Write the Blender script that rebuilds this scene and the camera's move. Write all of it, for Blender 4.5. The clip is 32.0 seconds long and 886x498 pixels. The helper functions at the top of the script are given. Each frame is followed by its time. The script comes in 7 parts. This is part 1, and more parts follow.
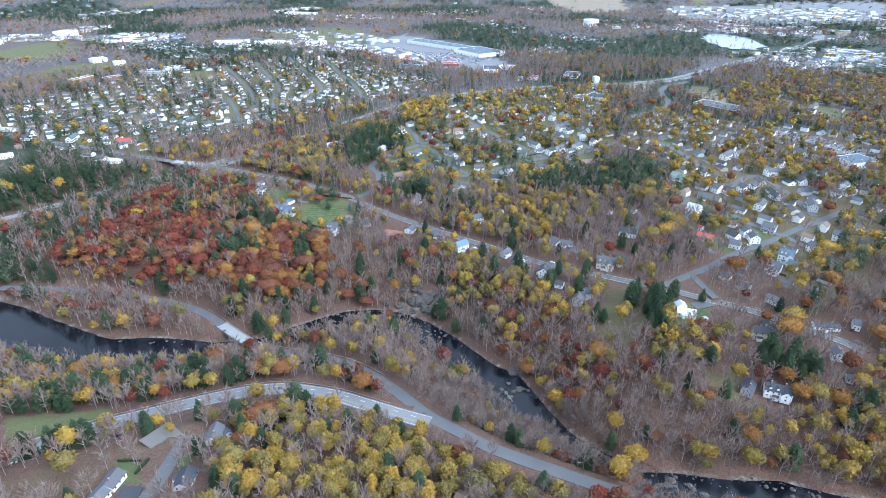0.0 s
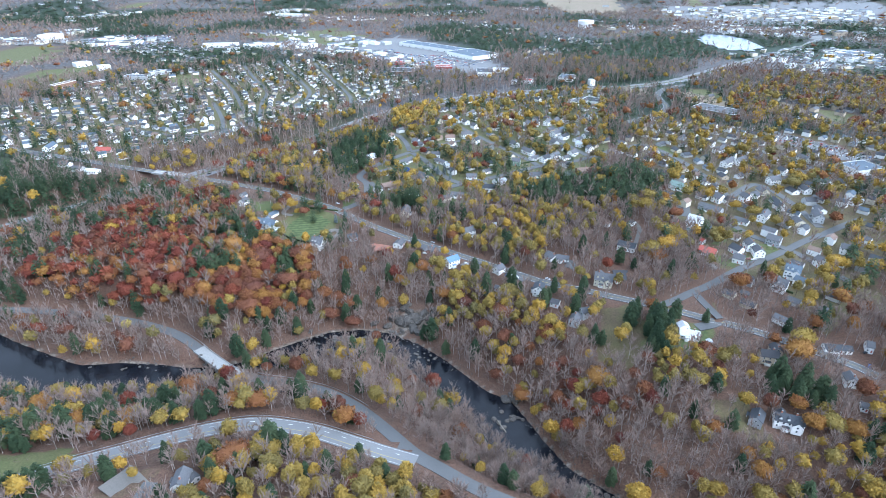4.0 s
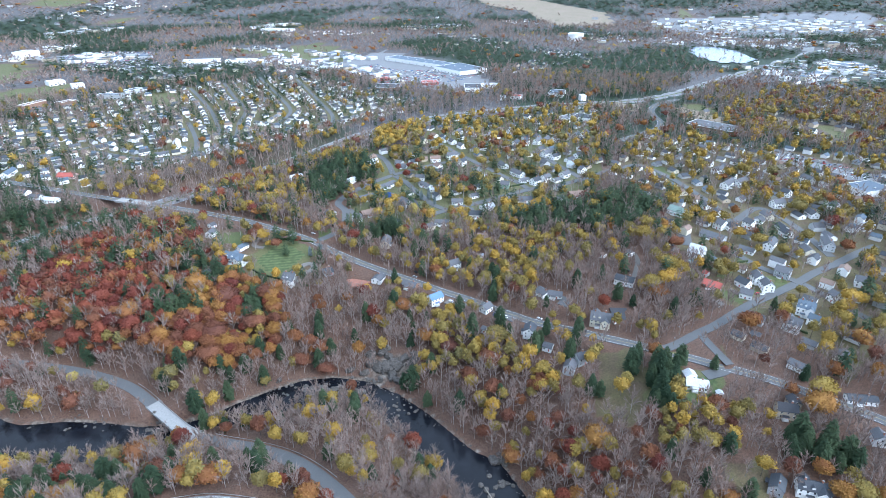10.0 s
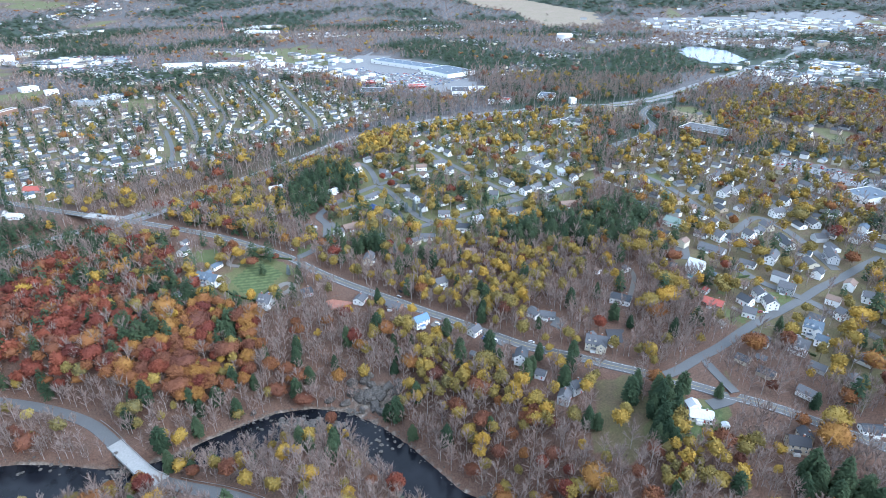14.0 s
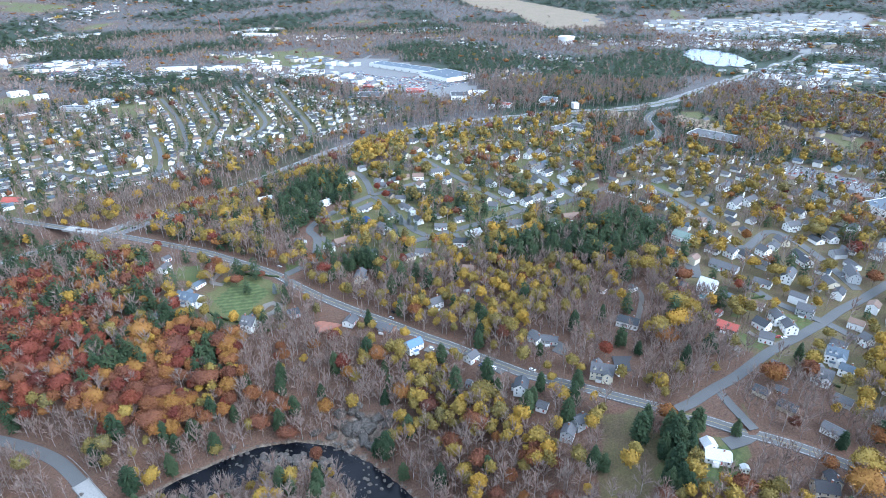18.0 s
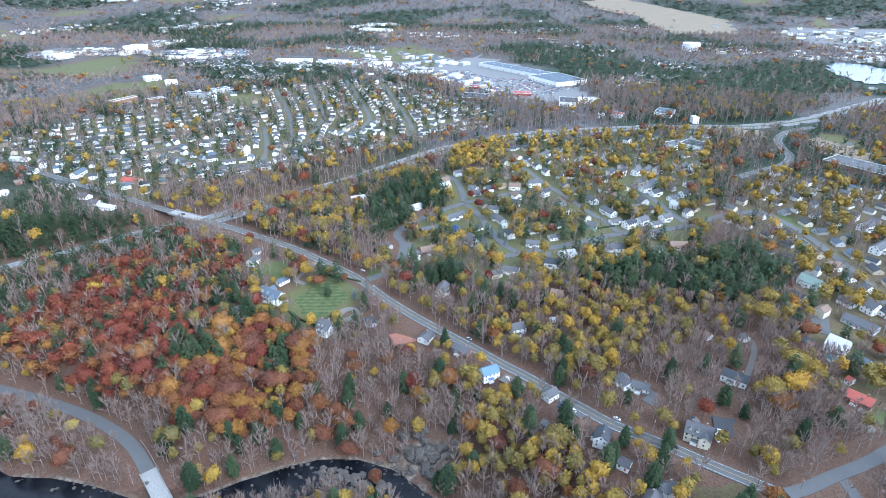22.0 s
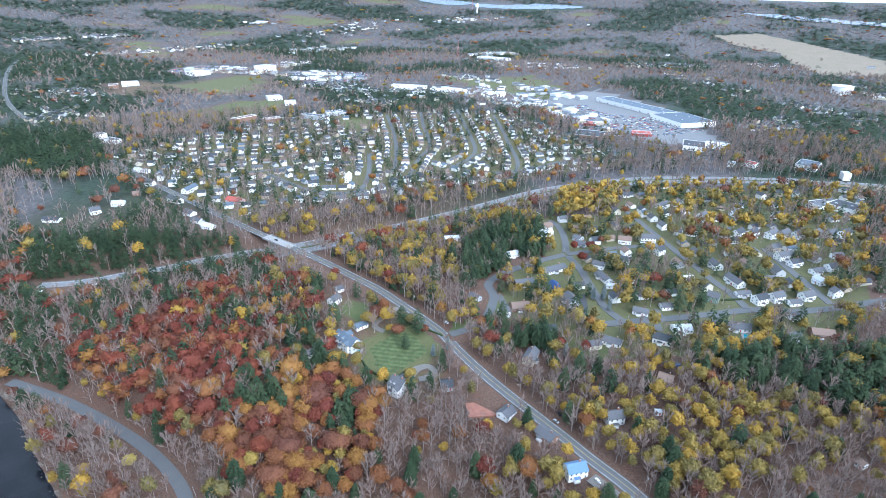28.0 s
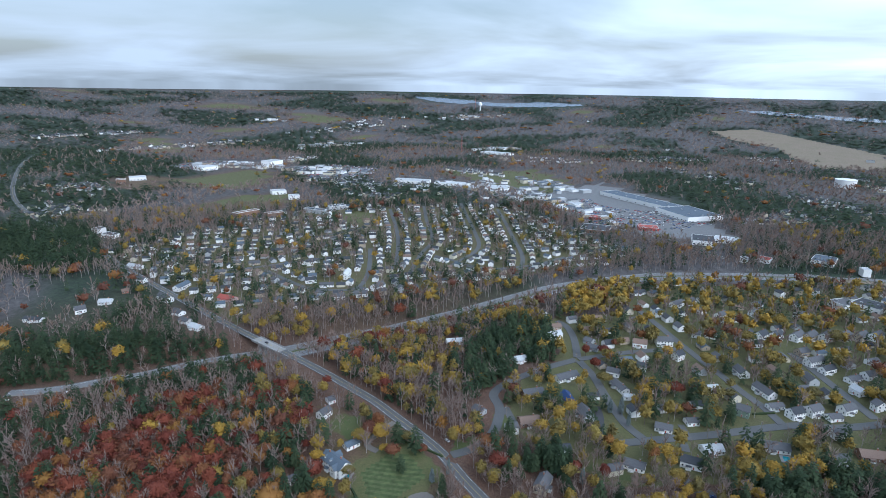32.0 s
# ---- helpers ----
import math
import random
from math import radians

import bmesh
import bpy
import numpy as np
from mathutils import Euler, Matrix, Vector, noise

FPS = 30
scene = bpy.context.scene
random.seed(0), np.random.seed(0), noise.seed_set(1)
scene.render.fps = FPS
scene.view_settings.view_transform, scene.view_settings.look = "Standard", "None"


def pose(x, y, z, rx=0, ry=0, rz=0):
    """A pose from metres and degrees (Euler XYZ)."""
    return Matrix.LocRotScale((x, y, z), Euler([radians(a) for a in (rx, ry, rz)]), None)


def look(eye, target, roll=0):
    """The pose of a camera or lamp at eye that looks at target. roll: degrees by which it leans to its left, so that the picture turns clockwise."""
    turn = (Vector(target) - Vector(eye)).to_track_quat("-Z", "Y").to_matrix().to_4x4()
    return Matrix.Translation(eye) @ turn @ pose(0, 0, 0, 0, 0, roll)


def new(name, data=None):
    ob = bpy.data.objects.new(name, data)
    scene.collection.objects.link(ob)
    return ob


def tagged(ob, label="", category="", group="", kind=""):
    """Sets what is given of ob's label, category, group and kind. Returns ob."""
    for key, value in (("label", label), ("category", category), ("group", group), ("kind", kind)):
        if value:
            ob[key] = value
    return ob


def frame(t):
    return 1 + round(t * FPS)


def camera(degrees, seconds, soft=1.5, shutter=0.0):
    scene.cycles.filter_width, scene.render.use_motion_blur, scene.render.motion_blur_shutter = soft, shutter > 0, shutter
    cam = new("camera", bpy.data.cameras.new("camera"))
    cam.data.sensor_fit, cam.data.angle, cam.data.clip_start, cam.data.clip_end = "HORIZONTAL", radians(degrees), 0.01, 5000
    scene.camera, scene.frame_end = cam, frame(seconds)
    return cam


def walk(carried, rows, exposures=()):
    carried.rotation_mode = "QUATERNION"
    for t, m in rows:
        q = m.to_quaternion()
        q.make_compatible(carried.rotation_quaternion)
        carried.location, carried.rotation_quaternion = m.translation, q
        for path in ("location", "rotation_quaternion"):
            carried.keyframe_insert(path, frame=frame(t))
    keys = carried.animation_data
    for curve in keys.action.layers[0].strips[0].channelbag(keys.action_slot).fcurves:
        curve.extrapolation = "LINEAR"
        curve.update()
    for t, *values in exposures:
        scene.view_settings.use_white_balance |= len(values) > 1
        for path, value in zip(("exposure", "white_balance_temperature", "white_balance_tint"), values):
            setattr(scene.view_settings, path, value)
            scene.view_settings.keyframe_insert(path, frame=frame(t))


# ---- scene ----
cam = camera(74.5, 32.0, soft=0.5)
PATH = [
    (0, (-1.57, 67.778, 240.66), (-1.818, 69.533, 239.734), 0.3),
    (1.5, (-1.08, 79.291, 241.037), (-1.323, 81.047, 240.111), 0.2),
    (3, (-0.675, 91.268, 241.268), (-0.913, 93.025, 240.342), 0.2),
    (6, (1.286, 115.417, 241.347), (1.057, 117.177, 240.424), 0.0),
    (7, (1.485, 124.534, 240.514), (1.26, 126.297, 239.598), 0.0),
    (7.5, (2.302, 128.237, 241.032), (2.076, 130.001, 240.117), -0.0),
    (8, (2.198, 132.568, 241.033), (1.975, 134.335, 240.123), -0.1),
    (8.5, (2.798, 136.871, 241.135), (2.576, 138.641, 240.231), -0.1),
    (9, (3.229, 141.012, 240.707), (3.01, 142.785, 239.81), -0.1),
    (9.5, (2.923, 145.458, 240.404), (2.707, 147.235, 239.511), -0.1),
    (10.5, (3.219, 153.415, 240.677), (3.007, 155.192, 239.784), -0.2),
    (12, (3.459, 166.303, 241.031), (3.256, 168.08, 240.137), -0.2),
    (13, (4.023, 175.245, 240.549), (3.818, 177.023, 239.656), -0.3),
    (13.5, (4.091, 179.974, 240.627), (3.892, 181.752, 239.735), -0.4),
    (14, (4.015, 183.41, 240.913), (3.831, 185.191, 240.02), -0.4),
    (14.5, (4.853, 188.921, 240.113), (4.684, 190.704, 239.222), -0.5),
    (16.5, (4.79, 203.482, 240.361), (4.646, 205.268, 239.471), -0.6),
    (17, (5.022, 208.224, 240.058), (4.857, 210.008, 239.169), -0.5),
    (17.5, (5.27, 212.146, 240.442), (5.087, 213.928, 239.552), -0.5),
    (18, (5.989, 217.446, 239.651), (5.799, 219.228, 238.763), -0.5),
    (19, (6.2, 226.274, 240.088), (5.995, 228.054, 239.2), -0.5),
    (19.5, (6.846, 230.108, 240.998), (6.607, 231.884, 240.109), -0.5),
    (20, (6.82, 235.205, 240.455), (6.549, 236.976, 239.567), -0.4),
    (20.5, (7.461, 237.644, 239.959), (7.162, 239.412, 239.072), -0.5),
    (21, (6.611, 241.502, 240.555), (6.258, 243.259, 239.666), -0.1),
    (21.5, (6.065, 245.496, 241.26), (5.646, 247.236, 240.369), 0.2),
    (22, (6.844, 250.441, 241.116), (6.336, 252.157, 240.223), 0.3),
    (22.5, (6.818, 254.966, 241.138), (6.25, 256.663, 240.243), 0.5),
    (23, (6.113, 259.37, 241.547), (5.533, 261.062, 240.652), 0.6),
    (24, (4.206, 268.208, 241.639), (3.609, 269.894, 240.743), 0.6),
    (25, (2.018, 276.494, 242.099), (1.389, 278.166, 241.201), 0.7),
    (25.5, (0.843, 280.965, 241.289), (0.155, 282.614, 240.391), 0.9),
    (27.5, (-3.441, 298.664, 242.463), (-4.267, 300.272, 241.608), 1.0),
    (28, (-5.958, 302.905, 243.22), (-6.797, 304.523, 242.397), 1.1),
    (28.5, (-7.184, 306.635, 243.063), (-8.036, 308.263, 242.274), 1.1),
    (29, (-10.097, 312.07, 242.817), (-10.957, 313.71, 242.063), 1.1),
    (30, (-12.626, 320.379, 243.203), (-13.509, 322.039, 242.521), 1.0),
    (31, (-17.296, 329.338, 243.735), (-18.189, 331.02, 243.123), 1.0),
    (32, (-20.168, 337.084, 242.565), (-21.075, 338.783, 242.027), 0.9),
]
walk(cam, [(t, look(eye, target, roll)) for t, eye, target, roll in PATH],
     exposures=[(0, 0.98, 5230, 10), (28, 0.92, 5210, 10), (30, 0.42, 5260, 10), (32, -0.12, 5340, 10)])
# end of camera

# ---- plan: river, terrain ----
# river centreline: x, y, half width
RIVER = [(-960, 545, 30), (-680, 475, 32), (-480, 440, 34), (-428, 428, 27), (-380, 418, 23), (-342, 412, 19), (-305, 419, 21), (-270, 424, 18), (-245, 429, 13), (-225, 437, 9),
         (-206, 448, 8), (-187, 464, 11), (-165, 479, 14), (-148, 491, 14), (-128, 499, 12), (-105, 500, 10), (-79, 486, 12), (-58, 467, 15), (-23, 435, 15), (-6, 422, 19), (9, 401, 18), (24, 387, 13), (41, 371, 9),
         (65, 358, 7), (84, 344, 7), (110, 340, 14), (140, 339, 14), (174, 344, 13), (203, 340, 11),
         (300, 332, 14), (440, 340, 18), (950, 270, 22)]
WATER = -62.2


def river_gap(x, y):
    """Distance from the river's bank (negative in the water), for arrays."""
    best = np.full(np.shape(x), 1e9)
    for (x0, y0, w0), (x1, y1, w1) in zip(RIVER[:-1], RIVER[1:]):
        dx, dy = x1 - x0, y1 - y0
        s = np.clip(((x - x0) * dx + (y - y0) * dy) / (dx * dx + dy * dy), 0, 1)
        best = np.minimum(best, np.hypot(x - x0 - s * dx, y - y0 - s * dy) - (w0 + s * (w1 - w0)))
    return best


def smooth(a, b, v):
    s = np.clip((v - a) / (b - a), 0, 1)
    return s * s * (3 - 2 * s)


def land(x, y):
    """Height of the land before roads are cut into it, for arrays."""
    x, y = np.asarray(x, float), np.asarray(y, float)
    d = river_gap(x, y)
    z = np.interp(d, [-9, -3, 0, 4, 14, 32, 60, 105, 160, 230, 400], [-66, -64.5, -62, -60, -56.5, -47, -36, -25, -17, -12, -8])
    z = z + 8 * smooth(850, 1500, y)
    z = z + 7 * smooth(70, 130, x) * smooth(560, 700, y) * smooth(1300, 900, y)
    z = z + 5 * smooth(330, 260, y) * smooth(-60, -160, x) * smooth(-500, -250, x)
    r = np.hypot(x, y - 200)
    far = np.clip((r - 2500) / 2250, 0, None)
    z = z + 192 * far ** 1.5 + far * 4 * np.sin(x * 0.0021 + 1) * np.cos(y * 0.0017)
    return z

# ---- plan: roads ----
ROADS = {}
ROADS['main_road'] = (9.5, [(-868, 840), (-765, 811), (-659, 784), (-585, 766), (-508, 748), (-463, 738), (-406, 727), (-353, 715), (-305, 703), (-276, 696), (-248, 686), (-220, 676), (-195, 666), (-170, 651), (-145, 638), (-121, 627), (-95, 616), (-70, 605), (-52, 596), (-26, 584), (-6, 572), (13, 562), (29, 553), (67, 540), (89, 531), (110, 523), (136, 513), (157, 504), (173, 499), (190, 493), (209, 484), (223, 477), (247, 464), (258, 454)])
ROADS['highway'] = (31, [(-595, 565), (-569, 581), (-548, 599), (-529, 620), (-504, 643), (-480, 675), (-457, 702), (-434, 725), (-412, 750), (-385, 789), (-346, 840), (-314, 890), (-288, 936), (-259, 992), (-231, 1042), (-192, 1089), (-148, 1133), (-95, 1174), (65, 1255), (125, 1274), (185, 1291), (250, 1321), (323, 1380), (383, 1449), (470, 1555), (592, 1703), (766, 1913), (990, 2182)])
ROADS['river_road'] = (8.5, [(-491, 482), (-458, 486), (-425, 489), (-377, 489), (-335, 486), (-303, 480), (-276, 471), (-249, 455), (-227, 441), (-207, 429), (-182, 422), (-155, 416), (-129, 407), (-108, 395), (-87, 379), (-67, 361), (-49, 345), (-33, 336), (-15, 326), (3, 319), (22, 314), (48, 307), (66, 303)])
ROADS['bypass'] = (11.5, [(-293, 275), (-283, 284), (-271, 293), (-258, 301), (-245, 310), (-228, 320), (-208, 332), (-186, 344), (-170, 351), (-152, 356), (-132, 356), (-112, 354), (-87, 348), (-67, 343), (-48, 339)])
ROADS['gravel_drive'] = (8, [(-181, 248), (-181, 260), (-183, 275), (-185, 296)])
ROADS['loop_street'] = (8, [(-186, 666), (-175, 681), (-170, 702), (-173, 721), (-179, 739), (-191, 752), (-191, 768), (-182, 793), (-166, 823), (-147, 851)])
ROADS['spur_street'] = (7.5, [(-147, 855), (-157, 883), (-168, 907), (-181, 925), (-192, 931)])
ROADS['upper_street'] = (7.5, [(-145, 852), (-121, 877), (-93, 901), (-64, 922)])
ROADS['slope_street'] = (7.5, [(-143, 849), (-125, 828), (-112, 807), (-93, 777), (-81, 761), (-67, 750)])
ROADS['cross_street'] = (8.5, [(-80, 736), (-51, 758), (-25, 777), (1, 798), (26, 818), (48, 831), (61, 833), (95, 853), (131, 881), (168, 904)])
ROADS['rise_street'] = (7.5, [(26, 821), (12, 843), (-5, 862), (-25, 888), (-47, 915), (-73, 950), (-102, 989), (-123, 1016)])
ROADS['corner_street'] = (7.5, [(123, 518.5), (134, 525), (149, 537), (169, 551), (186, 566), (205, 582), (227, 597), (253, 616), (272, 632), (297, 649), (326, 671), (350, 688)])
ROADS['corner_link'] = (6.5, [(153, 541), (157, 527), (161, 515), (165, 504)])
ROADS['hill_street'] = (7.5, [(213, 664), (227, 639), (240, 628), (253, 617), (264, 605), (273, 590), (286, 568)])
ROADS['field_street'] = (8, [(168, 904), (184, 885), (202, 849), (215, 807), (226, 767), (229, 726)])
ROADS['row_street'] = (8, [(234, 727), (270, 767), (286, 742), (294, 702), (298, 660)])
ROADS['ramp'] = (12, [(318, 1319), (273, 1279), (248, 1228), (244, 1178), (246, 1136), (230, 1093), (204, 1062), (162, 1017)])
ROADS['lane_street'] = (8, [(36, 969), (58, 928), (76, 892), (91, 861)])
ROADS['east_avenue'] = (12, [(365, 1001), (397, 957), (426, 920), (454, 878)])
ROADS['sub_a'] = (6.5, [(-812, 910), (-765, 957), (-710, 1012), (-657, 1075), (-627, 1163)])
ROADS['sub_b'] = (6.5, [(-651, 872), (-620, 911), (-594, 951), (-561, 1000)])
ROADS['sub_c'] = (6.5, [(-602, 903), (-544, 885), (-502, 876), (-469, 885), (-449, 906), (-462, 946), (-497, 1004), (-539, 1065)])
ROADS['sub_d'] = (6.5, [(-457, 1012), (-518, 1114), (-583, 1207), (-670, 1320)])
ROADS['sub_e'] = (6.5, [(-420, 989), (-454, 1078), (-478, 1157), (-556, 1273), (-624, 1380)])
ROADS['sub_f'] = (6.5, [(-387, 1052), (-391, 1149), (-441, 1242), (-512, 1353), (-571, 1447)])
ROADS['sub_g'] = (6.5, [(-290, 1072), (-313, 1142), (-359, 1224), (-417, 1327), (-480, 1434)])
ROADS['sub_h'] = (6.5, [(-421, 1080), (-339, 1064), (-287, 1109), (-256, 1173)])
ROADS['strip_road'] = (12, [(-911, 1715), (-740, 1731), (-610, 1738), (-442, 1608), (-297, 1454), (-197, 1383), (-117, 1344), (-37, 1281)])
ROADS['far_road'] = (10, [(-1081, 899), (-1208, 919), (-1444, 1002), (-1676, 1118), (-1973, 1289), (-2215, 1466)])
# ---- plan: woods; shares of oak, gold, bare and pine, and how dense ----
ZONES = []
ZONES.append(('oak_wood', (75, 12, 9, 4), 1, [(-470, 513), (-426, 548), (-413, 609), (-400, 653), (-359, 606), (-338, 565), (-278, 557), (-227, 587), (-187, 575), (-179, 553), (-175, 514), (-197, 495), (-224, 487), (-260, 493), (-318, 497), (-392, 502)]))
ZONES.append(('grey_wood', (12, 2, 58, 28), 1, [(-549, 574), (-470, 631), (-413, 609), (-426, 548), (-470, 513)]))
ZONES.append(('pine_clump', (0, 3, 7, 90), 1, [(-373, 594), (-365, 613), (-287, 621), (-292, 590), (-294, 579), (-342, 575)]))
ZONES.append(('pine_knot', (0, 3, 7, 90), 1, [(-302, 549), (-259, 552), (-247, 536), (-278, 526)]))
ZONES.append(('pine_row', (0, 3, 7, 90), 1, [(-223, 559), (-211, 576), (-194, 547), (-206, 531)]))
ZONES.append(('pine_pair', (0, 3, 7, 90), 1, [(-168, 549), (-155, 558), (-122, 519), (-141, 513)]))
ZONES.append(('bare_slope', (12, 6, 80, 2), 1, [(-191, 574), (-140, 604), (-102, 574), (-79, 512), (-162, 491), (-160, 517)]))
ZONES.append(('river_scrub', (4, 8, 84, 4), 0.9, [(-427, 479), (-364, 479), (-303, 470), (-263, 462), (-243, 450), (-294, 441), (-382, 445)]))
ZONES.append(('west_wood', (24, 8, 32, 36), 1, [(-400, 653), (-322, 678), (-281, 653), (-254, 596), (-227, 587), (-278, 557), (-338, 565), (-359, 606)]))
ZONES.append(('estate_grove', (8, 32, 36, 24), 0.55, [(-316, 669), (-254, 685), (-180, 650), (-161, 608), (-179, 587), (-224, 582), (-262, 592)]))
ZONES.append(('estate_lawn', (5, 25, 30, 40), 0.05, [(-244, 618), (-235, 652), (-214, 664), (-183, 646), (-191, 619), (-200, 599), (-222, 597)]))
ZONES.append(('small_lawn', (5, 25, 30, 40), 0.1, [(-290, 649), (-286, 669), (-271, 670), (-267, 649)]))
ZONES.append(('gold_band', (3, 56, 36, 5), 1, [(-39, 723), (70, 667), (102, 621), (54, 574), (3, 582), (-29, 604)]))
ZONES.append(('gold_grove', (3, 60, 34, 3), 1, [(-40, 652), (55, 674), (55, 635), (18, 602), (-28, 590), (-79, 634)]))
ZONES.append(('pine_stand', (0, 4, 12, 84), 1, [(-1, 731), (69, 774), (140, 790), (176, 749), (139, 699), (73, 699), (21, 697)]))
ZONES.append(('bare_wood', (4, 8, 84, 4), 1, [(50, 649), (116, 651), (149, 599), (170, 560), (131, 526), (83, 549), (45, 574)]))
ZONES.append(('cliff_slope', (14, 50, 33, 3), 1, [(-46, 552), (12, 522), (41, 498), (52, 448), (-35, 461)]))
ZONES.append(('meadow', (5, 15, 60, 20), 0.05, [(72, 515), (105, 518), (116, 489), (88, 442), (67, 444)]))
ZONES.append(('meadow_pines', (0, 5, 5, 90), 1, [(94, 522), (111, 527), (107, 497), (93, 494)]))
ZONES.append(('lawn_pines', (0, 5, 8, 87), 1, [(116, 516), (135, 520), (130, 487), (114, 452), (100, 461)]))
ZONES.append(('white_lawn', (0, 20, 20, 60), 0.06, [(132, 498), (158, 495), (151, 463), (122, 461)]))
ZONES.append(('south_wood', (3, 58, 32, 7), 1, [(-143, 246), (-170, 315), (-128, 337), (-68, 329), (-31, 317), (23, 303), (34, 289)]))
ZONES.append(('southwest_wood', (4, 14, 54, 28), 1, [(-403, 388), (-294, 376), (-189, 375), (-131, 366), (-175, 347), (-209, 318), (-248, 285), (-279, 267)]))
ZONES.append(('point_wood', (2, 9, 86, 3), 0.9, [(-183, 407), (-137, 434), (-78, 459), (-21, 407), (21, 358), (3, 334), (-51, 355), (-105, 386), (-141, 394)]))
ZONES.append(('gusset_wood', (5, 24, 66, 5), 1, [(-177, 385), (-134, 375), (-108, 371), (-81, 358), (-63, 343), (-86, 347), (-124, 349), (-153, 352), (-184, 342)]))
ZONES.append(('east_slope', (10, 9, 78, 3), 1, [(-56, 479), (-1, 441), (41, 379), (93, 350), (180, 355), (233, 351), (251, 404), (191, 401), (156, 408), (117, 426), (76, 456), (24, 482), (-15, 506)]))
ZONES.append(('west_scrub', (2, 10, 80, 8), 0.07, [(-264, 249), (-235, 275), (-211, 296), (-185, 313), (-181, 299), (-182, 290), (-198, 283), (-216, 273), (-209, 246), (-255, 239)]))
ZONES.append(('pine_belt', (0, 3, 14, 83), 1, [(-693, 614), (-610, 654), (-464, 724), (-437, 713), (-503, 644), (-598, 567)]))
ZONES.append(('pine_verge', (5, 3, 32, 60), 1, [(-570, 554), (-486, 631), (-412, 696), (-376, 682), (-401, 640), (-498, 586), (-543, 540)]))
ZONES.append(('pine_forest', (0, 1, 4, 95), 1, [(-1265, 853), (-1151, 890), (-1062, 928), (-882, 850), (-818, 805), (-844, 757), (-952, 711)]))
ZONES.append(('scrub_field', (6, 2, 70, 22), 0.12, [(-894, 711), (-777, 779), (-642, 749), (-632, 668), (-707, 621)]))
ZONES.append(('verge_north', (2, 20, 73, 5), 1, [(-482, 726), (-418, 740), (-314, 889), (-221, 1056), (-231, 1090), (-340, 939), (-434, 812), (-510, 810)]))
ZONES.append(('verge_south', (5, 34, 46, 15), 1, [(-387, 723), (-293, 851), (-205, 1005), (-192, 959), (-235, 784), (-217, 687), (-296, 708)]))
ZONES.append(('pine_hill', (0, 6, 8, 86), 1, [(-246, 805), (-239, 903), (-180, 902), (-163, 831), (-189, 769), (-209, 741)]))
ZONES.append(('pine_yards', (2, 14, 14, 70), 0.8, [(-162, 682), (-111, 709), (-100, 674), (-147, 658)]))
ZONES.append(('gold_knoll', (4, 86, 6, 4), 1, [(-224, 1041), (-134, 1092), (-134, 992), (-188, 948)]))
ZONES.append(('homes', (3, 40, 38, 19), 0.58, [(-244, 900), (-138, 1116), (149, 1238), (118, 841), (85, 774), (-70, 689), (-158, 706)]))
ZONES.append(('town', (3, 34, 49, 14), 0.6, [(120, 856), (203, 1048), (498, 962), (387, 657), (243, 494), (160, 516), (182, 573), (164, 661), (166, 776)]))
ZONES.append(('estate', (1.5, 5, 47, 47), 0.62, [(-878, 852), (-817, 1266), (-471, 1474), (-143, 1232), (-295, 1041), (-350, 957), (-445, 866), (-489, 747)]))
ZONES.append(('mall', (0, 5, 50, 45), 0, [(-466, 1636), (-382, 1890), (-158, 1674), (-27, 1417), (-119, 1363), (-255, 1373)]))
ZONES.append(('hedge', (0, 0, 0, 100), 1, [(174, 439), (185, 450), (219, 436), (213, 423), (191, 424), (180, 430)]))
ZONES.append(('marsh', (0, 0, 60, 40), 0.01, [(-237, 3540), (-68, 3698), (145, 3454), (405, 3080), (398, 2679), (162, 2595), (34, 3141), (-122, 3283)]))
ZONES.append(('school_turf', (0, 10, 40, 50), 0.02, [(-1372, 1339), (-1373, 1429), (-1321, 1543), (-1207, 1593), (-1092, 1419), (-1121, 1301), (-1231, 1278)]))
ZONES.append(('school_yard', (0, 10, 40, 50), 0.03, [(-1492, 1246), (-1437, 1388), (-1273, 1263), (-1322, 1150)]))
ZONES.append(('ball_field', (0, 10, 40, 50), 0.02, [(433, 1113), (503, 1158), (535, 1123), (530, 1067), (468, 1048)]))
ZONES.append(('street_field', (0, 10, 40, 50), 0.02, [(179, 892), (196, 909), (212, 866), (201, 847)]))
ZONES.append(('ramp_field', (0, 10, 40, 50), 0.02, [(275, 1258), (347, 1283), (377, 1227), (299, 1203)]))
ZONES.append(('corner_field', (0, 10, 40, 50), 0.02, [(290, 561), (305, 565), (310, 538), (299, 520), (286, 531)]))
ZONES.append(('estate_field', (0, 10, 40, 50), 0.02, [(-734, 1235), (-682, 1277), (-631, 1219), (-673, 1174)]))
ZONES.append(('bypass_verge', (0, 10, 60, 30), 0.05, [(-318, 304), (-258, 323), (-245, 314), (-263, 287), (-282, 269)]))
ZONES.append(('lake_shore', (0, 0, 60, 40), 0, [(-2290, 4122), (-1854, 4197), (-1112, 4404), (-1043, 4160), (-1706, 3889), (-2149, 3886)]))
ZONES.append(('corner_wood', (3, 8, 86, 3), 1, [(100, 560), (140, 600), (176, 592), (186, 575), (152, 545), (128, 530), (100, 540)]))
ZONES.append(('corner_scrub', (10, 12, 70, 8), 0.9, [(164, 543), (190, 564), (222, 556), (232, 520), (236, 492), (200, 498), (168, 512)]))
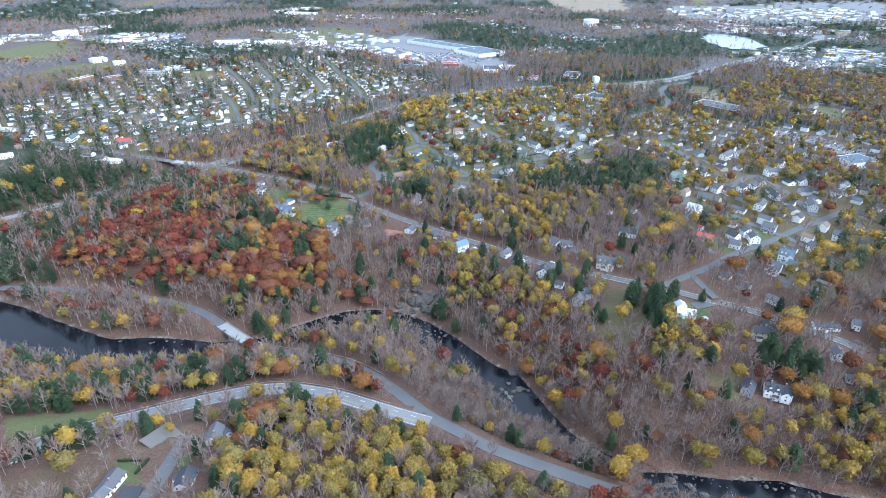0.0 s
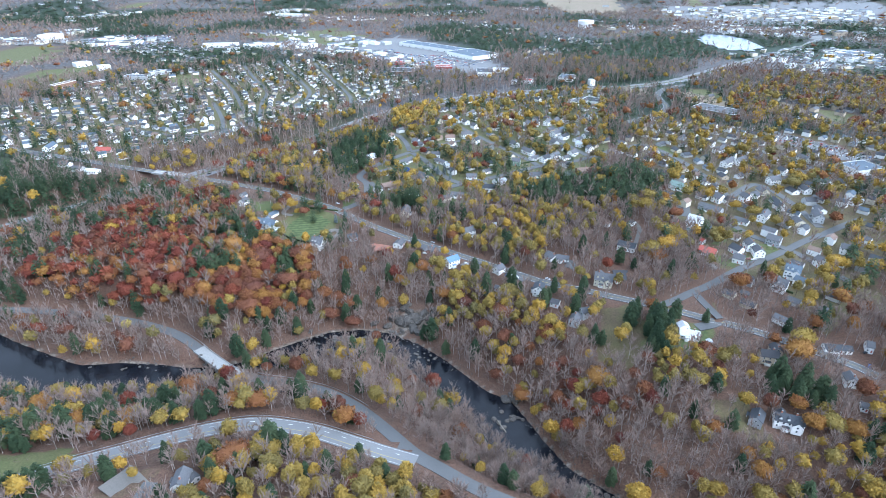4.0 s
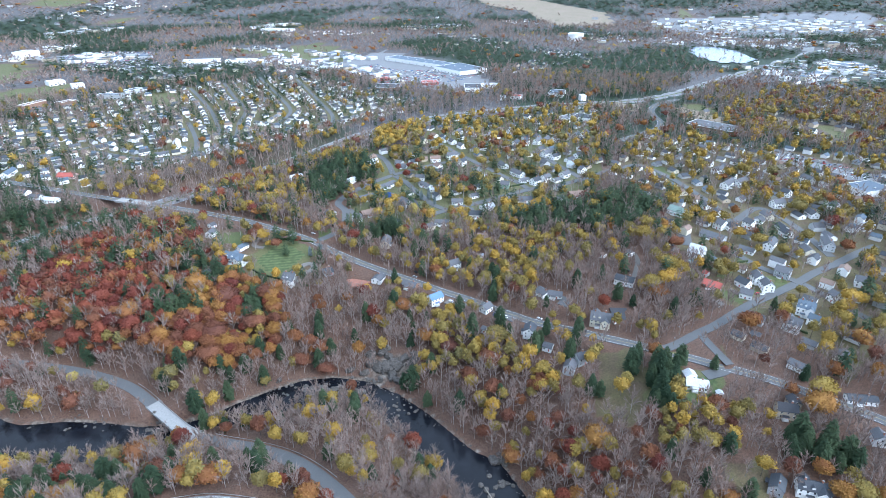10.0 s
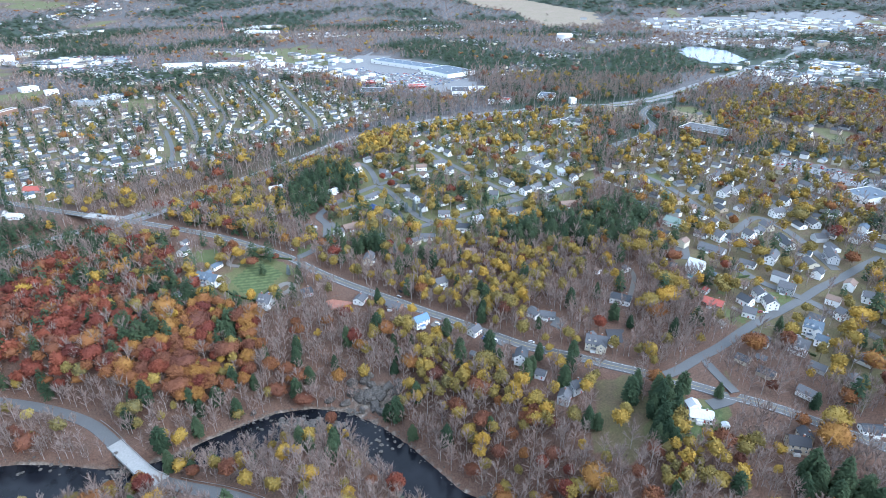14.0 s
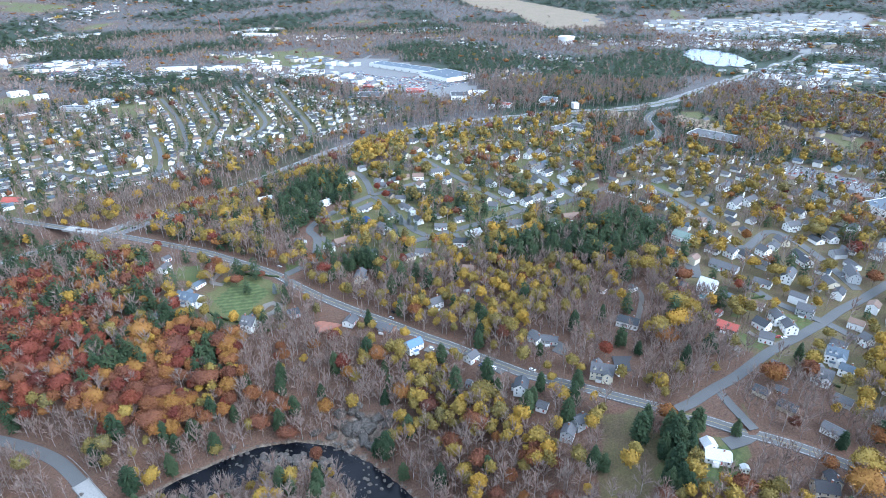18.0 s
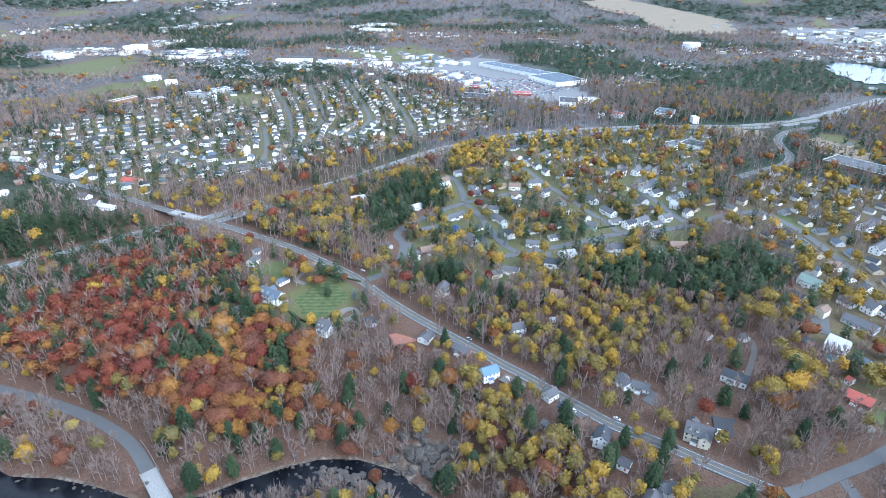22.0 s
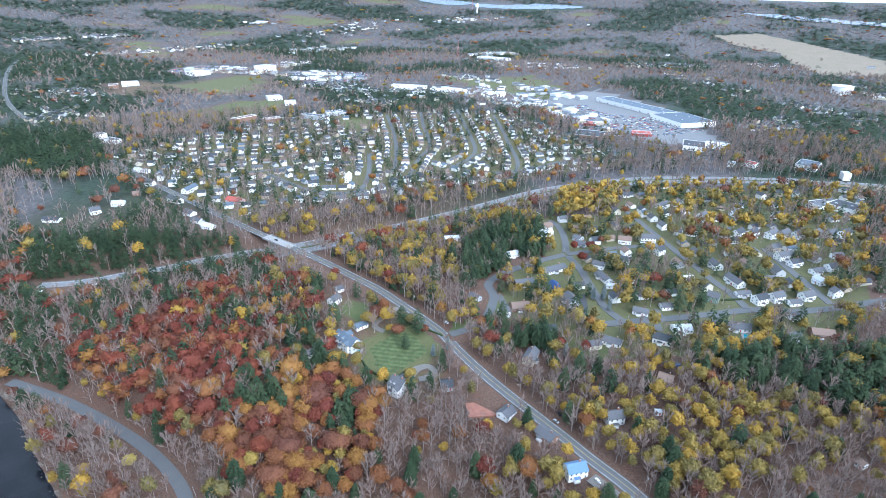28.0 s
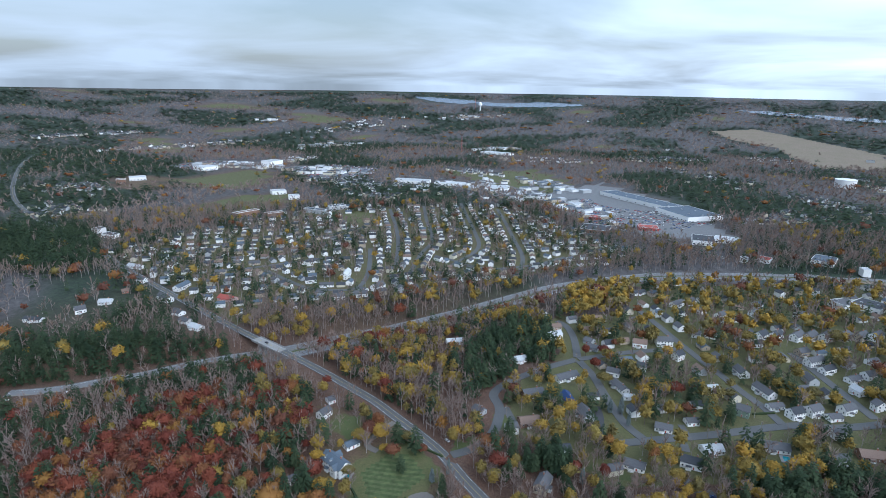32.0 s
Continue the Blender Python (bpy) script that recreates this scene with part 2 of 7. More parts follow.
ZONES.append(('school_lot', (0, 0, 50, 50), 0.05, [(-1560, 1480), (-1560, 1640), (-1380, 1720), (-1310, 1650), (-1400, 1560), (-1480, 1460)]))
ZONES.append(('clinic_lot', (0, 0, 50, 50), 0.10, [(-1250, 1640), (-1220, 1790), (-1010, 1800), (-960, 1640), (-1020, 1500), (-1120, 1560)]))
ZONES.append(('far_town', (2, 3, 55, 40), 0.12, [(578, 2854), (1130, 3020), (1477, 2989), (1242, 2487), (895, 2363), (566, 2392)]))
ZONES.append(('trailer_park', (2, 10, 58, 30), 0.2, [(693, 1738), (943, 1870), (757, 1489), (663, 1507), (640, 1590)]))
ZONES.append(('strip_lots', (2, 8, 50, 40), 0.12, [(-560, 1690), (-470, 1700), (-300, 1500), (-190, 1400), (-250, 1370), (-420, 1540)]))
ZONES.append(('east_gold', (4, 52, 40, 4), 1, [(193, 401), (229, 424), (267, 448), (238, 360), (196, 359)]))
ZONES.append(('gold_row', (4, 60, 30, 6), 1, [(106, 454), (171, 469), (179, 450), (171, 434), (137, 425), (102, 431)]))
ZONES.append(('west_mix', (12, 2, 44, 42), 1, [(-601, 535), (-500, 616), (-455, 682), (-408, 667), (-467, 631), (-504, 584), (-522, 539), (-532, 495)]))
ZONES.append(('east_glade', (5, 20, 65, 10), 0.25, [(137, 425), (167, 433), (170, 415), (179, 404), (177, 394), (156, 401), (142, 407)]))
ZONES.append(('ramp_meadow', (2, 5, 80, 13), 0.03, [(275, 1236), (304, 1255), (373, 1163), (348, 1139), (295, 1152)]))
ZONES.append(('school_meadow', (2, 5, 80, 13), 0.03, [(415, 1178), (459, 1198), (476, 1101), (481, 1033), (447, 1028), (438, 1114)]))
ZONES.append(('junction_meadow', (2, 5, 80, 13), 0.03, [(79, 1257), (190, 1296), (240, 1274), (229, 1206), (161, 1234)]))
ZONES.append(('pond_shore', (0, 0, 80, 20), 0.04, [(480, 1680), (489, 1981), (558, 2075), (640, 1990), (640, 1800), (560, 1690)]))
ZONES.append(('east_outskirts', (7, 30, 47, 16), 0.72, [(262, 1060), (300, 1100), (400, 1260), (560, 1480), (700, 1480), (760, 1250), (600, 960), (500, 960), (440, 1020)]))
ZONES.append(('east_lot', (0, 20, 40, 20), 0.02, [(375, 989), (432, 931), (460, 890), (439, 853), (400, 880), (352, 948)]))

# ---- light ----
world = bpy.data.worlds.new("sky")
scene.world = world
world.use_nodes = True
SUN_HIGH, SUN_TURN = 34, 118     # degrees; turn is clockwise from north
wt = world.node_tree
wt.nodes.clear()
sky = wt.nodes.new("ShaderNodeTexSky")
sky.sky_type, sky.sun_disc = "NISHITA", False
sky.sun_elevation, sky.sun_rotation = radians(SUN_HIGH), radians(SUN_TURN)
sky.air_density, sky.dust_density = 1.3, 2.5
back = wt.nodes.new("ShaderNodeBackground")
back.inputs["Strength"].default_value = 0.10
wout = wt.nodes.new("ShaderNodeOutputWorld")
wt.links.new(back.outputs[0], wout.inputs[0])
# a layer of thin cloud, drawn out along the horizon
geo = wt.nodes.new("ShaderNodeTexCoord")
sep = wt.nodes.new("ShaderNodeSeparateXYZ")
wt.links.new(geo.outputs["Generated"], sep.inputs[0])


def wmath(op, a, b=None, c=None):
    n = wt.nodes.new("ShaderNodeMath")
    n.operation = op
    for k, v in enumerate((a, b, c)):
        if v is None:
            continue
        if isinstance(v, (int, float)):
            n.inputs[k].default_value = v
        else:
            wt.links.new(v, n.inputs[k])
    return n.outputs[0]


lift = wmath("ADD", wmath("MAXIMUM", sep.outputs["Z"], 0.0), 0.11)
comb = wt.nodes.new("ShaderNodeCombineXYZ")
wt.links.new(wmath("DIVIDE", sep.outputs["X"], lift), comb.inputs[0])
wt.links.new(wmath("DIVIDE", sep.outputs["Y"], lift), comb.inputs[1])
cl = wt.nodes.new("ShaderNodeTexNoise")
cl.inputs["Scale"].default_value, cl.inputs["Detail"].default_value = 0.42, 5
cl.inputs["Roughness"].default_value, cl.inputs["Distortion"].default_value = 0.5, 0.35
wt.links.new(comb.outputs[0], cl.inputs["Vector"])
ramp = wt.nodes.new("ShaderNodeValToRGB")
ramp.color_ramp.elements[0].position, ramp.color_ramp.elements[1].position = 0.38, 0.66
ramp.color_ramp.elements[0].color, ramp.color_ramp.elements[1].color = (0.36, 0.36, 0.36, 1), (1, 1, 1, 1)
wt.links.new(cl.outputs[0], ramp.inputs[0])
# the cloud is thinner and brighter on one side
dot = wt.nodes.new("ShaderNodeVectorMath")
dot.operation = "DOT_PRODUCT"
nrm = wt.nodes.new("ShaderNodeVectorMath")
nrm.operation = "NORMALIZE"
wt.links.new(geo.outputs["Generated"], nrm.inputs[0])
wt.links.new(nrm.outputs[0], dot.inputs[0])
sun_way = Vector((math.sin(radians(SUN_TURN)) * math.cos(radians(SUN_HIGH)), math.cos(radians(SUN_TURN)) * math.cos(radians(SUN_HIGH)), math.sin(radians(SUN_HIGH))))
dot.inputs[1].default_value = (0.80, 0.47, 0.37)     # thinner cloud in the north-east
glow = wmath("POWER", wmath("MULTIPLY_ADD", dot.outputs["Value"], 0.5, 0.5), 5.0)
bright = wmath("MULTIPLY", wmath("MULTIPLY_ADD", glow, 30.0, 10.0), wmath("MULTIPLY_ADD", sep.outputs["Z"], 0.55, 0.88))
cloud = wt.nodes.new("ShaderNodeMix")
cloud.data_type = "RGBA"
tone = wt.nodes.new("ShaderNodeMix")
tone.data_type, tone.blend_type = "RGBA", "MULTIPLY"
tone.inputs[0].default_value = 1.0
tone.inputs[6].default_value = (0.84, 0.93, 1.0, 1)
wt.links.new(bright, tone.inputs[7])
wt.links.new(ramp.outputs[0], cloud.inputs[0])
wt.links.new(sky.outputs[0], cloud.inputs[6])
wt.links.new(tone.outputs[2], cloud.inputs[7])
wt.links.new(cloud.outputs[2], back.inputs[0])

sun = new("sun", bpy.data.lights.new("sun", "SUN"))
sun.data.energy, sun.data.angle, sun.data.color = 1.6, radians(25), (1.0, 0.95, 0.88)
sun.matrix_world = look(sun_way * 800, (0, 0, 0))


# ---- materials ----
def material(name, rough=0.9, metal=0.0):
    m = bpy.data.materials.new(name)
    m.use_nodes = True
    b = m.node_tree.nodes["Principled BSDF"]
    b.inputs["Roughness"].default_value, b.inputs["Metallic"].default_value = rough, metal
    b.inputs["Specular IOR Level"].default_value = 0.3
    return m, m.node_tree, b


def noisy(nt, scale, detail=4, rough=0.6, coord=None):
    n = nt.nodes.new("ShaderNodeTexNoise")
    n.inputs["Scale"].default_value, n.inputs["Detail"].default_value, n.inputs["Roughness"].default_value = scale, detail, rough
    if coord is None:
        coord = nt.nodes.new("ShaderNodeNewGeometry").outputs["Position"]
    nt.links.new(coord, n.inputs["Vector"])
    return n.outputs[0]


def ramped(nt, fac, *stops):
    r = nt.nodes.new("ShaderNodeValToRGB")
    e = r.color_ramp.elements
    while len(e) < len(stops):
        e.new(0.5)
    for k, (p, c) in enumerate(stops):
        e[k].position, e[k].color = p, (*c, 1)
    nt.links.new(fac, r.inputs[0])
    return r.outputs[0]


def mixed(nt, fac, a, b, blend="MIX"):
    n = nt.nodes.new("ShaderNodeMix")
    n.data_type, n.blend_type = "RGBA", blend
    for k, v in ((0, fac), (6, a), (7, b)):
        if isinstance(v, (int, float)):
            n.inputs[k].default_value = v
        elif isinstance(v, tuple):
            n.inputs[k].default_value = (*v, 1)
        else:
            nt.links.new(v, n.inputs[k])
    return n.outputs[2]


def bumped(nt, b, height, strength=0.5, distance=0.05):
    n = nt.nodes.new("ShaderNodeBump")
    n.inputs["Strength"].default_value, n.inputs["Distance"].default_value = strength, distance
    nt.links.new(height, n.inputs["Height"])
    nt.links.new(n.outputs[0], b.inputs["Normal"])


def foliage(name, *colours, rough=0.85, spread=0.16):
    """Leaves whose colour differs from tree to tree, and a little from clump to clump and from place to place."""
    m, nt, b = material(name, rough)
    g = nt.nodes.new("ShaderNodeNewGeometry")
    tone = nt.nodes.new("ShaderNodeAttribute")
    tone.attribute_name = "tone"
    inf = nt.nodes.new("ShaderNodeObjectInfo")

    def calc(op, *args):
        n = nt.nodes.new("ShaderNodeMath")
        n.operation = op
        for k, v in enumerate(args):
            if isinstance(v, (int, float)):
                n.inputs[k].default_value = v
            else:
                nt.links.new(v, n.inputs[k])
        return n.outputs[0]

    tree = calc("FRACT", calc("ADD", tone.outputs["Fac"], inf.outputs["Random"]))
    sc = nt.nodes.new("ShaderNodeMapRange")
    nt.links.new(noisy(nt, 0.02, 3, 0.6), sc.inputs[0])
    sc.inputs[1].default_value, sc.inputs[2].default_value = 0.35, 0.65
    fac = calc("MULTIPLY_ADD", tree, 0.66 - spread / 2, calc("MULTIPLY_ADD", g.outputs["Random Per Island"], spread, calc("MULTIPLY", sc.outputs[0], 0.34 - spread / 2)))
    stops = [(k / max(1, len(colours) - 1), c) for k, c in enumerate(colours)]
    nt.links.new(ramped(nt, fac, *stops), b.inputs["Base Color"])
    b.inputs["Specular IOR Level"].default_value = 0.1
    return m


LEAF = {
    "oak": foliage("rust oak leaves", (0.075, 0.034, 0.027), (0.110, 0.048, 0.034), (0.150, 0.064, 0.036), (0.195, 0.086, 0.034), (0.245, 0.130, 0.034), (0.160, 0.074, 0.040), spread=0.20),
    "gold": foliage("gold leaves", (0.095, 0.088, 0.044), (0.150, 0.122, 0.046), (0.20, 0.150, 0.044), (0.26, 0.178, 0.042), (0.35, 0.215, 0.038), (0.27, 0.140, 0.042), spread=0.22),
    "bare": foliage("bare twigs", (0.124, 0.093, 0.078), (0.186, 0.143, 0.122), (0.240, 0.192, 0.170), (0.208, 0.141, 0.113), (0.32, 0.272, 0.248), spread=0.34),
    "pine": foliage("pine needles", (0.017, 0.030, 0.017), (0.029, 0.047, 0.025), (0.045, 0.064, 0.032), (0.060, 0.076, 0.037), spread=0.36),
}
bark, nt, b = material("bark", 0.95)
nt.links.new(ramped(nt, noisy(nt, 3.0), (0.3, (0.07, 0.055, 0.045)), (0.7, (0.19, 0.16, 0.14))), b.inputs["Base Color"])

# ground: leaf litter, lawn and bare earth, by the land cover attribute
GROUND, nt, b = material("ground", 0.95)
cover = nt.nodes.new("ShaderNodeVertexColor")
cover.layer_name = "cover"
csep = nt.nodes.new("ShaderNodeSeparateColor")
nt.links.new(cover.outputs[0], csep.inputs[0])
fine, mid, wide = noisy(nt, 0.9, 6), noisy(nt, 0.09, 5), noisy(nt, 0.012, 4)
litter = mixed(nt, mid, ramped(nt, fine, (0.3, (0.044, 0.032, 0.026)), (0.7, (0.125, 0.092, 0.072))), ramped(nt, fine, (0.3, (0.074, 0.038, 0.025)), (0.7, (0.185, 0.094, 0.058))))
lawn = mixed(nt, mid, ramped(nt, fine, (0.3, (0.050, 0.075, 0.022)), (0.7, (0.090, 0.118, 0.040))), ramped(nt, fine, (0.3, (0.085, 0.075, 0.036)), (0.7, (0.15, 0.115, 0.06))))
paved = ramped(nt, fine, (0.3, (0.11, 0.11, 0.112)), (0.7, (0.21, 0.21, 0.21)))
rock = ramped(nt, noisy(nt, 0.35, 8, 0.7), (0.35, (0.05, 0.042, 0.034)), (0.5, (0.14, 0.112, 0.088)), (0.7, (0.30, 0.265, 0.225)))


def edge(channel, amount=0.5):
    n = nt.nodes.new("ShaderNodeMapRange")
    add = nt.nodes.new("ShaderNodeMath")
    add.operation = "MULTIPLY_ADD"
    nt.links.new(mid, add.inputs[0])
    add.inputs[1].default_value = amount
    nt.links.new(csep.outputs[channel], add.inputs[2])
    nt.links.new(add.outputs[0], n.inputs[0])
    n.inputs[1].default_value, n.inputs[2].default_value = 0.5 + amount * 0.5 - 0.12, 0.5 + amount * 0.5 + 0.12
    return n.outputs[0]


woods = nt.nodes.new("ShaderNodeVertexColor")
woods.layer_name = "woods"
wsep = nt.nodes.new("ShaderNodeSeparateColor")
nt.links.new(woods.outputs[0], wsep.inputs[0])
twig = ramped(nt, noisy(nt, 0.12, 7, 0.75), (0.32, (0.046, 0.043, 0.042)), (0.5, (0.085, 0.079, 0.078)), (0.66, (0.13, 0.121, 0.120)))
fir = ramped(nt, noisy(nt, 0.15, 7, 0.75), (0.35, (0.014, 0.024, 0.018)), (0.65, (0.045, 0.062, 0.038)))
forest = mixed(nt, wsep.outputs[2], twig, fir)
col = mixed(nt, wsep.outputs[0], litter, forest)
col = mixed(nt, edge(1), col, lawn)
col = mixed(nt, edge(2, 0.2), col, paved)
col = mixed(nt, edge(0), col, rock)
nt.links.new(col, b.inputs["Base Color"])
bumped(nt, b, noisy(nt, 0.7, 6), 0.8, 0.5)

ASPHALT, nt, b = material("asphalt", 0.85)
nt.links.new(mixed(nt, noisy(nt, 0.08, 4), ramped(nt, noisy(nt, 1.5, 6), (0.3, (0.075, 0.075, 0.076)), (0.7, (0.105, 0.105, 0.106))), ramped(nt, noisy(nt, 2.5, 6), (0.3, (0.095, 0.095, 0.095)), (0.7, (0.14, 0.14, 0.139)))), b.inputs["Base Color"])
PALE_ROAD, nt, b = material("pale highway asphalt", 0.85)
nt.links.new(mixed(nt, noisy(nt, 0.06, 4), ramped(nt, noisy(nt, 1.5, 6), (0.3, (0.13, 0.13, 0.134)), (0.7, (0.18, 0.18, 0.184))), ramped(nt, noisy(nt, 2.5, 6), (0.3, (0.16, 0.16, 0.16)), (0.7, (0.22, 0.22, 0.22)))), b.inputs["Base Color"])
CONCRETE, nt, b = material("concrete", 0.85)
nt.links.new(ramped(nt, noisy(nt, 0.8, 6), (0.3, (0.21, 0.205, 0.195)), (0.7, (0.31, 0.30, 0.285))), b.inputs["Base Color"])
PAINT_WHITE, nt, b = material("road paint", 0.7)
nt.links.new(ramped(nt, noisy(nt, 1.5, 4), (0.3, (0.5, 0.5, 0.48)), (0.7, (0.75, 0.75, 0.73))), b.inputs["Base Color"])
PAINT_YELLOW, nt, b = material("yellow road paint", 0.7)
nt.links.new(ramped(nt, noisy(nt, 1.5, 4), (0.3, (0.34, 0.26, 0.09)), (0.7, (0.46, 0.36, 0.13))), b.inputs["Base Color"])
RIVER_WATER, nt, b = material("river water", 0.10)
b.inputs["Specular IOR Level"].default_value = 0.16
nt.links.new(ramped(nt, noisy(nt, 0.05, 3), (0.3, (0.004, 0.005, 0.007)), (0.7, (0.012, 0.013, 0.017))), b.inputs["Base Color"])
bumped(nt, b, noisy(nt, 0.9, 5), 0.25, 0.15)

# ---- the large structure ----
def mesh_of(name, verts, faces, mat=None, mats=None, index=None):
    me = bpy.data.meshes.new(name)
    me.from_pydata(verts, [], faces)
    for m in (mats or [mat]):
        me.materials.append(m)
    if index is not None:
        me.polygons.foreach_set("material_index", index)
    me.update()
    return me


def quick_mesh(name, verts, tris, mat):
    """A mesh of triangles from arrays."""
    verts, tris = np.asarray(verts, np.float32), np.asarray(tris, np.int32)
    me = bpy.data.meshes.new(name)
    me.vertices.add(len(verts))
    me.vertices.foreach_set("co", verts.ravel())
    me.loops.add(3 * len(tris))
    me.loops.foreach_set("vertex_index", tris.ravel())
    me.polygons.add(len(tris))
    me.polygons.foreach_set("loop_start", np.arange(0, 3 * len(tris), 3, dtype=np.int32))
    me.materials.append(mat)
    me.update(calc_edges=True)
    return me


def curve_of(points, step=5.0):
    """A smooth line through plan points, resampled at even steps."""
    p = np.array(points, float)
    ext = np.vstack([2 * p[0] - p[1], p, 2 * p[-1] - p[-2]])
    out = []
    for k in range(1, len(ext) - 2):
        a, b_, c, d = ext[k - 1:k + 3]
        n = max(2, int(np.hypot(*(c - b_)) / 2))
        u = np.linspace(0, 1, n, endpoint=False)[:, None]
        out.append(0.5 * (2 * b_ + (c - a) * u + (2 * a - 5 * b_ + 4 * c - d) * u ** 2 + (3 * b_ - a - 3 * c + d) * u ** 3))
    line = np.vstack(out + [p[-1:]])
    for _ in range(6):
        line[1:-1] = 0.25 * line[:-2] + 0.5 * line[1:-1] + 0.25 * line[2:]
    s = np.r_[0, np.cumsum(np.hypot(*np.diff(line, axis=0).T))]
    t = np.linspace(0, s[-1], max(2, int(s[-1] / step) + 1))
    return np.c_[np.interp(t, s, line[:, 0]), np.interp(t, s, line[:, 1])]


LINES = {n: curve_of(p) for n, (w, p) in ROADS.items()}


def grade(name, line):
    """Heights along a road: the land, evened out."""
    z = land(line[:, 0], line[:, 1])
    if name == "highway":
        z = z - 9 * np.exp(-((line[:, 0] + 440) / 160) ** 2) - 3
    if name == "river_road":
        z = np.interp(line[:, 0], [-245, -205, -155, -108, -67, -40, 10, 66], [-54.5, -53.5, -47, -37, -29, -26, -25, -29])
    if name == "bypass":
        z = np.full(len(line), -27.0)
    k = 9 if name not in ("highway",) else 21
    zp = np.r_[np.full(k, z[0]), z, np.full(k, z[-1])]
    return np.convolve(zp, np.ones(2 * k + 1) / (2 * k + 1), "same")[k:-k] + 0.25


GRADES = {n: grade(n, l) for n, l in LINES.items()}
R_XY = np.vstack([l for l in LINES.values()])
R_Z = np.concatenate([GRADES[n] for n in LINES])
R_W = np.concatenate([np.full(len(LINES[n]), ROADS[n][0] / 2) for n in LINES])
R_HWY = np.concatenate([np.full(len(LINES[n]), n in ("highway", "ramp")) for n in LINES])
# west of the overpass only the far carriageway lies open
west_ = R_HWY & (R_XY[:, 0] < -462) & (R_XY[:, 1] < 720)
R_XY[west_] += (-6.6, 8.0)
R_W[west_] = 8.6


ROAD_GRIDS = {}


def road_near(x, y, reach=40.0, mask=None):
    """Gap to the nearest road's edge and its height, for arrays."""
    x, y = np.ravel(x), np.ravel(y)
    gap, hz = np.full(len(x), 1e3), np.zeros(len(x))
    cell = 40.0
    key = "all" if mask is None else mask.tobytes()
    if key not in ROAD_GRIDS:
        ROAD_GRIDS[key] = {}
        for i, (a, b_) in enumerate(R_XY):
            if mask is None or mask[i]:
                ROAD_GRIDS[key].setdefault((int(a // cell), int(b_ // cell)), []).append(i)
    grid = ROAD_GRIDS[key]
    keys = np.c_[x // cell, y // cell].astype(int)
    order = {}
    for i, k in enumerate(map(tuple, keys)):
        order.setdefault(k, []).append(i)
    for (cx, cy), ids in order.items():
        cand = [i for ax in (-1, 0, 1) for ay in (-1, 0, 1) for i in grid.get((cx + ax, cy + ay), ())]
        if not cand:
            continue
        cand, ids = np.array(cand), np.array(ids)
        d = np.hypot(x[ids, None] - R_XY[cand, 0], y[ids, None] - R_XY[cand, 1]) - R_W[cand]
        k = d.argmin(1)
        gap[ids], hz[ids] = d[np.arange(len(ids)), k], R_Z[cand[k]]
    return gap, hz


def ground_z(x, y):
    """Height of the finished ground: the land with roads bedded in."""
    x, y = np.ravel(np.asarray(x, float)), np.ravel(np.asarray(y, float))
    z = land(x, y)
    for mask in (~R_HWY, R_HWY):
        gap, hz = road_near(x, y, mask=mask)
        s = smooth(22, 3, gap)
        if mask is R_HWY or mask[R_HWY].all():
            s = smooth(26, 2, gap)
        wet = river_gap(x, y) < 3
        s = np.where(wet, 0, s)
        z = z + (hz - 0.35 - z) * s
    return z


def inside(poly, x, y):
    p = np.array(poly, float)
    hit_ = np.zeros(np.shape(x), bool)
    for (x0, y0), (x1, y1) in zip(p, np.roll(p, -1, 0)):
        if y0 == y1:
            continue
        hit_ ^= ((y0 > y) != (y1 > y)) & (x < (x1 - x0) * (y - y0) / (y1 - y0) + x0)
    return hit_


def axis_steps(lo, hi, fine_lo, fine_hi, fine, grow=1.09):
    mids = np.arange(fine_lo, fine_hi + fine, fine)
    up, s = [mids[-1]], fine
    while up[-1] < hi:
        s *= grow
        up.append(up[-1] + s)
    dn, s = [mids[0]], fine
    while dn[-1] > lo:
        s *= grow
        dn.append(dn[-1] - s)
    return np.r_[dn[:0:-1], mids, up[1:]]


gx = axis_steps(-4700, 4700, -560, 330, 5.0)
gy = axis_steps(-4500, 4850, 240, 960, 5.0, 1.07)
GX, GY = np.meshgrid(gx, gy)
gr = np.hypot(GX, GY - 200)
pull = np.minimum(1, 4780 / np.maximum(gr, 1))
GX, GY = GX * pull, 200 + (GY - 200) * pull
GZ = ground_z(GX, GY).reshape(GX.shape)
rows_, cols_ = GX.shape
verts = np.c_[GX.ravel(), GY.ravel(), GZ.ravel()]
ids = np.arange(rows_ * cols_).reshape(rows_, cols_)
quads = np.stack([ids[:-1, :-1], ids[:-1, 1:], ids[1:, 1:], ids[1:, :-1]], -1).reshape(-1, 4)
tris = np.vstack([quads[:, [0, 1, 2]], quads[:, [0, 2, 3]]])
ground = new("ground", quick_mesh("ground", verts, tris, GROUND))
tagged(ground, "rolling ground of brown leaf litter, lawns and bare earth", "ground", kind="structure")


def zone_at(x, y):
    out = np.full(len(x), -1)
    for k, (n, m, d, p) in enumerate(ZONES):
        out[inside(p, x, y)] = k
    # small pockets win over the wide areas named later
    for k, (n, m, d, p) in enumerate(ZONES):
        if n not in ("homes", "town", "estate", "east_outskirts"):
            out[inside(p, x, y)] = k
    return out


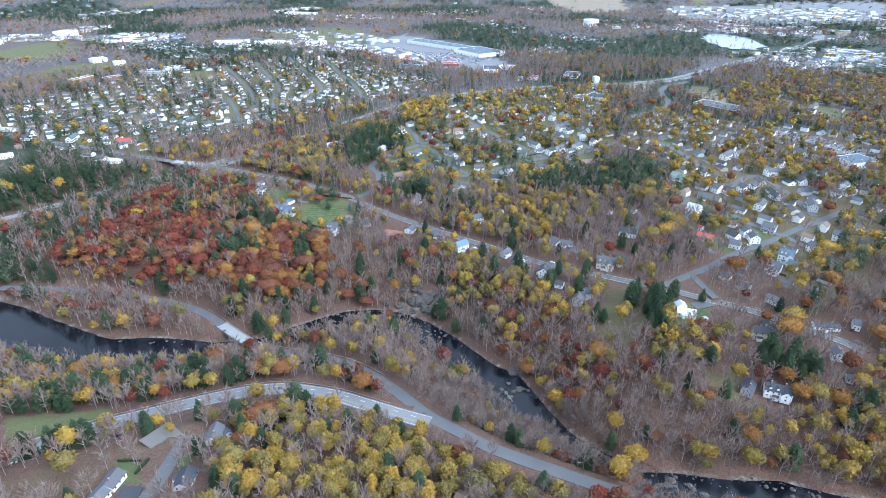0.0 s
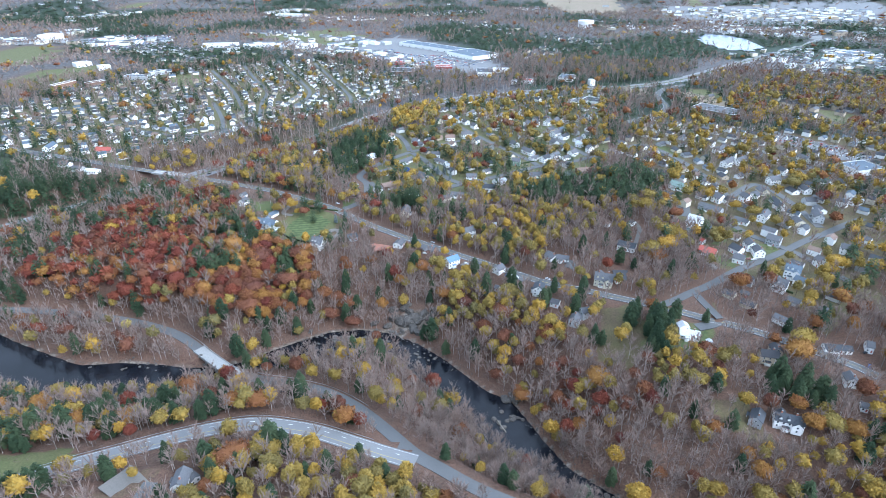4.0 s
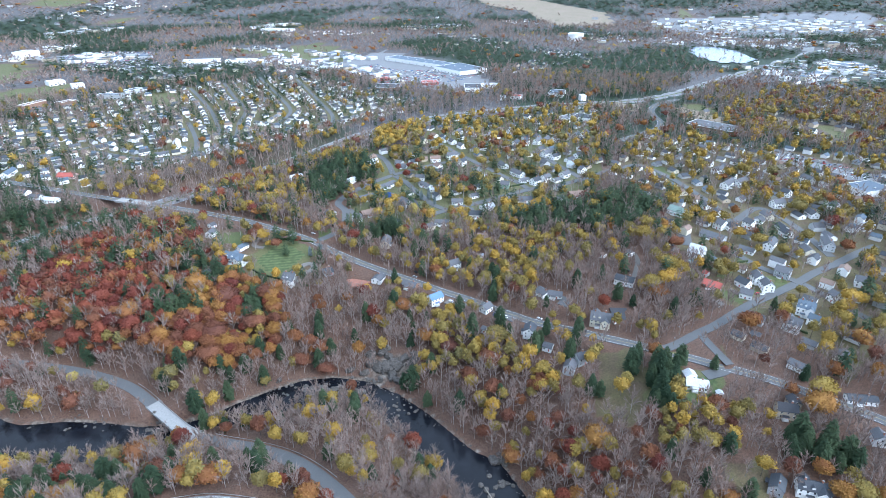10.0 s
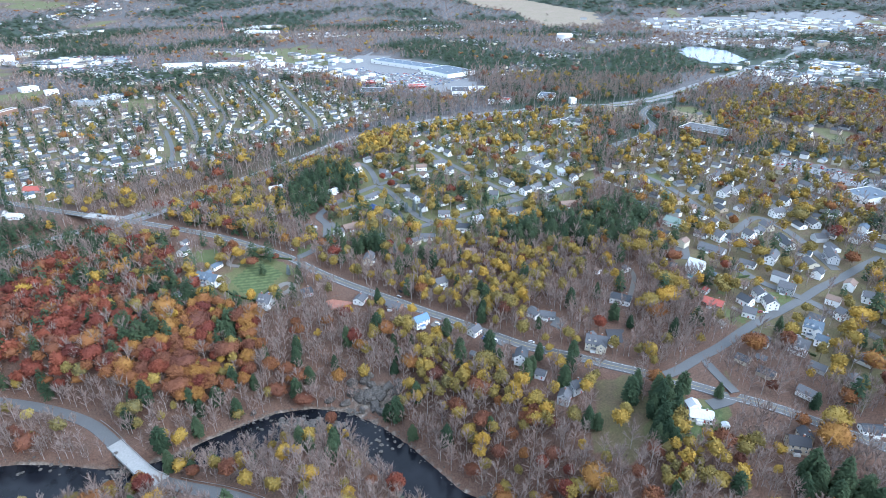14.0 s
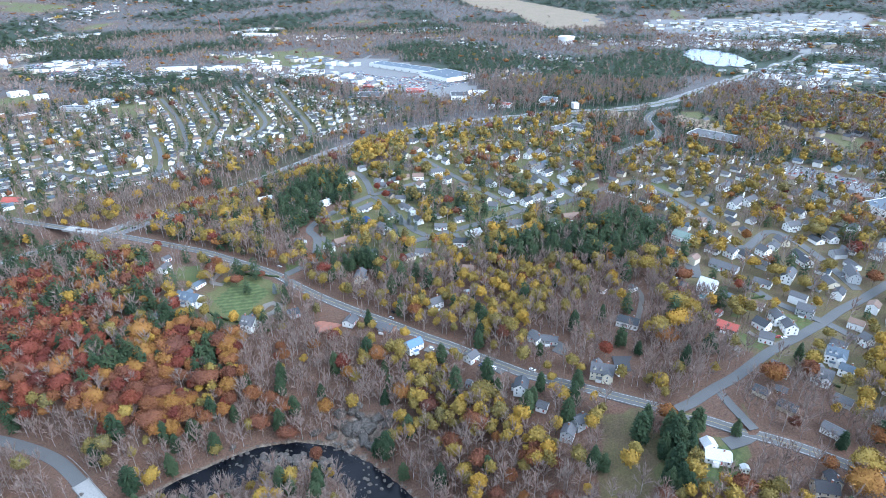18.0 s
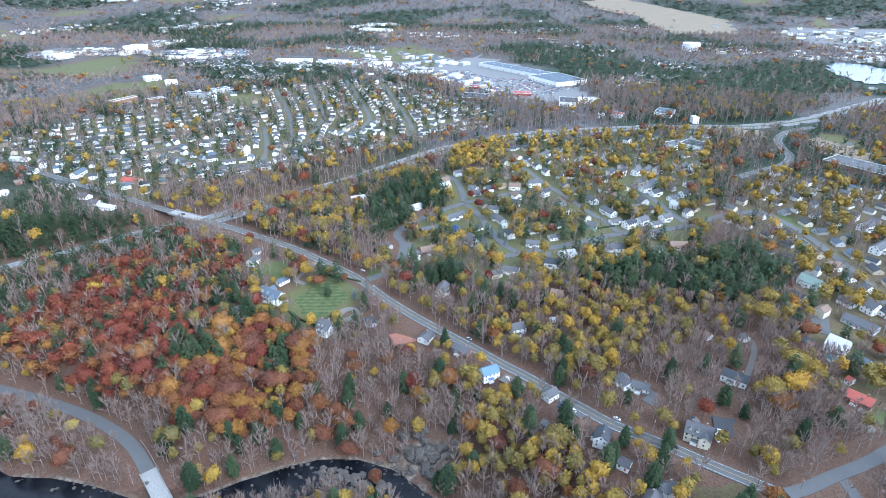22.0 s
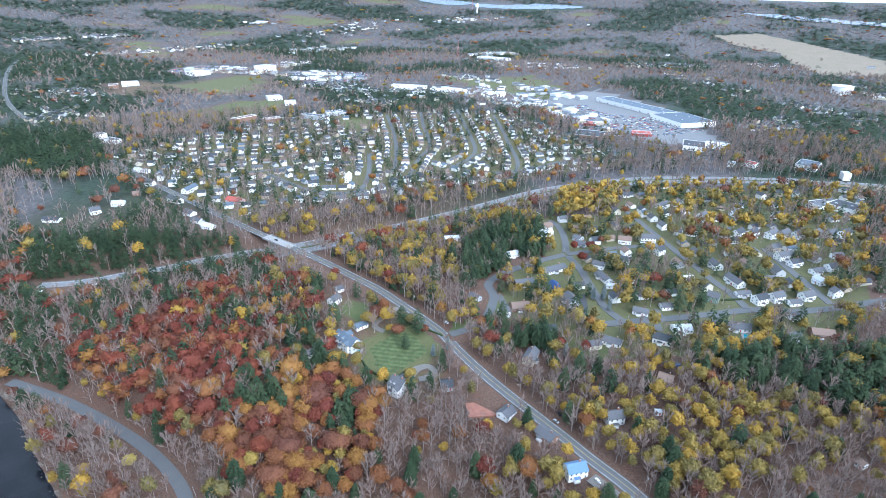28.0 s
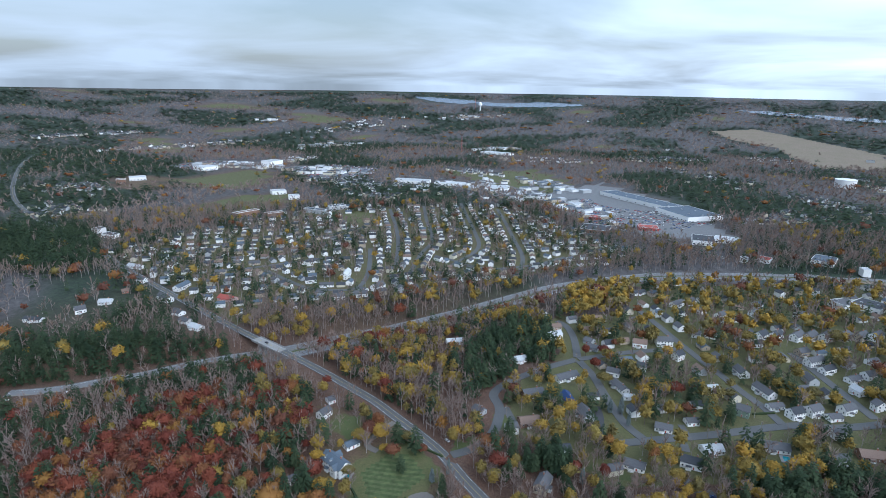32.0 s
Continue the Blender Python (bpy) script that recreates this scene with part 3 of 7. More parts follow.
LAWNS = {"small_lawn": 0.9, "estate_grove": 0.45, "marsh": 0.0, "school_turf": 0.62, "school_yard": 0.45, "ball_field": 0.6, "street_field": 0.7, "ramp_field": 0.75, "corner_field": 0.5, "estate_field": 0.9, "meadow_pines": 0.5, "lawn_pines": 0.8,
         "estate_lawn": 0.95, "bypass_verge": 0.85, "meadow": 0.5, "east_glade": 0.5, "white_lawn": 0.95, "homes": 0.60, "town": 0.50, "estate": 0.56, "scrub_field": 0.2, "west_scrub": 0.42}
zi = zone_at(verts[:, 0], verts[:, 1])
lawn_v = np.zeros(len(verts))
pave_v = np.zeros(len(verts))
for k, (n, m, d, p) in enumerate(ZONES):
    lawn_v[zi == k] = LAWNS.get(n, 0.12)
    if n in ("mall", "east_lot", "school_lot", "clinic_lot", "far_town", "strip_lots"):
        pave_v[zi == k] = 1
rg = river_gap(verts[:, 0], verts[:, 1])
rock_v = np.clip(0.9 - np.abs(rg + 0.5) / 5, 0, 1)
rock_v = np.maximum(rock_v, 0.9 * np.exp(-(((verts[:, 0] + 84) / 20) ** 2 + ((verts[:, 1] - 520) / 13) ** 2)))
cover_data = np.c_[rock_v, lawn_v, pave_v, np.ones(len(verts))].astype(np.float32)
far_wood = smooth(620, 950, np.hypot(verts[:, 0], verts[:, 1] - 200)) * np.where(lawn_v + pave_v > 0.3, 0, 1)
open_land = np.array([noise.noise(Vector((a * 0.0025, b_ * 0.0025, 9))) + 0.4 * noise.noise(Vector((a * 0.006, b_ * 0.006, 3))) for a, b_ in verts[:, :2]])
far_r = np.hypot(verts[:, 0], verts[:, 1] - 200)
meadow_v = (open_land < -0.44) & (far_r > 1300)
lawn_v = np.where(meadow_v & (zi < 0), 0.72, lawn_v)
far_wood = np.where(meadow_v, 0, far_wood)
cover_data = np.c_[rock_v, lawn_v, pave_v, np.ones(len(verts))].astype(np.float32)
wood_layer = ground.data.color_attributes.new("woods", "FLOAT_COLOR", "POINT")
wood_layer.data.foreach_set("color", np.c_[far_wood, 0 * far_wood, smooth(-0.08, 0.12, np.array([noise.noise(Vector((a * 0.0025, b_ * 0.0025, 9))) + 0.35 * noise.noise(Vector((a * 0.006, b_ * 0.006, 3))) for a, b_ in verts[:, :2]])), np.ones(len(verts))].astype(np.float32).ravel())
layer = ground.data.color_attributes.new("cover", "FLOAT_COLOR", "POINT")
layer.data.foreach_set("color", cover_data.ravel())
for poly in (ground.data.polygons,):
    poly.foreach_set("use_smooth", np.ones(len(poly), bool))

# the river: one still sheet, wider than the bed
rp = np.array(RIVER, float)
rl = curve_of(rp[:, :2], 8)
rw = np.interp(np.arange(len(rl)), np.linspace(0, len(rl) - 1, len(rp)), rp[:, 2]) + 14
rn = np.gradient(rl, axis=0)
rn = np.c_[-rn[:, 1], rn[:, 0]] / np.hypot(*rn.T)[:, None]
rv = [(x, y, WATER) for s in (1, -1) for (x, y) in rl + s * rn * np.maximum(rw, 30)[:, None]]
n_ = len(rl)
water = new("river_water", mesh_of("river_water", rv, [(k, n_ + k, n_ + k + 1, k + 1) for k in range(n_ - 1)], RIVER_WATER))
tagged(water, "dark river water winding through a rocky bed", "river", kind="structure")


# the mown lawn of the estate, in light and dark stripes
MOWN = []
for k, c in enumerate(((0.060, 0.080, 0.030), (0.082, 0.100, 0.040))):
    m, nt, b = material("mown lawn", 0.95)
    nt.links.new(ramped(nt, noisy(nt, 0.25, 6), (0.35, tuple(v * 0.75 for v in c)), (0.65, tuple(v * 1.25 for v in c))), b.inputs["Base Color"])
    MOWN.append(m)


def field_sheet(poly, cell, lift, mat, name, label):
    """Grass or sedge as a sheet of small cells on the ground."""
    p = np.array(poly, float)
    ax, ay = np.arange(p[:, 0].min(), p[:, 0].max(), cell), np.arange(p[:, 1].min(), p[:, 1].max(), cell)
    X, Y = np.meshgrid(ax, ay)
    edge_ = np.array([noise.noise(Vector((a * 0.3 / cell, b_ * 0.3 / cell, 5))) for a, b_ in zip(X.ravel(), Y.ravel())]).reshape(X.shape) * cell * 2
    wet = inside(p, X + cell / 2 + edge_, Y + cell / 2 - edge_)
    Z = ground_z(X, Y).reshape(X.shape) + lift
    ids_ = np.arange(X.size).reshape(X.shape)
    f_ = [(ids_[j, i], ids_[j, i + 1], ids_[j + 1, i + 1], ids_[j + 1, i]) for j in range(len(ay) - 1) for i in range(len(ax) - 1) if wet[j, i]]
    used = sorted({k for q in f_ for k in q})
    back_ = {k: n for n, k in enumerate(used)}
    V = np.c_[X.ravel(), Y.ravel(), Z.ravel()]
    tagged(new(name, mesh_of(name, [tuple(V[k]) for k in used], [tuple(back_[k] for k in q) for q in f_], mat)), label, name, kind="structure")


def mown_lawn(poly, ang, width=2.1):
    p = np.array(poly, float)
    mid_ = p.mean(0)
    ca, sa = math.cos(radians(ang)), math.sin(radians(ang))
    v, f_, idx = [], [], []
    for k in range(-40, 41):
        for j in range(-40, 40):
            q = [mid_ + np.array((ca * (j + a) * 2.5 - sa * (k + c) * width, sa * (j + a) * 2.5 + ca * (k + c) * width)) for a, c in ((0, 0), (1, 0), (1, 1), (0, 1))]
            if not inside(mid_ + (p - mid_) * 0.68, *np.mean(q, 0)[:, None])[0]:
                continue
            f_.append(tuple(range(len(v), len(v) + 4)))
            v += [(x, y, z + 0.12) for (x, y), z in zip(q, ground_z(*np.array(q).T))]
            idx.append(k % 2)
    tagged(new("lawn", mesh_of("lawn", v, f_, mats=MOWN, index=idx)), "green lawn mown in light and dark stripes", "lawn", kind="structure")


for n, m, d, p in ZONES:
    if n in ("estate_lawn", "white_lawn"):
        mown_lawn(p, 20 if n == "estate_lawn" else 60)
SEDGE, nt, b = material("dry sedge", 0.95)
nt.links.new(mixed(nt, noisy(nt, 0.02, 6), ramped(nt, noisy(nt, 0.2, 6), (0.3, (0.19, 0.135, 0.105)), (0.7, (0.28, 0.21, 0.165))), ramped(nt, noisy(nt, 0.2, 6), (0.3, (0.10, 0.105, 0.055)), (0.7, (0.20, 0.165, 0.10)))), b.inputs["Base Color"])
TURF, nt, b = material("green turf", 0.95)
nt.links.new(mixed(nt, noisy(nt, 0.15, 5), ramped(nt, noisy(nt, 1.2, 6), (0.3, (0.040, 0.068, 0.020)), (0.7, (0.080, 0.115, 0.036))), ramped(nt, noisy(nt, 0.8, 6), (0.3, (0.075, 0.080, 0.034)), (0.7, (0.13, 0.115, 0.055)))), b.inputs["Base Color"])
for n, m, d, p in ZONES:
    if n in ("ramp_meadow", "school_meadow", "junction_meadow"):
        field_sheet(p, 6, 0.5, SEDGE, "meadow", "mown meadow of tan and green grass")
    if n == "marsh":
        field_sheet(p, 16, 1.5, SEDGE, "marsh", "wide tan marsh of dry sedge with greener patches")
for p in ([(186, 600), (206, 587), (196, 581), (184, 587)], [(216, 611), (236, 627), (247, 616), (228, 601)], [(209, 653), (224, 649), (226, 639), (214, 643)],
          [(205, 597), (214, 591), (221, 598), (213, 604)], [(186, 616), (199, 622), (204, 634), (192, 630)], [(168, 890), (198, 900), (200, 868), (182, 866)],
          [(133, 480), (152, 479), (148, 468), (136, 471)], [(-214, 271), (-203, 275), (-188, 260), (-192, 252), (-201, 255)], [(-180, 275), (-179, 285), (-170, 279), (-173, 269)], [(-287, 655), (-273, 674), (-259, 657), (-255, 640)], [(-195, 677), (-174, 699), (-173, 685), (-182, 662)], [(-182, 740), (-163, 723), (-165, 707), (-177, 720)],
          [(0, 752), (40, 770), (62, 745), (40, 722), (4, 730)], [(-98, 700), (-80, 712), (-62, 700), (-78, 688)]):
    field_sheet(p, 2.0, 0.12, TURF, "lawn", "short green lawn beside a house")


STEEL_DULL, nt, b = material("dull galvanised steel", 0.6, 0.6)
nt.links.new(ramped(nt, noisy(nt, 1.0, 5), (0.3, (0.20, 0.20, 0.205)), (0.7, (0.32, 0.32, 0.32))), b.inputs["Base Color"])


# ---- roads ----
def ribbon(line, z, off0, off1, lift, thick=0.0):
    """A strip along a line between two offsets."""
    nrm_ = np.gradient(line, axis=0)
    nrm_ = np.c_[-nrm_[:, 1], nrm_[:, 0]] / np.maximum(np.hypot(*nrm_.T), 1e-6)[:, None]
    a, b_ = line + nrm_ * off0, line + nrm_ * off1
    v = [(*p, h + lift) for p, h in zip(a, z)] + [(*p, h + lift) for p, h in zip(b_, z)]
    n = len(line)
    fs = [(k, n + k, n + k + 1, k + 1) for k in range(n - 1)]
    if thick:
        v += [(x, y, h - thick) for x, y, h in v]
        fs = [f[::-1] for f in fs] + [tuple(2 * n + i for i in f) for f in fs]
        fs += [(k, k + 1, 2 * n + k + 1, 2 * n + k) for k in range(n - 1)] + [(n + k + 1, n + k, 3 * n + k, 3 * n + k + 1) for k in range(n - 1)]
        fs += [(0, 2 * n, 3 * n, n), (n - 1, 2 * n - 1, 4 * n - 1, 3 * n - 1)]
    else:
        fs = [f[::-1] for f in fs]
    return v, fs


def joined(parts_):
    v, f_ = [], []
    for pv, pf in parts_:
        f_ += [tuple(i + len(v) for i in q) for q in pf]
        v += pv
    return v, f_


def stripes(line, z, off, width, dash=None, gap=None, lift=0.06):
    """Painted line along a road, whole or dashed."""
    if dash is None:
        return ribbon(line, z, off - width / 2, off + width / 2, lift)
    s = np.r_[0, np.cumsum(np.hypot(*np.diff(line, axis=0).T))]
    out, at = [], 0.0
    while at + dash < s[-1]:
        t = np.array([at, at + dash])
        seg = np.c_[np.interp(t, s, line[:, 0]), np.interp(t, s, line[:, 1])]
        out.append(ribbon(seg, np.interp(t, s, z), off - width / 2, off + width / 2, lift))
        at += dash + gap
    return joined(out)


def part(name, verts_faces, mat, parent, label=""):
    ob = new(name, mesh_of(name, *verts_faces, mat) if isinstance(verts_faces, tuple) else verts_faces)
    ob.parent = parent
    if label:
        ob["label"] = label
    return ob


def road_thing(name, label):
    w = ROADS[name][0]
    line, z = LINES[name], GRADES[name]
    if name == "highway":
        east_ = int((line[:, 0] < -450).sum())
        ob = new("road", mesh_of("road", *joined([ribbon(line[east_:], z[east_:], -15, -2.6, 0.0, 0.5), ribbon(line, z, 2.6, 15, 0.0, 0.5)]), PALE_ROAD))
        for side in (-1, 1):
            l_, z_ = (line, z) if side > 0 else (line[east_:], z[east_:])
            part("edge_line", stripes(l_, z_, side * 3.8, 0.2), PAINT_YELLOW, ob)
            part("edge_line", stripes(l_, z_, side * 12.4, 0.2), PAINT_WHITE, ob)
            part("lane_line", stripes(l_, z_, side * 8.0, 0.2, 3.5, 9), PAINT_WHITE, ob)
        line, z = line[east_:], z[east_:]
        part("median", ribbon(line, z, -2.6, 2.6, -0.04, 0.4), TURF, ob, "dull grass median strip")
        part("median_barrier", ribbon(line, z, -0.2, 0.2, 0.8, 0.35), STEEL_DULL, ob, "dull steel median barrier")
    else:
        ob = new("road", mesh_of("road", *ribbon(line, z, -w / 2, w / 2, 0.0, 0.4), PALE_ROAD if name == "bypass" else ASPHALT))
        if w >= 9:
            for side in (-1, 1):
                part("edge_line", stripes(line, z, side * (w / 2 - 1.0), 0.15), PAINT_WHITE, ob)
        if name == "bypass":
            part("lane_line", stripes(line, z, 1.8, 0.25, 3.2, 9), PAINT_WHITE, ob)
        if w >= 9:
            part("centre_line", stripes(line, z, -1.8 if name == "bypass" else 0, 0.24), PAINT_YELLOW, ob)
    tagged(ob, label, "road", kind="structure")
    return ob


for name in ROADS:
    road_thing(name, "grey asphalt road with worn paint" if ROADS[name][0] >= 9 else "narrow grey asphalt street")

# ---- buildings ----
def plain(name, colour, rough=0.8, vary=0.12, scale=1.2, metal=0.0):
    m, nt, b = material(name, rough, metal)
    lo, hi = [tuple(c * k for c in colour) for k in (1 - vary, 1 + vary)]
    base = ramped(nt, noisy(nt, scale, 5), (0.3, lo), (0.7, hi))
    inf = nt.nodes.new("ShaderNodeObjectInfo")
    tint = nt.nodes.new("ShaderNodeMapRange")
    nt.links.new(inf.outputs["Random"], tint.inputs[0])
    tint.inputs[3].default_value, tint.inputs[4].default_value = 0.86, 1.06
    nt.links.new(mixed(nt, 1.0, base, tint.outputs[0], "MULTIPLY"), b.inputs["Base Color"])
    return m


ROOF = {k: plain(k + " roof shingles", c, 0.85, 0.22, 2.2) for k, c in {
    "grey": (0.105, 0.105, 0.112), "dark": (0.058, 0.062, 0.070), "black": (0.045, 0.045, 0.05), "brown": (0.20, 0.14, 0.11), "red": (0.34, 0.09, 0.07),
    "pale": (0.46, 0.47, 0.48), "white": (0.62, 0.62, 0.62), "blue": (0.10, 0.125, 0.155), "green": (0.21, 0.27, 0.24), "tarp": (0.14, 0.22, 0.34), "solar": (0.03, 0.06, 0.16)}.items()}
WALL = {k: plain(k + " siding", c, 0.7, 0.07, 0.9) for k, c in {
    "white": (0.86, 0.85, 0.83), "grey": (0.42, 0.43, 0.44), "cream": (0.62, 0.57, 0.45), "beige": (0.45, 0.38, 0.29), "brown": (0.22, 0.13, 0.09),
    "red": (0.33, 0.06, 0.05), "green": (0.22, 0.29, 0.23), "pink": (0.55, 0.38, 0.35)}.items()}
GLASS, nt, b = material("window glass", 0.08)
b.inputs["Base Color"].default_value, b.inputs["Specular IOR Level"].default_value = (0.03, 0.04, 0.05, 1), 0.6
TRIM = plain("white trim", (0.75, 0.75, 0.74), 0.6, 0.05)
BRICK = plain("chimney brick", (0.34, 0.16, 0.11), 0.9, 0.2, 4)
STEEL = plain("galvanised steel", (0.45, 0.46, 0.47), 0.45, 0.1, 2, 0.7)
TIMBER = plain("weathered timber", (0.24, 0.19, 0.15), 0.9, 0.2, 2)


def box(x0, x1, y0, y1, z0, z1):
    v = [(x, y, z) for z in (z0, z1) for x, y in ((x0, y0), (x1, y0), (x1, y1), (x0, y1))]
    return v, [(3, 2, 1, 0), (4, 5, 6, 7), (0, 1, 5, 4), (1, 2, 6, 5), (2, 3, 7, 6), (3, 0, 4, 7)]


def gable_walls(l, d, h, rise):
    x, y = l / 2, d / 2
    v = [(-x, -y, -1.2), (x, -y, -1.2), (x, y, -1.2), (-x, y, -1.2), (-x, -y, h), (x, -y, h), (x, y, h), (-x, y, h), (-x, 0, h + rise), (x, 0, h + rise)]
    return v, [(0, 1, 5, 4), (2, 3, 7, 6), (1, 2, 6, 9, 5), (3, 0, 4, 8, 7), (0, 3, 2, 1), (4, 5, 9, 8), (6, 7, 8, 9)]


def gable_roof(l, d, h, rise, over=0.45, thick=0.22):
    x, y, drop = l / 2 + over * 0.7, d / 2 + over, over * rise / (d / 2)
    top = [(-x, -y, h - drop + thick), (x, -y, h - drop + thick), (x, 0, h + rise + thick), (-x, 0, h + rise + thick), (x, y, h - drop + thick), (-x, y, h - drop + thick)]
    v = top + [(a, c, e - thick * 0.9) for a, c, e in top]
    f_ = [(0, 1, 2, 3), (3, 2, 4, 5), (7, 6, 9, 8), (8, 9, 11, 10), (0, 6, 7, 1), (5, 4, 10, 11), (0, 3, 9, 6), (3, 5, 11, 9), (1, 7, 8, 2), (2, 8, 10, 4)]
    return v, f_


def two_tone(name, a, ma, b_, mb):
    v, f_ = joined([a, b_])
    return mesh_of(name, v, f_, mats=[ma, mb], index=[0] * len(a[1]) + [1] * len(b_[1]))


WINDOW = two_tone("window", box(-0.62, 0.62, -0.05, 0.05, 0, 1.55), TRIM, box(-0.48, 0.48, -0.075, -0.02, 0.14, 1.42), GLASS)
DOOR = two_tone("door", box(-0.6, 0.6, -0.06, 0.06, 0, 2.15), TRIM, box(-0.46, 0.46, -0.09, -0.02, 0.05, 2.02), WALL["red"])
GARAGE = two_tone("garage_door", box(-1.5, 1.5, -0.06, 0.06, 0, 2.3), TRIM, box(-1.35, 1.35, -0.09, -0.02, 0.05, 2.15), TRIM)
MESHES = {}
HOUSE_SPOTS = []


def kept(key, make):
    if key not in MESHES:
        MESHES[key] = make()
    return MESHES[key]


def child(name, me, parent, m=None, label=""):
    ob = new(name, me)
    ob.parent = parent
    if m is not None:
        ob.matrix_local = m
    if label:
        ob["label"] = label
    return ob


ROOF_WORDS = {"tarp": "roof half covered by a blue tarpaulin", "solar": "roof covered with dark blue solar panels", "pale": "pale grey roof", "white": "pale roof"}


def storey_windows(ob, l, d, st, full):
    n = max(2, int(l / 3.0))
    for lev in range(max(1, int(st))):
        z = 0.95 + lev * 2.75
        for side in ((-1, 1) if full else (-1,)):
            for k in range(n):
                if lev == 0 and k == n // 2 and side == -1:
                    child("door", DOOR, ob, pose((k + 0.5) * l / n - l / 2, -d / 2 - 0.02, 0.05))
                    continue
                child("window", WINDOW, ob, pose((k + 0.5) * l / n - l / 2, side * (d / 2 + 0.02), z, 0, 0, 0 if side < 0 else 180))
        for side in (-1, 1):
            for y in ((-d / 4, d / 4) if full else (0,)):
                child("window", WINDOW, ob, pose(side * (l / 2 + 0.02), y, z, 0, 0, 90 * side))
    if st % 1 or st >= 2:
        for side in (-1, 1):
            child("window", WINDOW, ob, pose(side * (l / 2 + 0.02), 0, int(st) * 2.75 + 0.6, 0, 0, 90 * side))


def house(x, y, ang, l, d, st, roof, wall, detail=2, group="houses", spot=True):
    """A gabled house on its plot; the ridge runs along ang."""
    h = st * 2.75 + 0.3
    rise = d * (0.36 if st >= 1.5 else 0.27)
    z = float(min(ground_z([x], [y])[0], land(x, y) + 3))
    ob = new("house" if l > 6.5 else "shed")
    ob.matrix_world = pose(x, y, z + 0.15, 0, 0, ang)
    words = ROOF_WORDS.get(roof, roof + " shingle roof")
    tagged(ob, f"{wall} {'clapboard house' if l > 6.5 else 'outbuilding'} with {words}", "house" if l > 6.5 else "shed", group if l > 6.5 else "")
    key = (round(l, 1), d, st)
    child("wall", kept(("w", wall) + key, lambda: mesh_of("wall", *gable_walls(l, d, h, rise), WALL[wall])), ob)
    child("roof", kept(("r", roof) + key, lambda: mesh_of("roof", *gable_roof(l, d, h, rise), ROOF[roof])), ob)
    if detail >= 2:
        storey_windows(ob, l, d, st, True)
        if l > 8:
            child("chimney", kept("chimney", lambda: two_tone("chimney", box(-0.45, 0.45, -0.35, 0.35, -1.5, 1.5), BRICK, box(-0.52, 0.52, -0.42, 0.42, 1.5, 1.62), CONCRETE)), ob, pose(l * 0.22, d * 0.08, h + rise))
        if l > 11:
            gl = d * 0.7
            child("porch", kept(("p", wall, roof), lambda: two_tone("porch", joined([box(-1.9, 1.9, -2.2, 0, -0.9, 0.25), box(-1.8, -1.62, -2.1, -1.92, 0.25, 2.5), box(1.62, 1.8, -2.1, -1.92, 0.25, 2.5)]), TRIM, box(-2.0, 2.0, -2.4, 0.02, 2.5, 2.68), ROOF[roof])), ob, pose(-l * 0.1, -d / 2, 0))
    elif detail == 1:
        storey_windows(ob, l, d, min(st, 1), False)
    if spot:
        HOUSE_SPOTS.append((x, y, max(l, d) / 2))
    return ob


def villa(x, y, ang, l, d, st, roof, wall):
    """A large house with a cross gable, dormers and two chimneys."""
    ob = house(x, y, ang, l, d, st, roof, wall)
    ob["label"] = f"large {wall} house with cross gables, dormers and {roof} roof"
    h, rise = st * 2.75 + 0.3, d * 0.36
    gd = min(6.0, l * 0.42)
    for k, side in ((0.25, -1), (-0.25, 1)):
        m = pose(l * k, side * (d / 2 - 1.0), 0, 0, 0, 90)
        child("gable_wing", kept(("gw", wall, gd, st), lambda: mesh_of("gable_wing", *gable_walls(6.0, gd, h - 0.2, gd * 0.42), WALL[wall])), ob, m)
        child("wing_roof", kept(("gr", roof, gd, st), lambda: mesh_of("wing_roof", *gable_roof(6.4, gd, h - 0.2, gd * 0.42), ROOF[roof])), ob, m)
        for lev in range(int(st)):
            child("window", WINDOW, ob, pose(l * k, side * (d / 2 + 2.03), 0.95 + 2.75 * lev, 0, 0, 0 if side < 0 else 180))
    for k in (-0.05, -0.32):
        dm = pose(l * k, -d * 0.28, h + rise * 0.28, 0, 0, 90)
        dormer = child("dormer", kept(("dw", wall), lambda: mesh_of("dormer", *gable_walls(2.6, 1.7, 1.1, 0.7), WALL[wall])), ob, dm)
        child("dormer_roof", kept(("dr", roof), lambda: mesh_of("dormer_roof", *gable_roof(2.8, 1.7, 1.1, 0.7, 0.2, 0.12), ROOF[roof])), dormer)
    child("chimney", MESHES["chimney"], ob, pose(-l * 0.3, 0, h + rise + 0.3))
    return ob


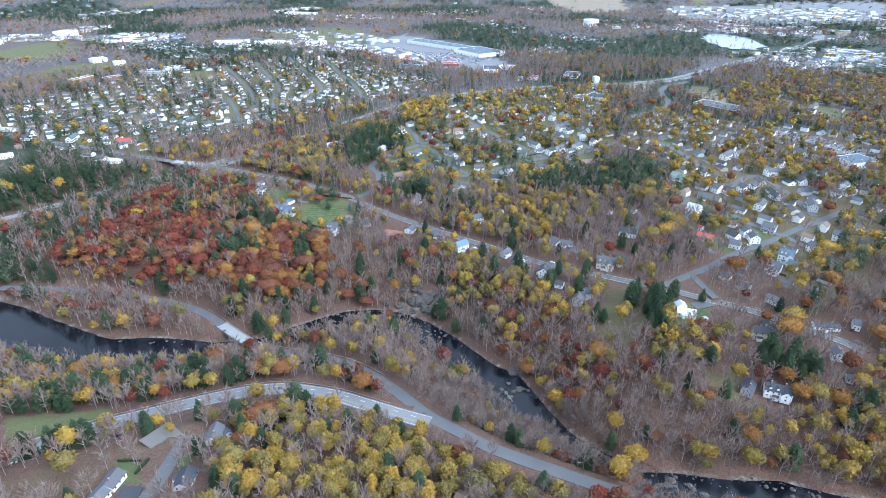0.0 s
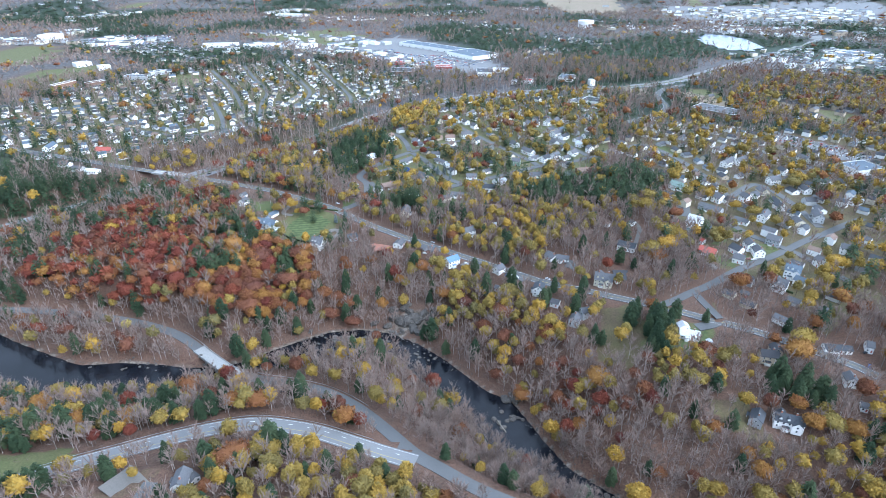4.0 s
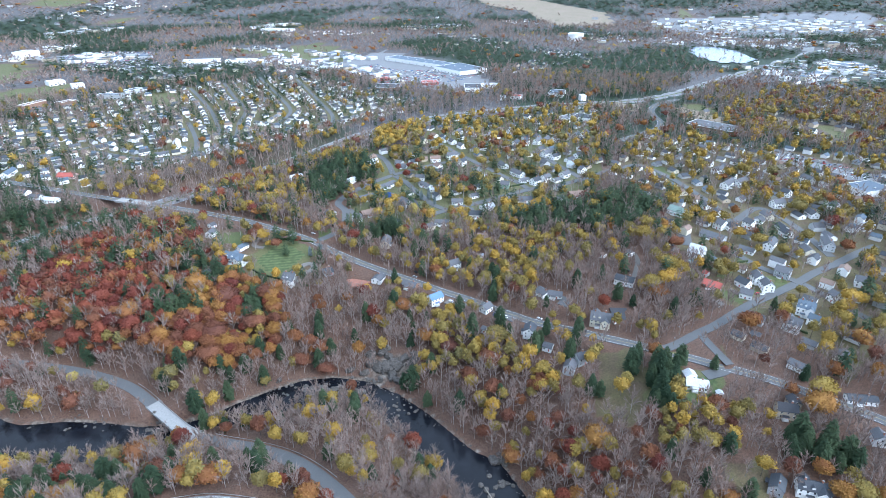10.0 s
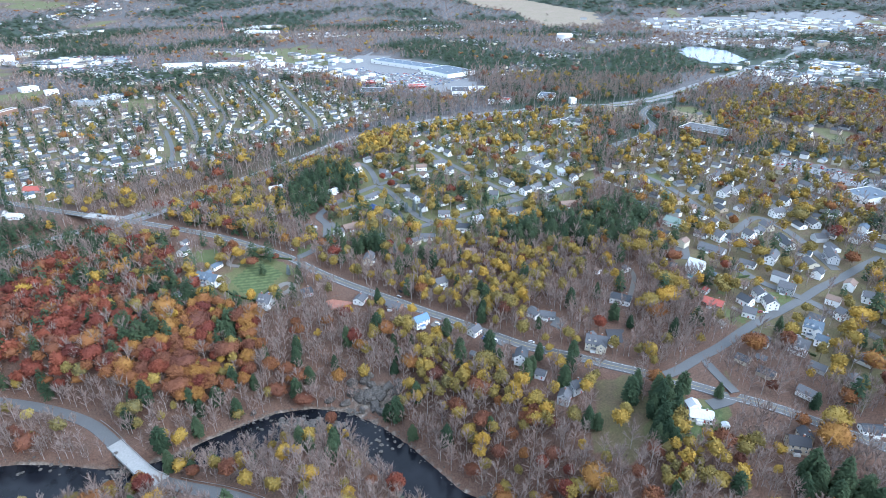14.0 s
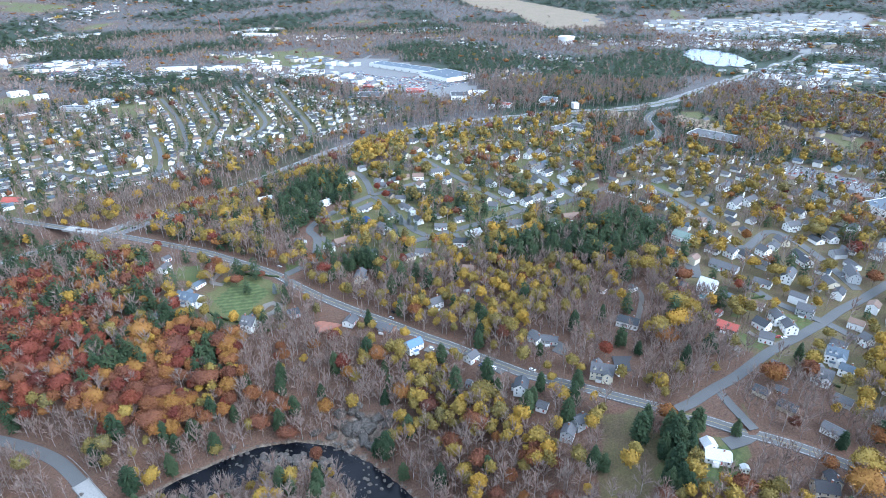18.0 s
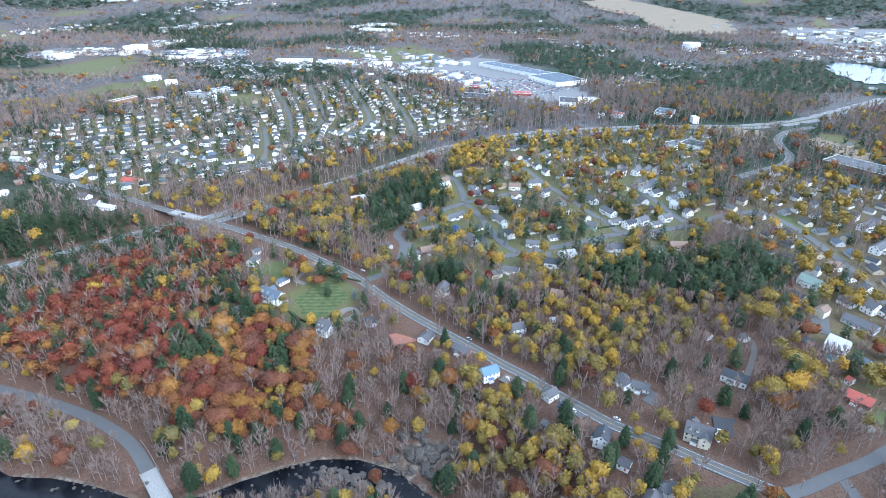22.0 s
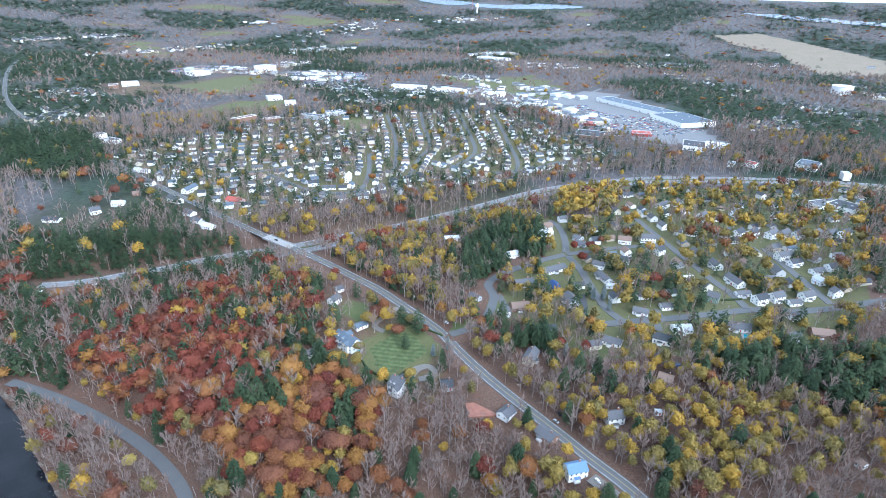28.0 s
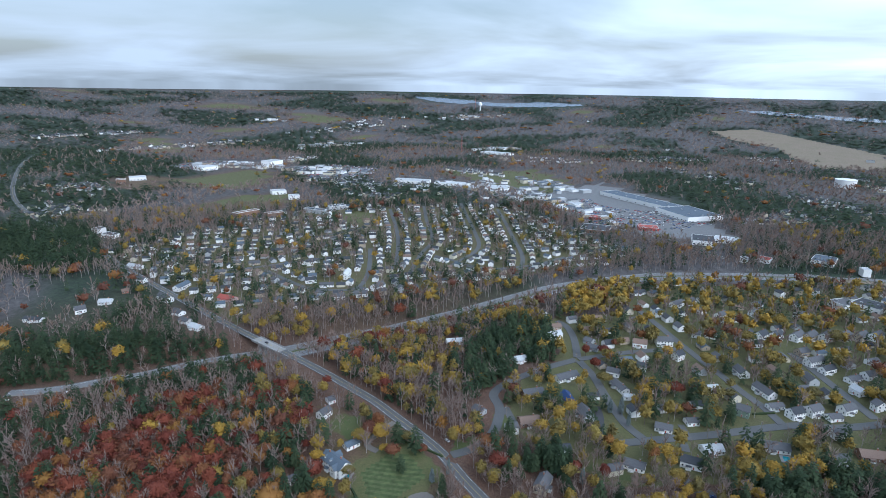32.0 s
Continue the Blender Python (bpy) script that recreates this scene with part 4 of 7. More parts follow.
def flat_building(x, y, ang, l, d, h, roof, wall):
    """A long low building with a flat roof, parapet and roof plant."""
    z = float(land(x, y))
    ob = new("commercial_building")
    ob.matrix_world = pose(x, y, z, 0, 0, ang)
    tagged(ob, f"low {wall} commercial building with a flat {roof} roof", "building", "large flat-roofed buildings")
    a, c = l / 2, d / 2
    child("wall", mesh_of("wall", *box(-a, a, -c, c, -2, h), WALL[wall]), ob)
    child("roof", mesh_of("roof", *box(-a + 0.4, a - 0.4, -c + 0.4, c - 0.4, h, h + 0.15), ROOF[roof]), ob)
    rim = joined([box(-a, a, -c, -c + 0.35, h, h + 0.7), box(-a, a, c - 0.35, c, h, h + 0.7), box(-a, -a + 0.35, -c + 0.35, c - 0.35, h, h + 0.7), box(a - 0.35, a, -c + 0.35, c - 0.35, h, h + 0.7)])
    child("parapet", mesh_of("parapet", *rim, TRIM), ob)
    if l < 12:
        HOUSE_SPOTS.append((x, y, a))
        return
    unit = kept("roof_unit", lambda: mesh_of("roof_unit", *joined([box(-1.4, 1.4, -1, 1, 0, 1.3), box(-0.5, 0.5, -0.5, 0.5, 1.3, 1.6)]), STEEL))
    for k in range(int(l // 22) + 1):
        child("roof_unit", unit, ob, pose((k + 0.5) * l / (int(l // 22) + 1) - a, (k % 3 - 1) * c * 0.4, h + 0.15))
    pane = kept("shop_window", lambda: two_tone("shop_window", box(-1.6, 1.6, -0.05, 0.05, 0, 2.3), TRIM, box(-1.5, 1.5, -0.08, -0.02, 0.15, 2.15), GLASS))
    for k in range(min(8, int(l // 7))):
        child("window", pane, ob, pose((k + 0.5) * l / min(8, int(l // 7)) - a, -c - 0.02, 0.7))
    HOUSE_SPOTS.append((x, y, max(a, c)))


# houses south of the river
house(-168, 298, -77, 11.9, 8.0, 1.5, 'grey', 'white')
house(-165, 302, -26, 7.5, 6.0, 1, 'grey', 'white')
house(-166, 263, -81, 12.1, 9.0, 1, 'dark', 'white')
house(-203, 256, -89, 11.0, 8.5, 1, 'grey', 'white')
house(-203, 246, -95, 6.4, 8.0, 1, 'grey', 'white')
house(-22, 283, -20, 4.8, 9.0, 1, 'brown', 'white')
# houses on the east slope
villa(186, 412, -13, 17.3, 9.0, 2, 'dark', 'white')
house(167, 413, -118, 11.2, 8.0, 1.5, 'dark', 'grey')
house(188, 464, -6, 11.9, 9.0, 2, 'black', 'beige')
house(194, 469, -90, 8.2, 7.0, 2, 'black', 'beige')
house(241, 480, -1, 18.6, 7.0, 1, 'dark', 'white')
house(263, 482, -16, 4.9, 8.0, 1.5, 'grey', 'white')
house(236, 447, -97, 8.8, 8.0, 1.5, 'grey', 'white')
house(238, 428, -14, 4.2, 6.0, 1, 'grey', 'white')
# houses along the main road
house(-11, 568, 53, 9.2, 8.0, 1.5, 'grey', 'white')
house(-11, 546, -28, 3.8, 5.0, 1, 'grey', 'white')
house(25, 537, -99, 11.1, 9.0, 2, 'dark', 'white')
house(39, 523, -22, 7.2, 7.0, 1, 'grey', 'white')
house(62, 509, 29, 8.2, 8.0, 2, 'grey', 'grey')
house(54, 501, 69, 8.9, 8.0, 2, 'grey', 'grey')
house(137, 482, -9, 14.2, 9.0, 1, 'pale', 'white')
house(134, 490, -81, 6.3, 8.0, 1, 'pale', 'white')
house(150, 475, -88, 3.5, 4.0, 1, 'pale', 'white')
villa(81, 553, -12, 15.5, 12.0, 2, 'grey', 'cream')
house(37, 590, -59, 11.9, 8.0, 1, 'grey', 'white')
house(47, 587, -9, 12.0, 8.0, 1, 'grey', 'white')
house(107, 606, -23, 16.1, 9.0, 1.5, 'dark', 'white')
house(94, 650, -44, 4.6, 5.0, 1, 'brown', 'white')
house(118, 650, -57, 5.4, 6.0, 1, 'grey', 'white')
house(159, 653, -28, 5.1, 7.0, 1.5, 'dark', 'red')
house(-117, 667, 91, 15.3, 9.0, 1.5, 'grey', 'beige')
house(-81, 600, -22, 13.9, 9.0, 1, 'grey', 'brown')
house(-112, 607, 75, 11.0, 9.0, 1, 'grey', 'white')
house(-56, 580, 43, 12.6, 9.0, 2, 'tarp', 'white')
house(-45, 631, 39, 11.4, 9.0, 2, 'grey', 'white')
house(-20, 648, 26, 4.3, 3.0, 1, 'pale', 'white')
villa(-192, 596, -11, 12.1, 12.0, 2, 'grey', 'white')
villa(-252, 616, -15, 22.2, 11.0, 2, 'blue', 'white')
house(-256, 639, 67, 11.0, 7.0, 1, 'blue', 'white')
house(-270, 591, 67, 6.1, 6.0, 1, 'grey', 'white')
house(-162, 614, 36, 8.5, 10.0, 1, 'dark', 'grey')
house(-297, 658, 88, 10.7, 8.0, 1.5, 'grey', 'white')
house(-305, 676, 66, 6.0, 7.0, 1, 'grey', 'white')
house(93, 553, -60, 3.5, 4.0, 1, 'pale', 'white')
# houses at the eastern corner
house(178, 653, -34, 13.0, 14.0, 2, 'pale', 'white')
house(202, 688, -40, 22.7, 11.0, 1, 'grey', 'grey')
house(181, 743, -44, 17.8, 11.0, 1.5, 'green', 'white')
house(178, 620, -47, 3.9, 6.0, 1, 'red', 'white')
house(179, 603, -32, 14.9, 10.0, 1, 'red', 'brown')
house(205, 607, -55, 10.7, 9.0, 1.5, 'dark', 'white')
house(203, 592, -26, 9.6, 9.0, 1.5, 'grey', 'white')
house(219, 615, -84, 10.8, 9.0, 2, 'grey', 'white')
house(223, 604, -90, 10.5, 9.0, 2, 'grey', 'white')
house(226, 665, -37, 13.7, 8.0, 1, 'grey', 'white')
house(243, 625, -34, 12.1, 10.0, 2, 'grey', 'grey')
villa(241, 572, -26, 12.2, 11.0, 2.5, 'blue', 'white')
villa(224, 552, -33, 11.9, 11.0, 2, 'grey', 'white')
house(242, 558, -43, 8.1, 8.0, 2, 'blue', 'white')
house(271, 592, -67, 7.0, 9.0, 2, 'grey', 'white')
house(302, 617, -25, 7.3, 9.0, 2, 'grey', 'white')
house(193, 538, -35, 7.0, 6.0, 1, 'grey', 'brown')
house(302, 679, -103, 19.5, 9.0, 2, 'grey', 'grey')
house(249, 673, -125, 17.7, 8.0, 2, 'grey', 'white')
house(221, 742, -62, 7.0, 9.0, 1.5, 'grey', 'white')
house(215, 762, -55, 8.0, 9.0, 1.5, 'grey', 'white')
house(215, 711, -53, 9.9, 10.0, 2, 'grey', 'white')
house(226, 706, -61, 10.1, 9.0, 1.5, 'dark', 'white')
house(244, 715, -62, 10.1, 9.0, 2, 'grey', 'white')
house(258, 831, 51, 23.6, 9.0, 2, 'grey', 'white')
house(275, 839, 44, 18.9, 9.0, 2, 'grey', 'white')
house(292, 773, 22, 14.0, 9.0, 2, 'grey', 'white')
house(357, 857, -68, 15.2, 9.0, 2, 'grey', 'white')
house(262, 882, 39, 16.7, 9.0, 2, 'grey', 'white')
house(313, 806, -55, 9.2, 9.0, 2, 'dark', 'white')
house(348, 771, -55, 8.2, 10.0, 2, 'grey', 'white')
house(357, 724, 27, 15.0, 9.0, 1.5, 'pale', 'white')
house(317, 749, -81, 12.8, 9.0, 1.5, 'grey', 'white')
house(273, 699, -75, 10.9, 9.0, 1.5, 'dark', 'white')
house(269, 739, -76, 12.5, 9.0, 1.5, 'grey', 'cream')
# houses round the loop
house(-21, 685, -4, 10.2, 11.0, 1, 'brown', 'brown')
house(-66, 714, 1, 14.6, 9.0, 1, 'grey', 'white')
house(-31, 733, 1, 14.4, 9.0, 1.5, 'dark', 'white')
house(-20, 757, 36, 15.1, 10.0, 1, 'pale', 'white')
house(-55, 770, 6, 12.9, 9.0, 1, 'grey', 'white')
house(-37, 789, 34, 9.9, 8.0, 1, 'grey', 'white')
house(20, 782, 14, 19.8, 11.0, 1, 'grey', 'white')
house(81, 802, 17, 17.0, 11.0, 1, 'brown', 'brown')
house(-266, 825, 39, 16.4, 9.0, 1, 'pale', 'white')
house(-194, 822, 51, 12.4, 9.0, 1, 'pale', 'white')
house(-181, 887, 55, 15.8, 9.0, 1.5, 'pale', 'white')
house(-146, 894, -17, 9.3, 9.0, 1, 'grey', 'grey')
house(-139, 881, -4, 11.6, 9.0, 1, 'grey', 'grey')
house(-187, 911, 38, 10.9, 9.0, 1, 'brown', 'beige')
house(-145, 811, 56, 22.6, 10.0, 1, 'grey', 'white')
house(-133, 776, -53, 16.4, 8.0, 1, 'solar', 'grey')
house(-113, 758, -51, 16.6, 10.0, 1.5, 'grey', 'grey')
house(-162, 770, 44, 18.3, 10.0, 1, 'grey', 'brown')
house(-150, 729, 40, 16.4, 11.0, 1, 'brown', 'brown')
house(-191, 724, -22, 10.1, 8.0, 1, 'grey', 'grey')
house(-109, 838, 2, 11.6, 8.0, 1.5, 'grey', 'white')
house(-99, 817, -45, 20.2, 8.0, 1, 'grey', 'white')
house(-88, 803, 23, 8.9, 6.0, 1, 'pale', 'white')
house(-90, 861, 3, 12.6, 8.0, 1.5, 'dark', 'white')
house(-99, 911, 12, 13.6, 9.0, 1.5, 'brown', 'white')
house(-78, 926, 25, 15.8, 9.0, 2, 'grey', 'white')
house(-51, 963, -2, 8.3, 8.0, 1.5, 'grey', 'white')
house(-37, 969, -14, 10.3, 8.0, 1.5, 'pale', 'white')
house(-61, 899, 62, 10.6, 8.0, 2, 'dark', 'white')
house(-2, 822, -7, 10.3, 9.0, 2, 'grey', 'green')
house(-28, 851, 42, 12.4, 8.0, 1, 'pale', 'beige')
house(13, 866, -48, 19.5, 9.0, 1.5, 'grey', 'white')
house(-6, 894, -58, 13.9, 9.0, 1.5, 'grey', 'white')
house(35, 838, 48, 12.1, 9.0, 2, 'dark', 'white')
house(21, 845, 39, 13.2, 7.0, 1, 'grey', 'white')
house(48, 849, 48, 12.3, 9.0, 2, 'grey', 'white')
house(62, 847, 36, 11.0, 8.0, 1, 'grey', 'white')
house(72, 864, 47, 12.3, 9.0, 1.5, 'grey', 'white')
house(54, 950, 48, 18.3, 9.0, 2, 'grey', 'white')
house(64, 939, 51, 15.4, 8.0, 1.5, 'dark', 'white')
house(45, 970, 48, 12.0, 9.0, 1.5, 'grey', 'beige')
house(83, 929, 48, 13.9, 8.0, 1, 'grey', 'white')
house(95, 938, 46, 10.7, 9.0, 1.5, 'grey', 'white')
house(84, 904, -52, 11.3, 8.0, 1.5, 'pale', 'white')
house(95, 879, -57, 7.3, 9.0, 2, 'grey', 'white')
house(-4, 985, 66, 14.4, 9.0, 2, 'dark', 'white')
house(9, 992, 65, 14.6, 9.0, 2, 'dark', 'white')
house(23, 1000, 65, 14.8, 9.0, 2, 'dark', 'white')
house(42, 1008, 65, 16.9, 9.0, 2, 'grey', 'white')
house(54, 1015, 65, 17.1, 9.0, 2, 'grey', 'beige')
house(69, 1023, 64, 17.2, 9.0, 2, 'grey', 'white')
house(85, 1030, 61, 15.7, 9.0, 2, 'grey', 'beige')
house(100, 1034, 60, 15.4, 9.0, 2, 'grey', 'beige')
house(113, 1038, 61, 16.3, 9.0, 2, 'grey', 'white')
house(-81, 1045, 62, 17.3, 9.0, 1.5, 'grey', 'white')
house(-68, 1061, 56, 12.7, 9.0, 1.5, 'grey', 'white')
house(-32, 1033, 65, 14.4, 9.0, 1.5, 'grey', 'white')
house(-129, 1065, 50, 17.5, 9.0, 1, 'dark', 'white')
house(2, 1059, 46, 12.1, 9.0, 1.5, 'grey', 'white')
# houses across the highway
house(-709, 790, 8, 12.7, 8.0, 1.5, 'grey', 'white')
house(-685, 694, 68, 11.4, 10.0, 1.5, 'grey', 'white')
house(-682, 723, 37, 14.5, 10.0, 1, 'pale', 'white')
house(-715, 659, 19, 22.0, 8.0, 1, 'dark', 'white')
house(-626, 762, -10, 24.4, 9.0, 1.5, 'grey', 'white')
house(-576, 741, -8, 16.6, 9.0, 1, 'grey', 'white')
house(-549, 729, 1, 13.4, 9.0, 1, 'grey', 'white')
house(-525, 723, -3, 17.0, 9.0, 1, 'pale', 'white')
house(-643, 799, 104, 23.8, 9.0, 1.5, 'blue', 'white')
house(-560, 798, 4, 22.4, 12.0, 1, 'red', 'pink')
house(-772, 825, 5, 26.5, 9.0, 1, 'pale', 'white')
house(-692, 755, 58, 8.1, 8.0, 1, 'brown', 'brown')
house(-444, 865, 45, 13.6, 9.0, 1.5, 'grey', 'white')
house(-427, 885, 44, 17.4, 9.0, 1.5, 'grey', 'white')
house(-422, 916, 86, 18.3, 10.0, 2, 'grey', 'white')
house(-486, 893, 38, 17.8, 9.0, 1, 'grey', 'white')
house(-488, 936, 113, 24.6, 9.0, 2, 'white', 'white')
house(-514, 895, 49, 14.6, 9.0, 1.5, 'dark', 'white')
house(-592, 915, 40, 15.3, 9.0, 1, 'dark', 'beige')
house(-548, 906, 40, 14.9, 9.0, 1, 'grey', 'white')
house(-531, 951, 40, 15.6, 9.0, 1, 'dark', 'white')
house(-569, 966, 40, 16.1, 9.0, 1, 'grey', 'white')
house(-646, 863, 37, 14.8, 9.0, 1, 'grey', 'beige')
house(-635, 915, 41, 15.5, 9.0, 1, 'grey', 'beige')
house(-671, 917, 39, 15.8, 9.0, 1, 'grey', 'white')
house(-692, 884, 38, 15.4, 9.0, 1, 'dark', 'beige')
house(-696, 858, 38, 15.0, 9.0, 1, 'dark', 'white')
house(-751, 874, 38, 15.6, 9.0, 1, 'dark', 'beige')
house(-800, 897, 38, 16.3, 9.0, 1, 'dark', 'white')
house(-742, 927, 38, 16.5, 9.0, 1, 'dark', 'beige')
house(-679, 946, 41, 16.3, 9.0, 1, 'grey', 'white')
house(-653, 979, 41, 16.8, 9.0, 1, 'dark', 'beige')
house(-536, 995, 40, 16.5, 9.0, 1, 'dark', 'beige')
house(-539, 1027, 40, 17.1, 9.0, 1, 'grey', 'beige')
# large flat-roofed buildings
flat_building(-241, 1679, -35, 205, 45, 8, 'blue', 'white')
flat_building(-127, 1576, -45, 100, 80, 9, 'blue', 'white')
flat_building(-81, 1368, 6, 35, 45, 7, 'dark', 'white')
flat_building(-46, 1391, 2, 38, 25, 6, 'pale', 'white')
flat_building(-256, 1356, 6, 49, 45, 6, 'dark', 'brown')
flat_building(-177, 1415, 16, 34, 25, 5, 'red', 'red')
flat_building(-280, 1450, 4, 22, 20, 5, 'red', 'red')
flat_building(-372, 1483, -20, 22, 20, 5, 'red', 'red')
flat_building(-575, 1655, 16, 56, 45, 6, 'pale', 'white')
flat_building(-803, 1629, 16, 91, 35, 7, 'pale', 'white')
flat_building(-699, 1651, 16, 88, 30, 6, 'pale', 'white')
flat_building(-444, 1602, 14, 45, 40, 6, 'grey', 'white')
flat_building(-888, 3672, 91, 24, 10, 4, 'pale', 'white')
flat_building(-1417, 1234, 54, 21, 25, 9, 'brown', 'brown')
flat_building(-1422, 1283, 58, 39, 30, 8, 'pale', 'white')
flat_building(-1419, 1495, 82, 50, 45, 10, 'pale', 'white')
flat_building(-1314, 1652, 89, 51, 40, 18, 'pale', 'white')
flat_building(-980, 1326, 57, 32, 25, 8, 'pale', 'white')
flat_building(-910, 1301, 46, 24, 20, 8, 'pale', 'white')
flat_building(-877, 1131, 81, 51, 14, 9, 'brown', 'brown')
flat_building(-823, 1150, 65, 34, 14, 9, 'brown', 'brown')
flat_building(-778, 1216, 4, 47, 15, 8, 'blue', 'grey')
flat_building(-762, 1262, 65, 38, 15, 8, 'blue', 'grey')
flat_building(-1003, 917, 1, 16, 16, 7, 'grey', 'white')
flat_building(-956, 907, 1, 30, 14, 6, 'grey', 'white')
flat_building(88, 1336, -13, 29, 40, 6, 'blue', 'white')
flat_building(9, 1298, -17, 19, 20, 5, 'red', 'white')
flat_building(-17, 1284, 0, 11, 16, 5, 'pale', 'white')
flat_building(134, 1300, 16, 10, 14, 8, 'pale', 'white')
flat_building(121, 1143, -28, 31, 30, 6, 'dark', 'white')
flat_building(95, 1139, -45, 22, 25, 6, 'grey', 'white')
flat_building(317, 1098, -40, 72, 40, 7, 'grey', 'brown')
flat_building(411, 831, -65, 30, 40, 7, 'blue', 'white')
flat_building(-883, 2372, -4, 119, 40, 7, 'pale', 'white')
flat_building(-349, 2880, 85, 20, 10, 4, 'grey', 'white')
# ---- rows of houses along the streets ----
fv, ff, fi = [], [], []
far_names = ["white", "grey", "cream", "beige"]
far_roofs = ["grey", "pale", "dark", "brown", "blue"]
far_mats = [WALL[k] for k in far_names] + [ROOF[k] for k in far_roofs]


def add_joined(x, y, z, a, pieces):
    for (pv, pf), mi in pieces:
        n0 = len(fv)
        fv.extend((x + p[0] * math.cos(a) - p[1] * math.sin(a), y + p[0] * math.sin(a) + p[1] * math.cos(a), z + p[2]) for p in pv)
        ff.extend(tuple(n0 + i for i in q) for q in pf)
        fi.extend([mi] * len(pf))


def estate_house(x, y, ang, l, d, st, roof, wall, *_):
    """A house far off, joined with its neighbours."""
    h, rise = st * 2.75 + 0.3, d * 0.3
    add_joined(x, y, float(land(x, y)) + 0.2, radians(ang), ((gable_walls(l, d, h, rise), far_names.index(wall)), (gable_roof(l, d, h, rise), 4 + far_roofs.index(roof))))
    HOUSE_SPOTS.append((x, y, max(l, d) / 2))


fill = random.Random(5)
ROOFS, WALLS = ("grey", "grey", "dark", "dark", "brown", "blue"), ("white", "white", "white", "white", "white", "beige", "grey", "cream")


def free_spot(x, y, r):
    return all(math.hypot(x - a, y - b_) > r + c for a, b_, c in HOUSE_SPOTS)


def house_row(street, gap, back, detail, sizes=(9, 12), big=7.6):
    line = LINES[street]
    s = np.r_[0, np.cumsum(np.hypot(*np.diff(line, axis=0).T))]
    at = gap * 0.5
    while at < s[-1]:
        k = min(int(np.searchsorted(s, at)), len(line) - 2)
        t = line[k + 1] - line[k]
        t = t / np.hypot(*t)
        for side in (-1, 1):
            x, y = line[k] + side * back * np.array([-t[1], t[0]]) + t * fill.uniform(-2, 2)
            l = fill.uniform(*sizes)
            g, _ = road_near([x], [y])
            if free_spot(x, y, 7.5) and g[0] > 5:
                ang = math.degrees(math.atan2(t[1], t[0])) + (180 if side > 0 else 0) + fill.choice((0, 0, 90))
                (house if detail else estate_house)(round(x), round(y), round(ang), round(l), big, fill.choice((1, 1, 1.5)), fill.choice(ROOFS), fill.choice(WALLS), detail, "houses of the estate")
        at += gap


for street in ("sub_a", "sub_b", "sub_c", "sub_d", "sub_e", "sub_f", "sub_g", "sub_h"):
    house_row(street, 19, 15, 0)
for street in ("rise_street", "lane_street", "field_street", "row_street", "upper_street"):
    house_row(street, 24, 17, 1, (9, 13), 9)


def house_block(zone_name, along, across, turn, detail, most, keep=1.0):
    """Fill what is left of a quarter with plots in rows."""
    poly = [p for n, m, d, p in ZONES if n == zone_name][0]
    cx, cy = np.mean(poly, 0)
    c, s = math.cos(radians(turn)), math.sin(radians(turn))
    made = 0
    for i in range(-40, 41):
        for j in range(-40, 41):
            u, v = i * along + fill.uniform(-3, 3), j * across + fill.uniform(-3, 3)
            x, y = cx + u * c - v * s, cy + u * s + v * c
            if made >= most or fill.random() > keep or not inside(poly, np.array([x]), np.array([y]))[0] or not free_spot(x, y, 8):
                continue
            g, _ = road_near([x], [y])
            if g[0] < 6 or any(inside(p, np.array([x]), np.array([y]))[0] for n, m, d, p in ZONES if n in ("pine_stand", "pine_hill", "street_field", "estate_field", "ball_field", "gold_knoll", "mall", "verge_north", "east_lot", "gold_band", "bare_wood", "pine_yards", "corner_field")):
                continue
            (house if detail else estate_house)(round(x), round(y), round(turn + fill.choice((0, 0, 90, 180)) + fill.uniform(-4, 4)), round(fill.uniform(9, 12)), 7.8, fill.choice((1, 1, 1.5, 2)), fill.choice(ROOFS), fill.choice(WALLS), detail, "houses of the quarter")
            made += 1


NEAR_SPOTS = len(HOUSE_SPOTS)
house_block("estate", 21, 27, 42, 0, 330)
house_block("town", 21, 30, -42, 0, 170)
house_block("homes", 26, 30, 40, 0, 70, 0.7)

def far_cluster(cx, cy, rx, ry, count, turn, size=1.0, flat=False):
    for _ in range(count):
        u, v = fill.gauss(0, 0.5) * rx, fill.gauss(0, 0.5) * ry
        c, s = math.cos(radians(turn)), math.sin(radians(turn))
        x, y = cx + u * c - v * s, cy + u * s + v * c
        z = float(land(x, y))
        a, l, d, h = radians(turn + fill.choice((0, 90))), fill.uniform(10, 15) * size, fill.uniform(8, 10) * size, fill.uniform(3.5, 6) * size ** 0.5
        body, top = (box(-l / 2, l / 2, -d / 2, d / 2, -3, h), box(-l / 2, l / 2, -d / 2, d / 2, h, h + 0.4)) if flat else (gable_walls(l, d, h, d * 0.3), gable_roof(l, d, h, d * 0.3))
        add_joined(x, y, z, a, ((body, fill.choice((0, 0, 1, 1, 2, 3))), (top, 4 + (fill.choice((0, 0, 1, 1, 1, 2, 4)) if flat else fill.choice((0, 0, 2, 2))))))


